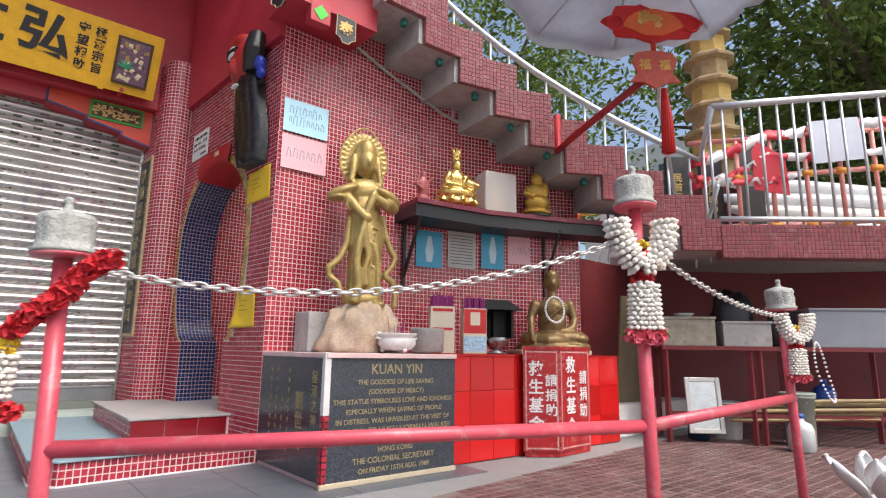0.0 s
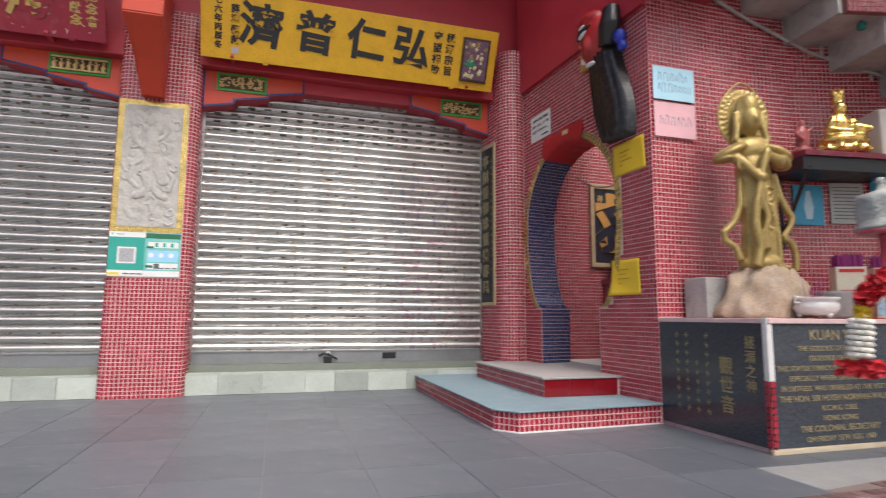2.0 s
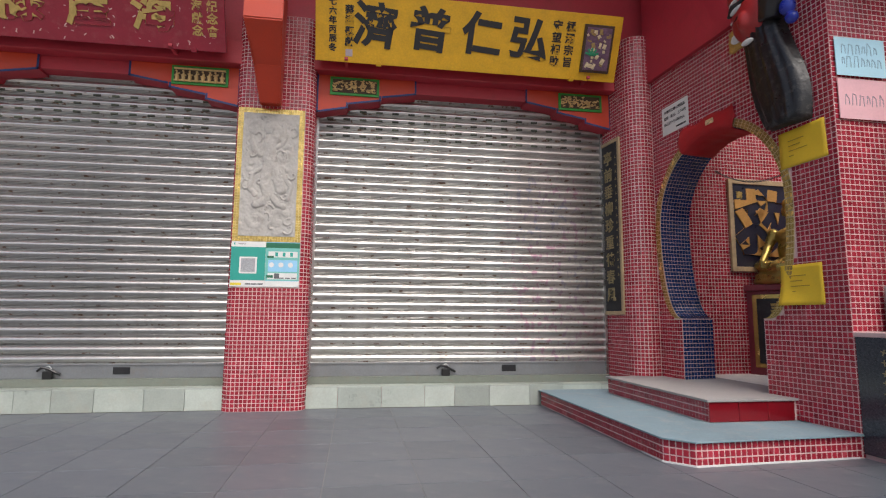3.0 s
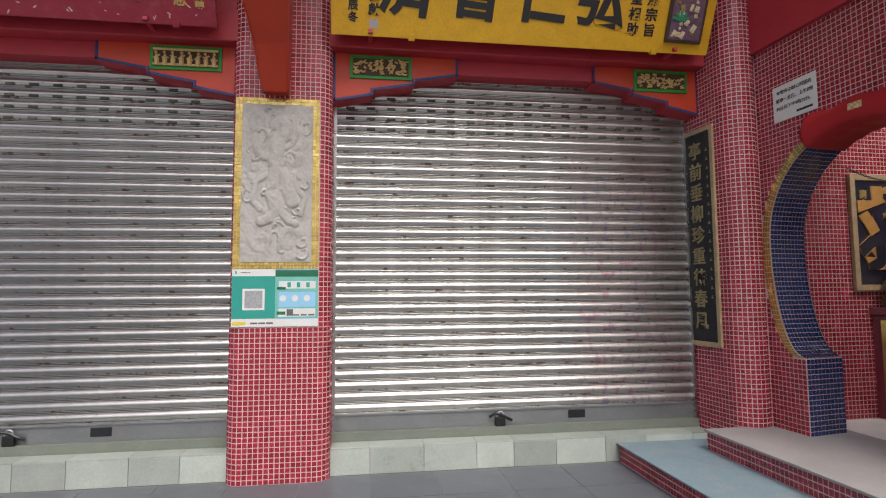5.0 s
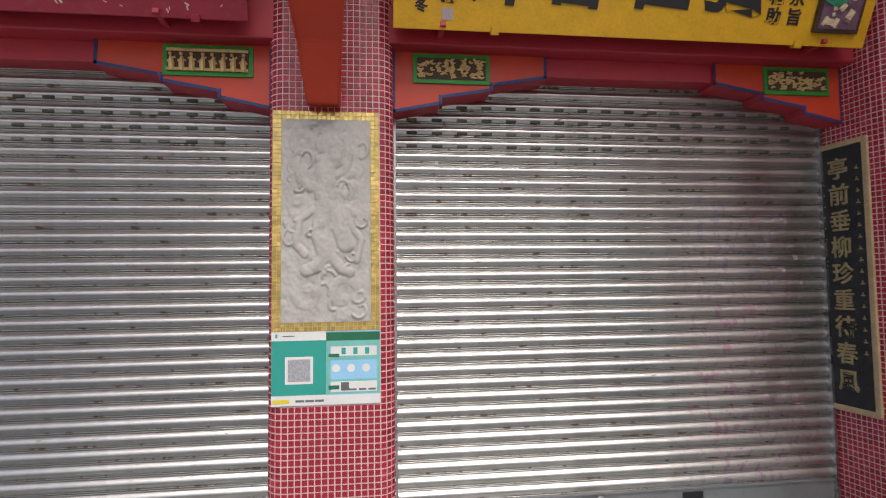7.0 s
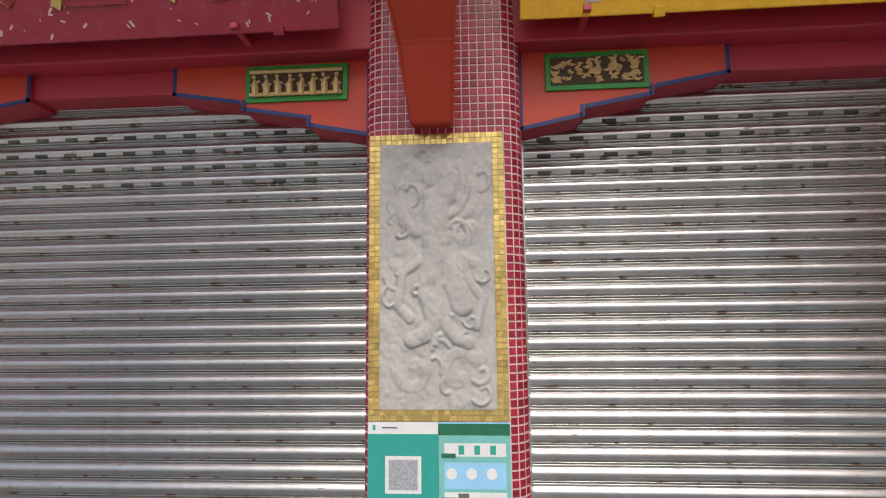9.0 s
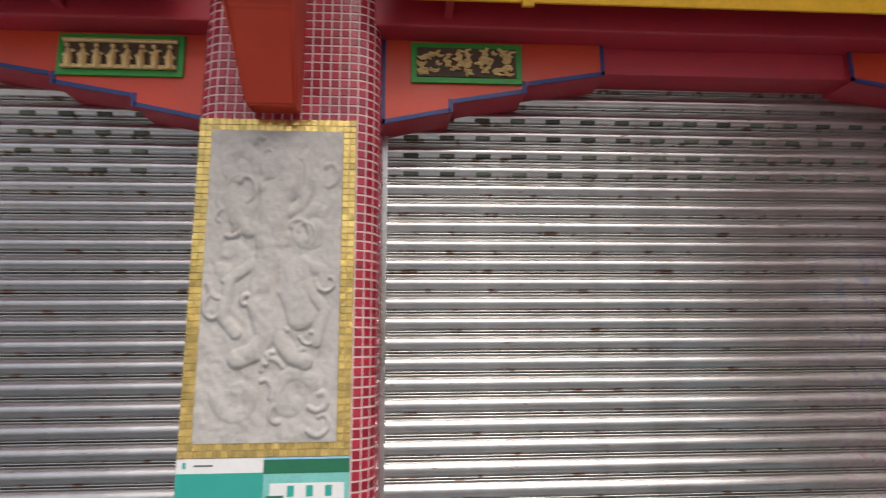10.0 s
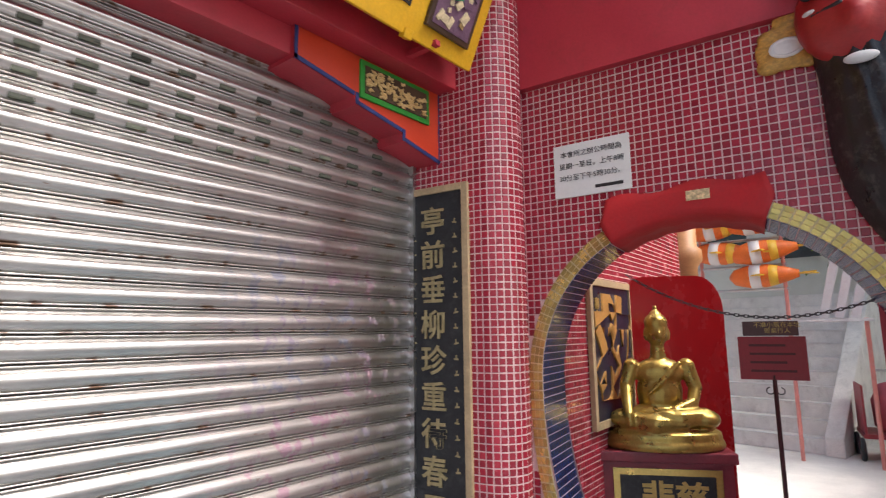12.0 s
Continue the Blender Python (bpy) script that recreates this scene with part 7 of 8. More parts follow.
DIRTY = mat("dirty_cream", (0.34, 0.31, 0.24), 0.8, vary=0.25, scale=7, bump=0.4, stain=(0.14, 0.12, 0.1), amount=0.7)
GREYBIN = mat("grey_plastic", (0.24, 0.26, 0.29), 0.45, vary=0.1, scale=5)
crate(on_table(0.0, 0.08), 0.62, 0.40, 0.34, DIRTY, "grimy cream box on the storage table")
crate(on_table(0.70, 0.08), 0.52, 0.40, 0.29, CONCRETE, "grey cement block box on the storage table")
crate(on_table(1.62, 0.05), 0.80, 0.5, 0.44, GREYBIN, "grey plastic storage bin with a lid", "plastic_bin")
dish = part("white_dish", lathe_bm([(0.05, 0), (0.08, 0.01), (0.12, 0.04), (0.11, 0.042), (0.07, 0.015)], 20), WHITE_CERAMIC, None, "", True)
dish.matrix_world = on_table(0.32, 0.25, 1.42)
tagged(dish, "white dish lying on the grimy box", "dish")


def lump(name, m, r, material, label, category):
    bm = bmesh.new()
    bmesh.ops.create_icosphere(bm, subdivisions=3, radius=1)
    for v in bm.verts:
        n = 1 + 0.25 * noise.noise(v.co * 2.2 + Vector((r[0] * 9, 0, 0))) + 0.1 * noise.noise(v.co * 6)
        v.co = Vector((v.co.x * r[0], v.co.y * r[1], max(v.co.z, -0.6) * r[2])) * n
    low = min(v.co.z for v in bm.verts)
    bmesh.ops.translate(bm, verts=bm.verts, vec=(0, 0, -low))
    ob = part(name, bm, material, None, "", True)
    ob.matrix_world = m
    return tagged(ob, label, category)


lump("black_bag", on_table(0.95, 0.52), (0.26, 0.18, 0.40), BLACK, "knotted black rubbish bag behind the boxes", "bag")
lump("black_bag", on_table(1.45, 0.40), (0.16, 0.16, 0.28), mat("dark_sack", (0.05, 0.045, 0.045), 0.6, vary=0.3), "dark crumpled sack beside the bin", "bag")


def mirror():
    m = pose(6.62, 3.30, 0.10, 82, 0, TANG + 8)
    root = empty("framed_mirror", m)
    w, h = 0.40, 0.62
    for q in ((0, 0, 0.05, h), (w - 0.05, 0, w, h), (0.05, 0, w - 0.05, 0.05), (0.05, h - 0.05, w - 0.05, h)):
        local_box("frame", m, q[0], q[1], 0, q[2], q[3], 0.03, mat("silver_frame", (0.5, 0.49, 0.46), 0.4, metal=0.5), root, 0.006)
    g = local_box("glass", m, 0.045, 0.045, 0.005, w - 0.045, h - 0.045, 0.015, mat("old_mirror", (0.55, 0.55, 0.54), 0.15, metal=0.9, vary=0.15), root)
    return tagged(root, "small silver-framed mirror leaning on the table leg", "mirror")


mirror()
plank = empty("leaning_plank", pose(6.62, 4.28, 0, 6, 0, -10))
box("board", 0, -0.03, 0.0, 0.46, 0.0, 1.72, mat("old_plank", (0.22, 0.17, 0.10), 0.8, vary=0.25, scale=5, bump=0.4), plank, 0.006)
tagged(plank, "old brown wooden board leaning on the red wall", "board")


def bucket(x, y, r, h, material, label):
    root = empty("bucket", pose(x, y, 0))
    part("pail", lathe_bm([(r * 0.82, 0), (r * 0.85, 0.01), (r, h), (r * 1.05, h), (r * 1.05, h - 0.03), (r * 1.0, h - 0.035)], 26), material, root, "", True)
    part("lid", lathe_bm([(r * 1.06, h - 0.005), (r * 1.07, h + 0.02), (r * 0.95, h + 0.03), (r * 0.9, h + 0.022), (0.01, h + 0.02)], 26), material, root, "", True)
    pts = [(r * 1.04 * math.cos(a), r * 1.04 * math.sin(a) * 0.3 - r * 0.9, h - 0.06 - 0.10 * math.sin(a)) for a in [math.pi * k / 12 for k in range(13)]]
    part("handle", tube_bm(pts, 0.005, 6), GALV, root)
    return tagged(root, label, "bucket", "buckets")


bucket(7.35, 3.2, 0.18, 0.40, WHITE_CERAMIC, "white lidded plastic bucket under the table")
bucket(7.45, 2.45, 0.17, 0.55, mat("grey_green_pail", (0.3, 0.33, 0.28), 0.6), "grey-green lidded drum under the table")


def jug(m, material, label):
    root = empty("plastic_jug", m)
    part("bottle", lathe_bm([(0.10, 0), (0.125, 0.02), (0.125, 0.22), (0.10, 0.28), (0.04, 0.31), (0.035, 0.34)], 22), material, root, "", True)
    part("cap", lathe_bm([(0.04, 0.34), (0.04, 0.375), (0.03, 0.38)], 16), mat("blue_cap", (0.03, 0.1, 0.4), 0.4), root, "blue screw cap", True)
    return tagged(root, label, "jug", "plastic jugs")


jug(pose(7.02, 2.30, 0), mat("milky_plastic", (0.5, 0.52, 0.52), 0.35, vary=0.1), "milky plastic water jug on the floor")
jug(pose(8.0, 2.35, 0.34), mat("blue_plastic", (0.02, 0.08, 0.35), 0.35), "blue plastic jug in the store")
jug(pose(6.95, 3.35, 0.0), mat("dark_bottle", (0.02, 0.04, 0.08), 0.2), "dark blue bottle on the floor")
for i in range(5):
    a = Vector((6.9, 2.95, 0.26 + 0.05 * i)) + TO.to_3d() * 0.05 * (i % 2)
    pole = part("bamboo_pole", tube_bm([a + TD.to_3d() * (0.3 * k + 0.05 * i) + Vector((0, 0, 0.012 * k)) for k in range(6)], [0.020 + 0.004 * (k % 2) for k in range(6)], 8), mat("bamboo", (0.34, 0.25, 0.12), 0.5, vary=0.2) if i == 0 else bpy.data.materials["bamboo"], None, "", True)
    tagged(pole, "tan bamboo pole stored under the table", "pole", "bamboo poles")


def lotus():
    """White stone petals near the floor."""
    root = empty("stone_lotus", pose(4.62, 1.02, 0.14))
    for ring, (n, r, tilt, L) in enumerate(((7, 0.10, 25, 0.22), (7, 0.16, 55, 0.26))):
        for i in range(n):
            bm = bmesh.new()
            m = pose(0, 0, 0.02, 0, 0, 360 * i / n + 25 * ring) @ pose(0, -r, 0, tilt, 0, 0)
            grid = []
            for j in range(7):
                v = j / 6
                w = 0.085 * math.sin(math.pi * min(1, 0.12 + v * 0.88)) ** 0.8
                grid.append([bm.verts.new(m @ Vector((u * w, -0.03 * (1 - u * u) + 0.05 * v * v, L * v))) for u in (-1, -0.5, 0, 0.5, 1)])
            for p, q in zip(grid, grid[1:]):
                for k in range(4):
                    bm.faces.new((p[k], p[k + 1], q[k + 1], q[k]))
            ob = part("petal", bm, WHITE_PAINT, root, "", True)
            ob.modifiers.new("thick", "SOLIDIFY").thickness = 0.02
    tagged(root, "white-painted stone lotus with pointed petals", "lotus ornament")
    ped = part("lotus_pedestal", lathe_bm([(0.16, 0), (0.17, 0.05), (0.12, 0.1), (0.11, 0.34), (0.15, 0.40), (0.14, 0.43)], 24), WHITE_PAINT, None, "", True)
    ped.location, ped.scale = (4.62, 1.02, 0), (1, 1, 0.33)
    tagged(ped, "white stone pedestal under the lotus", "pedestal")


lotus()

# ---------- on the stair ----------
TEAL_GLASS = mat("teal_glass", (0.02, 0.16, 0.13), 0.15, vary=0.2, bump=0)
# bell-shaped glass insulators hung under the treads; they give no light
for i in range(1, 8):
    a, b, c, d = Vector(NEAR[i]), Vector(NEAR[i + 1]), Vector(FAR[i + 1]), Vector(FAR[i])
    p = (a * 0.35 + b * 0.65) * 0.82 + (d * 0.35 + c * 0.65) * 0.18
    root = empty("glass_lamp", pose(p.x, p.y, under_z(i) - 0.085))
    part("shade", lathe_bm([(0.035, 0.0), (0.042, 0.012), (0.040, 0.05), (0.026, 0.07), (0.012, 0.085)], 16), TEAL_GLASS, root, "", True)
    tagged(root, "small teal glass insulator under a stair tread", "lamp", "stair lamps")


def railing(name, line, tops, bottoms, gap, label):
    """Steel rails along a line with upright bars."""
    root = struct(empty(name), label, "railing")
    P = [Vector(p) for p in line]
    part("top_rail", tube_bm([(p.x, p.y, z) for p, z in zip(P, tops)], 0.042, 12), GALV, root, "", True)
    if bottoms:
        part("bottom_rail", tube_bm([(p.x, p.y, z[1]) for p, z in zip(P, bottoms)], 0.03, 10), GALV, root, "", True)
    for i in range(len(P) - 1):
        L = (P[i + 1] - P[i]).length
        n = max(1, round(L / gap))
        for k in range(n):
            f = (k + 0.5) / n
            p = P[i].lerp(P[i + 1], f)
            z0 = bottoms[i][0] + f * (bottoms[i + 1][0] - bottoms[i][0])
            z1 = tops[i] + f * (tops[i + 1] - tops[i])
            part("upright", tube_bm([(p.x, p.y, z0), (p.x, p.y, z1)], 0.017, 8), GALV, root, "", True)


land_line = [(6.62, 2.78), (7.1, 2.34), (7.65, 1.86), (8.45, 1.15), (9.2, 0.4)]
railing("railing_1", land_line, [3.86, 3.92, 3.98, 4.06, 4.12], [(2.38, 2.5)] * 5, 0.20, "galvanised steel railing along the landing")
far_line = FAR[3:11] + [(6.62, 2.78)]
tt = [under_z(3 + i) + 1.55 for i in range(8)]
railing("railing_2", far_line, tt + [3.86], [(under_z(3 + i) + 0.11, under_z(3 + i) + 0.6) for i in range(8)] + [(2.4, 2.9)], 0.22, "galvanised steel stair railing with upright bars")

# ---------- on the landing ----------
PINK_PIPE = mat("pink_pipe", (0.68, 0.26, 0.22), 0.45, vary=0.1, stain=(0.6, 0.45, 0.4), amount=0.4)
ORANGE = mat("orange_joint", (0.75, 0.30, 0.03), 0.5, vary=0.1)


def barrier():
    root = empty("pipe_barrier", pose(7.4, 3.0, LZ1))
    inv = root.matrix_world.inverted()
    a, b = Vector((6.95, 3.25)), Vector((8.95, 1.35))
    o = []
    P = lambda f, z: (a.x + f * (b.x - a.x), a.y + f * (b.y - a.y), z)
    for z0, z1 in ((LZ1 + 0.12, LZ1 + 0.28), (LZ1 + 0.75, LZ1 + 0.95), (LZ1 + 1.25, LZ1 + 1.45)):
        o.append(part("pipe", tube_bm([P(0, z0), P(1, z1)], 0.032, 10), PINK_PIPE, None, "", True))
    for k in range(7):
        f = 0.06 + 0.15 * k
        o.append(part("upright", tube_bm([P(f, LZ1), P(f, LZ1 + 1.27 + 0.2 * f)], 0.028, 10), PINK_PIPE, None, "", True))
        for z0, z1 in ((LZ1 + 0.12, LZ1 + 0.28), (LZ1 + 0.75, LZ1 + 0.95)):
            z = z0 + f * (z1 - z0)
            o.append(part("joint", tube_bm([P(f - 0.025, z), P(f + 0.025, z)], 0.045, 10), ORANGE, None, "orange pipe joint", True))
    for t in o:
        t.parent = root
        t.matrix_parent_inverse = inv
    tagged(root, "pink plastic pipe barrier with orange joints", "barrier")


barrier()
TAPE = bpy.data.materials.new("red_white_tape")
TAPE.use_nodes = True
nt = TAPE.node_tree
wv = node(nt, "ShaderNodeTexWave", Scale=0.9, Distortion=0.6)
rp = nt.nodes.new("ShaderNodeValToRGB")
rp.color_ramp.interpolation = "CONSTANT"
rp.color_ramp.elements[0].color = (0.62, 0.03, 0.05, 1)
rp.color_ramp.elements[1].position = 0.5
rp.color_ramp.elements[1].color = (0.75, 0.72, 0.72, 1)
tco = nt.nodes.new("ShaderNodeTexCoord")
nt.links.new(tco.outputs["Object"], wv.inputs["Vector"])
nt.links.new(wv.outputs["Fac"], rp.inputs["Fac"])
nt.links.new(rp.outputs["Color"], nt.nodes["Principled BSDF"].inputs["Base Color"])


def tape(pts, w, seed):
    rnd = random.Random(seed)
    V, F = [], []
    n = 40
    P = [Vector(p) for p in pts]
    for i in range(n + 1):
        f = i / n * (len(P) - 1)
        k = min(int(f), len(P) - 2)
        p = P[k].lerp(P[k + 1], f - k)
        sag = -0.05 * math.sin(math.pi * (f - k)) + rnd.uniform(-0.012, 0.012)
        t = rnd.uniform(-0.03, 0.03)
        V += [(p.x + t, p.y + t, p.z + sag - w / 2), (p.x - t, p.y - t, p.z + sag + w / 2)]
    F = [(2 * i, 2 * i + 2, 2 * i + 3, 2 * i + 1) for i in range(n)]
    ob = mesh_ob("barrier_tape", V, F, TAPE, None, "", True)
    ob.modifiers.new("thick", "SOLIDIFY").thickness = 0.003
    tagged(ob, "sagging red and white barrier tape on the pipes", "tape", "barrier tapes")


tape([(6.93, 3.22, 3.35), (7.6, 2.58, 3.72), (8.3, 1.92, 3.86), (8.95, 1.30, 3.98)], 0.14, 1)
tape([(6.93, 3.22, 3.05), (7.6, 2.58, 3.42), (8.95, 1.30, 3.55)], 0.10, 2)
tape([(6.9, 3.24, 3.2), (7.3, 2.85, 3.1), (7.9, 2.28, 3.22)], 0.09, 3)
banner = prism("red_banner", [(0, 0), (0.42, -0.08), (0.40, 0.42), (0.08, 0.62), (0.0, 0.5)], 1, 0, 0.006, mat("red_fabric", (0.55, 0.03, 0.05), 0.7, vary=0.15), None)
banner.matrix_world = pose(7.45, 2.70, 3.0, 0, 0, -43)
tagged(banner, "red cloth banner hung on the barrier", "banner")
sheet = box("white_sheet", 0, 0, 0, 0.62, 0.006, 0.55, mat("pale_blue_board", (0.62, 0.66, 0.75), 0.5, vary=0.05), None, 0.001)
sheet.matrix_world = pose(7.98, 2.17, 3.32, 0, -6, -43)
tagged(sheet, "blank pale sheet tied to the barrier", "sheet")


def inscribed_slab(x, y, w, h, body):
    m = pose(x, y, LZ1, 90, 0, -40)
    root = empty("inscribed_slab", m)
    local_box("slab", m, 0, 0, -0.08, w, h, 0, BOARD_BLACK, root, 0.006)
    text("\n".join(body), 0.13, m @ pose(w * 0.5, h * 0.55, 0.002), GILT, root, "character", 0.002, 0.003, line=1.05)
    tagged(root, "dark inscribed slab with pale characters", "slab", "inscribed slabs")


inscribed_slab(7.3, 3.75, 0.30, 1.30, "民首三月明")
inscribed_slab(7.65, 3.45, 0.30, 1.35, "明月明中")
inscribed_slab(7.02, 3.98, 0.26, 1.10, "三千林中")
mesh_panel = box("mesh_panel", 0, 0, 0, 0.34, 0.03, 1.55, mat("dark_mesh", (0.05, 0.05, 0.05), 0.6, vary=0.5, scale=60), None, 0.004)
mesh_panel.matrix_world = pose(7.85, 3.05, LZ1, 0, 0, -42)
tagged(mesh_panel, "dark wire mesh panel behind the barrier", "mesh panel")


def canoe(m, L, material, label):
    bm = bmesh.new()
    n, k = 16, 10
    rows = []
    for i in range(n + 1):
        u = i / n * 2 - 1
        w = 0.22 * (1 - abs(u) ** 2.4) + 0.01
        rows.append([bm.verts.new((u * L / 2, w * math.cos(a), 0.14 + 0.14 * math.sin(a) * (0.4 + 0.6 * (1 - abs(u) ** 3)) + 0.06 * abs(u) ** 3)) for a in [2 * math.pi * q / k for q in range(k)]])
    for a, b in zip(rows, rows[1:]):
        for q in range(k):
            bm.faces.new((a[q], a[(q + 1) % k], b[(q + 1) % k], b[q]))
    bm.faces.new(rows[0][::-1])
    bm.faces.new(rows[-1])
    ob = part("rescue_board", bm, material, None, "", True)
    ob.matrix_world = m
    tagged(ob, label, "rescue board", "rescue boards")


for i, (c, lab) in enumerate((((0.72, 0.72, 0.7), "white rescue board stacked on the landing"), ((0.62, 0.66, 0.7), "pale grey rescue board stacked on the landing"), ((0.72, 0.7, 0.66), "cream rescue board stacked on the landing"), ((0.66, 0.68, 0.7), "grey-white rescue board stacked on the landing"), ((0.7, 0.72, 0.72), "white rescue board on top of the stack"))):
    canoe(pose(9.4 + 0.12 * i, 2.35 + 0.1 * i, LZ1 + 0.24 * i, 0, 2 * i - 3, -48 + 5 * (i % 3)), 2.9, mat("board_paint", c, 0.35, vary=0.1, stain=(0.4, 0.38, 0.35), amount=0.4), lab)


def pagoda():
    root = empty("stone_pagoda", pose(9.55, 4.05, LZ1))
    ST = mat("ochre_stone", (0.36, 0.26, 0.13), 0.85, vary=0.3, scale=7, bump=0.5, stain=(0.16, 0.11, 0.07), amount=0.7)
    YB = mat("yellow_stone", (0.50, 0.34, 0.10), 0.8, vary=0.2, scale=8, bump=0.3)
    part("base", lathe_bm([(0.62, 0), (0.62, 1.4), (0.55, 1.45)], 8), DARK_RED, root)
    z = 1.45
    for k in range(9):
        r = 0.46 - 0.024 * k
        part("storey", lathe_bm([(r * 0.86, z), (r * 0.84, z + 0.34)], 8), YB if k % 2 else ST, root)
        part("eave", lathe_bm([(r * 0.86, z + 0.30), (r * 1.16, z + 0.33), (r * 1.18, z + 0.37), (r * 0.9, z + 0.46), (r * 0.8, z + 0.47)], 8), ST, root)
        z += 0.46
    part("spire", lathe_bm([(0.2, z), (0.1, z + 0.15), (0.12, z + 0.25), (0.02, z + 0.6)], 12), ST, root)
    tagged(root, "weathered ochre stone pagoda behind the railing", "pagoda")


pagoda()


def umbrella():
    root = empty("canvas_umbrella", pose(4.0, 2.10, 3.66))
    CAN = mat("grey_blue_canvas", (0.58, 0.62, 0.68), 0.7, vary=0.1, scale=4, bump=0.15, stain=(0.42, 0.45, 0.5), amount=0.4, through=0.5)
    bm = bmesh.new()
    n, k = 48, 8
    rows = []
    for j in range(k + 1):
        f = j / k
        row = []
        for i in range(n):
            a = 2 * math.pi * i / n
            pull = 1 - 0.05 * (1 - math.cos(8 * a)) * f
            sag = 0.03 * (math.cos(8 * a) - 1) * f * (1 - f) * 4
            r = 1.12 * f * pull
            row.append(bm.verts.new((r * math.cos(a), r * math.sin(a), 0.50 * (1 - f ** 1.25) + sag)))
        rows.append(row)
    drop = [bm.verts.new((v.co.x * 1.005, v.co.y * 1.005, v.co.z - 0.09 - 0.025 * math.cos(3.0 * i))) for i, v in enumerate(rows[-1])]
    rows.append(drop)
    for a, b in zip(rows, rows[1:]):
        for i in range(n):
            bm.faces.new((a[i], a[(i + 1) % n], b[(i + 1) % n], b[i]))
    ob = part("canopy", bm, CAN, root, "", True)
    ob.modifiers.new("thick", "SOLIDIFY").thickness = 0.004
    ob.location = (0, 0, 0.28)
    for i in range(8):
        a = 2 * math.pi * i / 8
        part("rib", tube_bm([(0, 0, 0.74), (0.55 * math.cos(a), 0.55 * math.sin(a), 0.55), (1.08 * math.cos(a), 1.08 * math.sin(a), 0.27)], 0.010, 6), GALV, root)
    part("pole", tube_bm([(0, 0, 0.8), (0.9, 0.3, 0.62), (2.0, 1.0, 0.2), (2.6, 1.15, -1.1)], 0.022, 8), GALV, root, "", True)
    tagged(root, "faded grey-blue canvas umbrella over the railing", "umbrella")


umbrella()
HANG_RED = mat("ornament_red", (0.55, 0.015, 0.015), 0.5, vary=0.1, bump=0.1)
HANG_GOLD = mat("ornament_gold", (0.75, 0.42, 0.12), 0.4, metal=0.3, vary=0.2)
HANG_ORANGE = mat("ornament_orange", (0.70, 0.13, 0.03), 0.5, vary=0.1)


def ornament():
    m = pose(4.66, 2.40, 3.93, 90, 0, -38) @ Matrix.Scale(1.2, 4)
    root = empty("hanging_ornament", m)
    inv = root.matrix_world.inverted()

    def flat(name, out, d0, d1, material, label=""):
        ob = prism(name, out, 2, d0, d1, material, None, label)
        ob.matrix_world = m
        ob.parent = root
        ob.matrix_parent_inverse = inv
    fan = [(0.20 * math.cos(a) * 1.25, -0.10 + 0.22 * math.sin(a)) for a in [math.radians(20 + 140 * k / 16) for k in range(17)]] + [(-0.07, -0.10), (0.07, -0.10)]
    big = []
    for k in range(32):
        a = 2 * math.pi * k / 32
        r = 1 + 0.10 * math.cos(8 * a)
        big.append((0.36 * r * math.cos(a), 0.02 + 0.155 * r * math.sin(a)))
    flat("cloud_border", big, -0.015, 0.015, HANG_RED)
    flat("fan", fan, 0.015, 0.026, HANG_ORANGE, "orange fan panel")
    rnd = random.Random(12)
    for i in range(9):
        x, y = rnd.uniform(-0.10, 0.10), rnd.uniform(-0.03, 0.08)
        flat("flower", [(x + 0.028 * math.cos(a) * (1 + 0.3 * math.cos(5 * a)), y + 0.028 * math.sin(a) * (1 + 0.3 * math.cos(5 * a))) for a in [6.283 * k / 15 for k in range(15)]], 0.026, 0.032, HANG_GOLD)
    for s in (-1, 1):
        ring = tube_bm([(s * 0.29 + 0.06 * math.cos(a), 0.0 + 0.06 * math.sin(a), 0.02) for a in [6.283 * k / 16 for k in range(16)]], 0.010, 6, None, True)
        bmesh.ops.transform(ring, matrix=m, verts=ring.verts)
        o = part("curl", ring, HANG_RED, None, "", True)
        o.parent = root
        o.matrix_parent_inverse = inv
    lower = [(-0.14, -0.24), (-0.17, -0.30), (-0.13, -0.40), (-0.19, -0.47), (-0.10, -0.47), (0, -0.52), (0.10, -0.47), (0.19, -0.47), (0.13, -0.40), (0.17, -0.30), (0.14, -0.24), (0.05, -0.22), (-0.05, -0.22)]
    flat("lower_fish", lower, -0.012, 0.012, mat("ornament_rose", (0.55, 0.10, 0.07), 0.5, vary=0.2, scale=20))
    for s in (-1, 1):
        o = text("福", 0.09, m @ pose(0.075 * s, -0.34, 0.013, 0, 0, 0), HANG_GOLD, root, "character", 0.002, 0.003)
    for pts, r in (([(0, -0.13, 0), (0, -0.22, 0)], 0.02), ([(0, 0.17, 0), (0, 0.40, 0)], 0.015)):
        bm = tube_bm(pts, r, 8)
        bmesh.ops.transform(bm, matrix=m, verts=bm.verts)
        o = part("cord", bm, HANG_RED, None, "", True)
        o.parent = root
        o.matrix_parent_inverse = inv
    for i in range(14):
        a = 2 * math.pi * i / 14
        bm = tube_bm([(0.06 + 0.01 * math.cos(a), -0.52, 0.01 * math.sin(a)), (0.07 + 0.03 * math.cos(a), -0.75, 0.03 * math.sin(a)), (0.07 + 0.038 * math.cos(a), -1.02, 0.038 * math.sin(a))], 0.011, 5)
        bmesh.ops.transform(bm, matrix=m, verts=bm.verts)
        o = part("tassel_strand", bm, HANG_RED, None, "", True)
        o.parent = root
        o.matrix_parent_inverse = inv
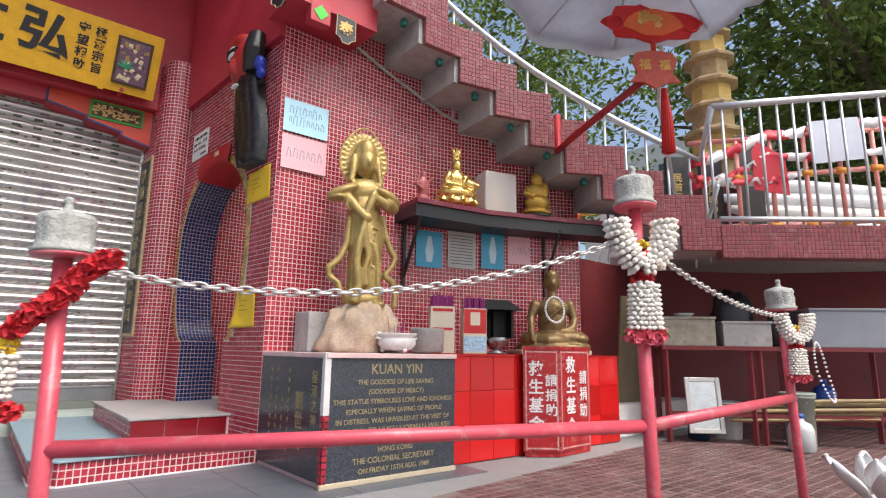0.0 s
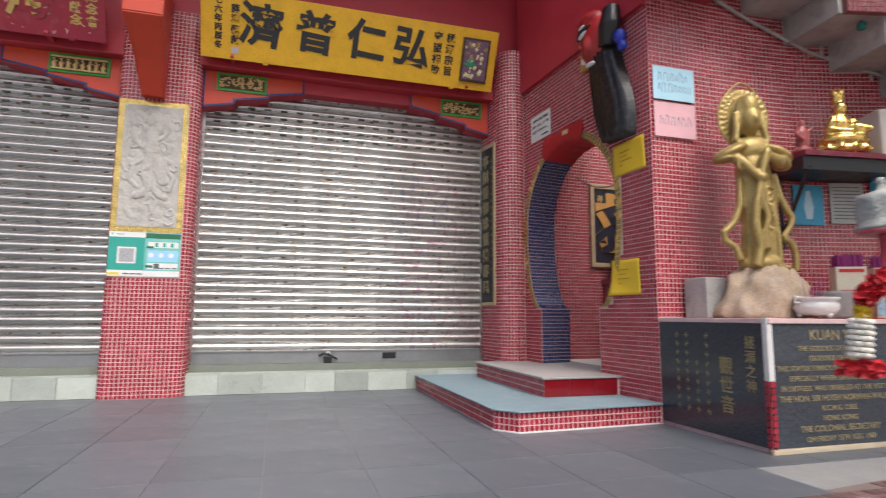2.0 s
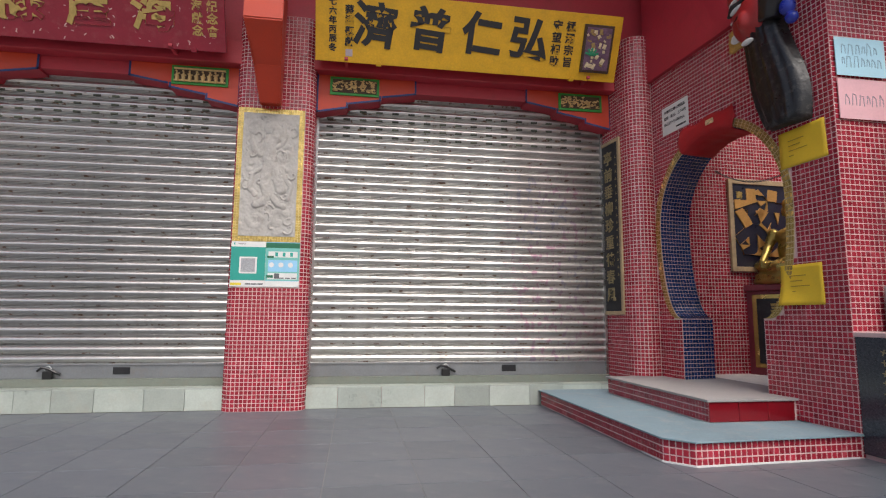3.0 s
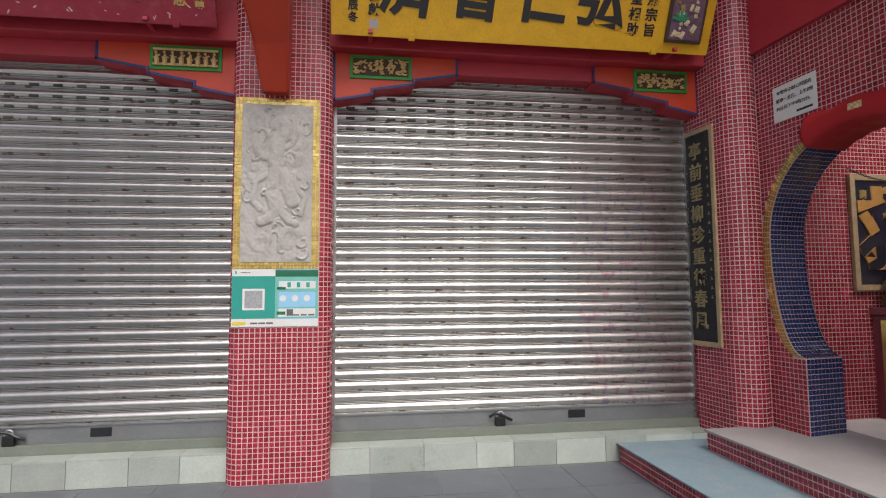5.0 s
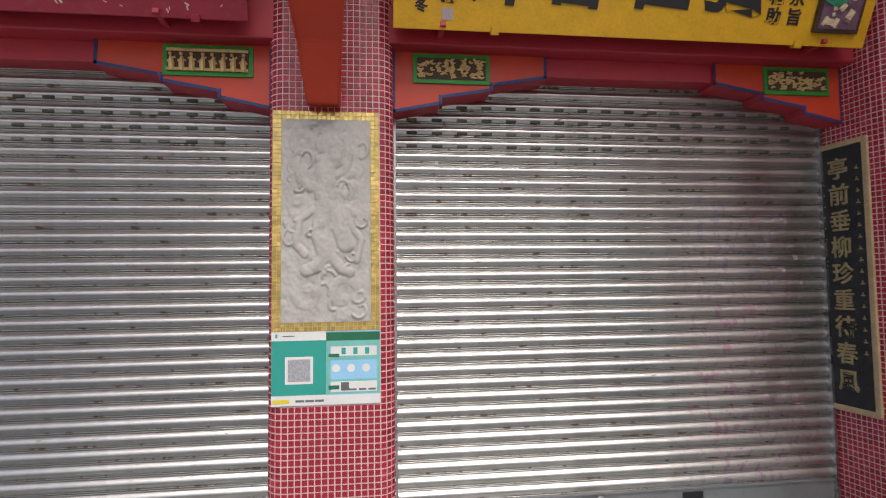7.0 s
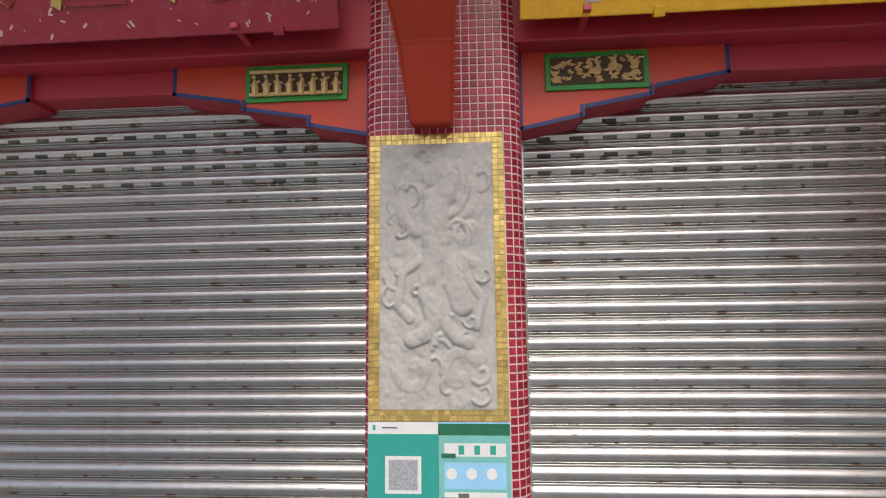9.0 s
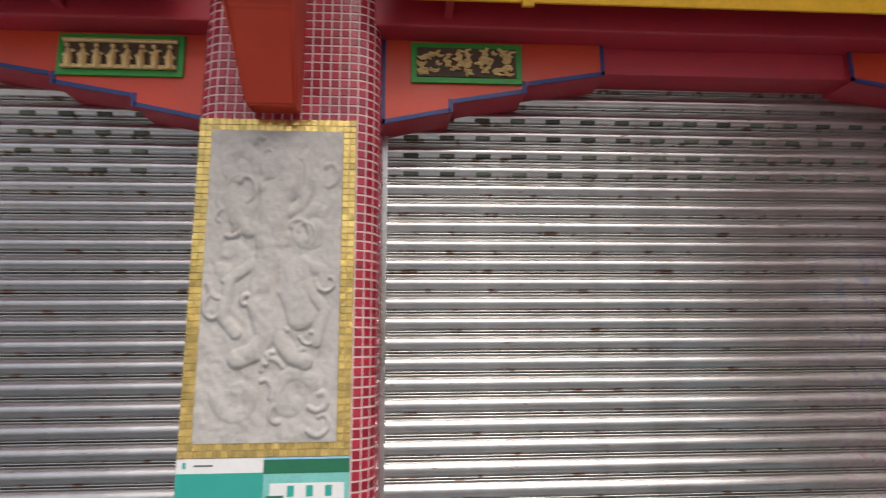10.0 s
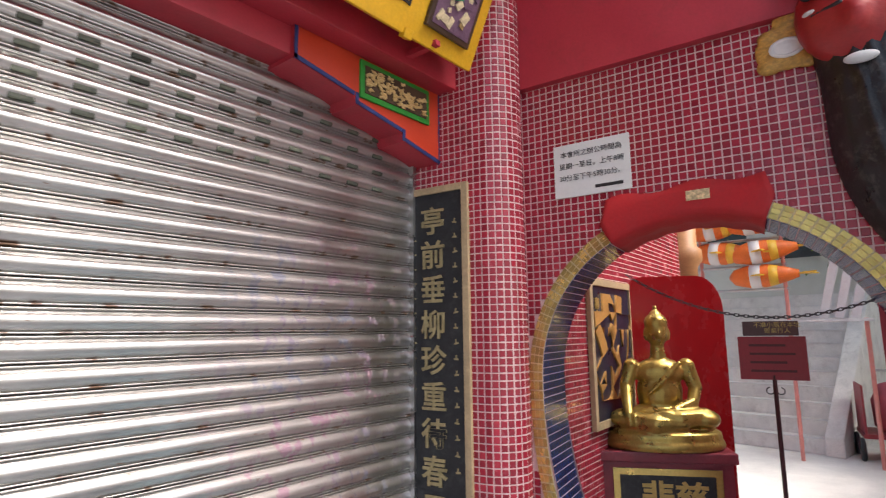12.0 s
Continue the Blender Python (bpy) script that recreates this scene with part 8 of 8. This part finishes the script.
    tagged(root, "red fan-shaped lucky ornament with a long tassel", "ornament")


ornament()
pole = part("red_pole", tube_bm([(5.02, 3.80, 3.62), (5.02, 3.80, 3.20), (5.0, 3.5, 3.32), (4.72, 2.5, 3.48)], [0.045, 0.045, 0.04, 0.035], 12), mat("red_enamel", (0.36, 0.02, 0.025), 0.35, vary=0.1), None, "", True)
tagged(pole, "red-painted pole reaching out from the stringer", "pole")

# ---------- the passage behind the gate ----------
passage = struct(box("floor_passage", 2.36, 4.0, -0.05, 30.0, 12.0, 0.365, mat("pale_concrete_floor", (0.78, 0.76, 0.72), 0.7, vary=0.15, scale=2, bump=0.1)), "pale concrete floor of the passage behind the gate", "floor")
PASS = math.degrees(math.atan(0.05))  # the passage wall's turn from the facade
WP = lambda u, off=0.0: (2.455 + u + 0.05 * off, 7.42 + 0.05 * u - off)
wall_passage = struct(extrude_path("wall_passage", [WP(0), WP(3.7), WP(3.7, -0.2), WP(0.0, -0.2)], 0.365, 4.2, GROUT), "red mosaic wall of the passage", "wall")
mosaic("mosaic_tile", [WP(0), WP(3.7)], 0.37, 4.2, RED_TILE, wall_passage)
struct(box("ceiling", 2.40, 4.95, 3.99, 3.1, 7.7, 4.2, RED_PAINT), "red-painted ceiling over the passage", "ceiling")
struct(box("wall_inner", 2.66, 4.95, 0.365, 3.6, 5.15, 3.3, RED_PAINT), "red-painted inner wall behind the stair", "wall")


def panel():
    m = pose(*WP(0.64, 0.008), 1.64, 90, 0, PASS)
    root = empty("calligraphy_panel", m)
    w, h = 1.0, 1.19
    local_box("board", m, 0.03, 0.03, 0, w - 0.03, h - 0.03, 0.025, mat("blue_black", (0.015, 0.017, 0.035), 0.35, vary=0.3, scale=6), root)
    for q in ((0, 0, 0.06, h), (w - 0.06, 0, w, h), (0.06, 0, w - 0.06, 0.06), (0.06, h - 0.06, w - 0.06, h)):
        local_box("frame", m, q[0], q[1], 0, q[2], q[3], 0.04, WOOD_FRAME, root, 0.004)
    text("救", 0.86, m @ pose(w * 0.5, h * 0.48, 0.028), mat("orange_gilt", (0.55, 0.30, 0.09), 0.4, metal=0.3, vary=0.15), root, "character", 0.035, 0.012)
    text("壽\n會", 0.10, m @ pose(0.16, h * 0.78, 0.028), GILT, root, "small_writing", 0.002, 0.003)
    tagged(root, "dark framed panel with one large orange-gilt character", "panel")


panel()


def pedestal():
    m = pose(3.79, 7.19, 0.395, 0, 0, -61.4)
    root = empty("statue_pedestal", m)
    MAR = mat("maroon_plinth", (0.22, 0.03, 0.045), 0.4, vary=0.15, stain=(0.3, 0.1, 0.1), amount=0.3)
    local_box("body", m, -0.49, -0.30, -0.03, 0.49, 0.30, 0.995, MAR, root, 0.012)
    local_box("slab", m, -0.52, -0.33, 0.995, 0.52, 0.33, 1.075, MAR, root, 0.012)
    local_box("front_panel", m, -0.40, -0.308, 0.06, 0.40, -0.30, 0.95, BOARD_BLACK, root, 0, "dark inset panel")
    for q in ((-0.40, 0.06, -0.35, 0.95), (0.35, 0.06, 0.40, 0.95), (-0.35, 0.90, 0.35, 0.95), (-0.35, 0.06, 0.35, 0.11)):
        local_box("gold_border", m, q[0], -0.314, q[1], q[2], -0.308, q[3], GOLD_TILE, root, 0.001, "gold mosaic border")
    text("悲慈", 0.25, m @ pose(0.05, -0.309, 0.72, 90), GILT, root, "character", 0.006, 0.004)
    tagged(root, "maroon statue pedestal with a gold-bordered panel", "pedestal")


pedestal()
tagged(seated_figure("buddha_statue", pose(3.72, 7.12, 1.468, 0, 0, -60) @ Matrix.Diagonal((0.90, 0.85, 0.94, 1)), BRONZE_GOLD, 0.012), "seated golden statue with crossed legs on the pedestal", "statue")
arch_out = [(-0.46, 0)] + [(-0.46, 1.40)] + [(-0.46 + 0.22 * (1 - math.cos(a)), 1.40 + 0.2 * math.sin(a)) for a in [math.pi / 2 * k / 6 for k in range(1, 7)]] + [(0.46 - 0.22 * (1 - math.cos(a)), 1.40 + 0.2 * math.sin(a)) for a in [math.pi / 2 * k / 6 for k in range(6, -1, -1)]] + [(0.46, 0)]
backb = prism("back_board", arch_out, 1, 0, 0.05, mat("glossy_red_board", (0.30, 0.008, 0.012), 0.25, vary=0.08, bump=0.03), None, "", 0.006)
backb.matrix_world = pose(4.22, 7.15, 0.365, 0, 0, -61.4) @ Matrix.Diagonal((0.98, 1, 1.58, 1))
tagged(backb, "glossy red board with a rounded top behind the statue", "board")


def sign_stand():
    m = pose(3.2, 6.2, 0.365, 0, 0, -80)
    root = empty("sign_stand", m)
    inv = root.matrix_world.inverted()
    o = [part("pole", tube_bm([(0, 0, 0.02), (0, 0, 1.74)], 0.014, 10), mat("dark_metal_pole", (0.08, 0.03, 0.03), 0.4, metal=0.5), None, "", True), part("foot", lathe_bm([(0.16, 0), (0.16, 0.012), (0.05, 0.03), (0.02, 0.05)], 20), BLACK, None, "", True)]
    for s in (-1, 1):
        o.append(part("scroll", tube_bm([(s * (0.03 + 0.022 * math.sin(a)), 0, 1.64 + 0.022 * math.cos(a)) for a in [5.0 * k / 10 for k in range(11)]], 0.004, 6), BLACK, None, "", True))
    for t in o:
        t.matrix_world = m
        t.parent = root
        t.matrix_parent_inverse = inv
    local_box("lower_plate", m, -0.195, -0.012, 1.71, 0.195, 0.012, 1.99, mat("sign_crimson", (0.30, 0.02, 0.03), 0.45, vary=0.1), root, 0.004)
    local_box("upper_plate", m, -0.16, -0.010, 1.995, 0.16, 0.010, 2.09, mat("sign_brown", (0.10, 0.045, 0.04), 0.45), root, 0.004, "dark brown plate")
    text("不准小販在本址\n營業行人", 0.038, m @ pose(0.04, -0.011, 2.045, 90), GILT, root, "writing", 0.0, 0.001)
    for i in range(4):
        local_box("writing", m, -0.13, -0.0135, 1.76 + 0.055 * i, 0.13 - 0.05 * (i % 2), -0.0121, 1.775 + 0.055 * i, mat("dark_writing", (0.1, 0.01, 0.01), 0.5) if i == 0 else bpy.data.materials["dark_writing"], root)
    tagged(root, "small crimson sign on a dark metal stand", "sign stand")


sign_stand()
IRON = mat("dark_iron_chain", (0.10, 0.09, 0.085), 0.5, metal=0.7)
CHAIN_SAVE, CHAIN = CHAIN, IRON
chain((2.56, 6.90, 2.77), (2.62, 5.45, 2.62), 0.22, 0.036)
CHAIN = CHAIN_SAVE

# the yard beyond: a concrete flight, koi lanterns, a cart
yard = struct(empty("stair_yard"), "broad concrete flight of steps in the sunlit yard", "stair")
# the yard's strong sunlight is put into this paler concrete colour
PALE_CON = mat("sun_brightened_concrete", (0.74, 0.73, 0.69), 0.85, vary=0.15, scale=3, bump=0.2, stain=(0.38, 0.36, 0.33), amount=0.5)
YARD = pose(10.15, 6.70, 0.365, 0, 0, -8)
for k in range(11):
    local_box("step", YARD, 0.30 * k, 0.0, 0.0, 5.0, 2.6, 0.25 * (k + 1), PALE_CON, yard, 0.015)
    local_box("nosing", YARD, 0.30 * k - 0.015, 0.0, 0.25 * (k + 1) - 0.002, 0.30 * k + 0.07, 2.6, 0.25 * (k + 1) + 0.008, WHITE_PAINT, yard, 0.004)
yw = prism("wall_yard", [(-0.12, 0.0), (5.0, 0.0), (5.0, 2.95), (3.2, 2.9), (-0.12, 0.3)], 1, -0.28, -0.01, PALE_CON, None, "", 0.02)
yw.matrix_world = YARD
struct(yw, "concrete side wall of the yard steps", "wall")
house = empty("yard_building", pose(20, 8, 0))
box("wall", 19.5, 2.0, 0.0, 22, 14, 9.0, mat("pale_render", (0.62, 0.62, 0.58), 0.8, vary=0.1, scale=1), house).matrix_parent_inverse = house.matrix_world.inverted()
for i in range(5):
    for j in range(2):
        box("window", 19.44, 3.0 + 2.1 * i, 4.6 + 2.2 * j, 19.5, 4.2 + 2.1 * i, 5.9 + 2.2 * j, mat("dark_pane", (0.06, 0.08, 0.09), 0.1) if i + j == 0 else bpy.data.materials["dark_pane"], house).matrix_parent_inverse = house.matrix_world.inverted()
tagged(house, "pale rendered building at the end of the yard", "building")
post = empty("wooden_post", pose(7.2, 7.82, 0.365))
part("shaft", lathe_bm([(0.20, 0), (0.20, 0.1), (0.16, 0.14), (0.15, 2.9), (0.22, 3.0), (0.22, 3.15), (0.16, 3.2), (0.16, 4.2)], 20), mat("orange_wood", (0.42, 0.20, 0.08), 0.5, vary=0.2, scale=6), post, "", True)
tagged(post, "orange-brown turned post in the passage", "post")


def koi(m, seed):
    root = empty("koi_lantern", m)
    inv = root.matrix_world.inverted()
    rnd = random.Random(seed)
    OR = bpy.data.materials.get("koi_orange") or mat("koi_orange", (0.75, 0.16, 0.02), 0.5, vary=0.2, scale=5)
    YE = bpy.data.materials.get("koi_yellow") or mat("koi_yellow", (0.80, 0.48, 0.04), 0.5, vary=0.2, scale=5)
    o = [part("body", lathe_bm([(0.03, -0.5), (0.13, -0.42), (0.19, -0.2), (0.19, 0.05), (0.13, 0.3), (0.06, 0.5)], 16), OR, None, "", True), part("band", lathe_bm([(0.195, -0.18), (0.20, -0.1), (0.195, -0.02)], 16), PAPER_WHITE, None, "white band", True),
         part("back_band", lathe_bm([(0.185, 0.06), (0.17, 0.15), (0.15, 0.22)], 16), YE, None, "yellow band", True), prism("tail", [(-0.03, 0.48), (-0.2, 0.75), (0.0, 0.66), (0.2, 0.75), (0.03, 0.48)], 1, -0.012, 0.012, YE, None)]
    for s in (-1, 1):
        o.append(prism("fin", [(s * 0.15, -0.2), (s * 0.34, 0.0), (s * 0.16, 0.05)], 1, -0.01, 0.01, YE, None))
    for t in o:
        t.matrix_world = m @ t.matrix_world
        t.parent = root
        t.matrix_parent_inverse = inv
    tagged(root, "orange and yellow fabric koi lantern on a rack", "lantern", "koi lanterns")


rack = struct(empty("lantern_rack"), "pale metal rack holding the koi lanterns", "rack")
for y in (5.95, 6.95, 8.2):
    part("upright", tube_bm([(9.5, y, 0.365), (9.5, y, 4.5 if y > 6.5 else 2.55)], 0.03, 8), PINK_PIPE, rack)
for z in (3.05, 3.45, 3.9):
    part("bar", tube_bm([(9.5, 6.9, z), (9.5, 8.3, z)], 0.025, 8), GALV, rack)
box("shelf", 9.3, 5.85, 2.5, 9.6, 7.0, 2.54, WHITE_PAINT, rack, 0.006)
for i, (y, z) in enumerate(((7.88, 4.12), (7.26, 4.15), (7.80, 3.68), (7.20, 3.66), (7.22, 3.26))):
    koi(pose(9.30, y, z, 84 + 5 * (i % 3), 0, 6 - 5 * (i % 3)), i)
for i in range(3):
    sl = box("wooden_batten", 0, 0, 0, 0.05, 0.12, 1.25, WHITE_PAINT, None, 0.006)
    sl.matrix_world = pose(9.4, 6.42 - 0.2 * i, 2.54, 14, 0, 0)
    tagged(sl, "leaning white-painted wooden batten in the yard", "batten", "white battens")


def cart():
    root = empty("hand_cart", pose(10.4, 5.75, 0.365, 0, 0, 10))
    RC = mat("cart_red", (0.30, 0.04, 0.05), 0.55, vary=0.2, scale=6)
    box("tray", -0.4, -0.5, 0.35, 0.4, 0.5, 0.42, RC, root, 0.01)
    for y in (-0.48, 0.45):
        box("side_board", -0.4, y, 0.42, 0.4, y + 0.03, 1.15, RC, root, 0.008)
    for x in (-0.3, 0.3):
        for y in (-0.52, 0.52):
            part("wheel", lathe_bm([(0.16, -0.03), (0.175, -0.015), (0.175, 0.015), (0.16, 0.03)], 18, None, pose(x, y, 0.175, 90)), BLACK, root, "", True)
    part("handle", tube_bm([(-0.4, 0.3, 1.1), (-0.6, 0.3, 1.4), (-0.6, -0.3, 1.4), (-0.4, -0.3, 1.1)], 0.02, 8), GALV, root, "", True)
    part("sack", lathe_bm([(0.2, 0.42), (0.3, 0.5), (0.32, 0.9), (0.2, 1.15), (0.05, 1.2)], 18), mat("rose_sack", (0.42, 0.10, 0.13), 0.7, vary=0.2, bump=0.3), root, "rose-coloured sack", True)
    tagged(root, "dark red hand cart loaded with a sack", "cart")


cart()


# ---------- trees ----------
def tree(name, x, y, z0, height, spread, leaves, seed, roots=0, size=0.13, label="broad green tree with dense small leaves", low=0.45):
    rnd = random.Random(seed)
    root = empty(name, pose(x, y, z0))
    bm = bmesh.new()
    tips = []
    tr = 0.05 * height ** 0.9
    trunk = [(0.25 * math.sin(k * 0.9 + seed), 0.2 * math.cos(k * 0.7 + seed), height * low * k / 5) for k in range(6)]
    tube_bm(trunk, [tr * (1.25 - 0.1 * k) for k in range(6)], 10, bm)
    top = Vector(trunk[-1])
    for i in range(11):
        a = 2 * math.pi * i / 11 + rnd.uniform(-0.25, 0.25)
        L = spread * rnd.uniform(0.6, 1.0)
        rise = height * (1 - low) * rnd.uniform(0.1, 0.85)
        p = [top + Vector((math.cos(a) * L * f + rnd.uniform(-0.15, 0.15), math.sin(a) * L * f + rnd.uniform(-0.15, 0.15), rise * f ** 0.8)) for f in (0, 0.35, 0.7, 1.0)]
        tube_bm(p, [tr * 0.55, tr * 0.36, tr * 0.2, tr * 0.08], 7, bm)
        tips += p[1:]
    part("trunk", bm, BARK, root, "", True)
    V, F = [], []
    clusters = []
    for t in tips:
        for _ in range(5):
            clusters.append((t + Vector((rnd.gauss(0, 1), rnd.gauss(0, 1), rnd.gauss(0, 0.8))) * spread * 0.20, spread * rnd.uniform(0.10, 0.22)))
    for i in range(leaves):
        c, r = clusters[rnd.randrange(len(clusters))]
        p = c + Vector((rnd.gauss(0, 0.6), rnd.gauss(0, 0.6), rnd.gauss(0, 0.42))) * r
        s = size * rnd.uniform(0.6, 1.25)
        m = Matrix.Translation(p) @ Euler((rnd.uniform(-1.1, 1.1), rnd.uniform(-1.1, 1.1), rnd.uniform(0, 6.28))).to_matrix().to_4x4()
        k = len(V)
        V += [m @ Vector(q) for q in ((0, -s, 0), (s * 0.42, 0, s * 0.12), (0, s, 0), (-s * 0.42, 0, s * 0.12))]
        F += [(k, k + 1, k + 2), (k, k + 2, k + 3)]
    ob = mesh_ob("crown", V, F, LEAF, root)
    if roots:
        bm = bmesh.new()
        for i in range(roots):
            t = tips[rnd.randrange(len(tips))] + Vector((rnd.uniform(-0.8, 0.8), rnd.uniform(-0.8, 0.8), 0))
            L = rnd.uniform(1.0, min(3.0, max(1.1, t.z - 0.3)))
            tube_bm([t, t + Vector((rnd.uniform(-0.1, 0.1), 0, -L * 0.5)), t + Vector((rnd.uniform(-0.15, 0.15), 0, -L))], [0.012, 0.009, 0.004], 4, bm)
        tagged(part("hanging_roots", bm, BARK, root, "thin brown hanging aerial roots"), kind="stuff")
    return tagged(root, label, "tree", "trees")


tree("banyan_tree", 11.6, 12.6, 2.0, 8.7, 5.1, 26000, 1, 70, 0.12, "banyan tree with hanging roots above the stair", 0.35)
tree("banyan_tree", 15.2, 2.3, 2.0, 9.2, 5.5, 30000, 2, 40, 0.125, "dense banyan tree behind the pagoda", 0.38)
tree("banyan_tree", 16.5, -1.4, 1.0, 9.6, 5.4, 16000, 3, 0, 0.145, "dense green tree beyond the landing", 0.4)

# out of view: an assumed eave added to shade the porch, and a closing wall
struct(box("eave_roof", -9.4, 5.7, 6.2, 2.9, 8.6, 6.45, RED_PAINT), "assumed red eave slab, out of view over the porch", "roof")
# bulk added out of view to keep sun off the porch
mass = struct(box("wall_pavilion", -9.0, 8.42, 0.0, 2.3, 13.0, 12.0, RED_PAINT), "unseen red bulk added behind the shutters to block sun", "wall")
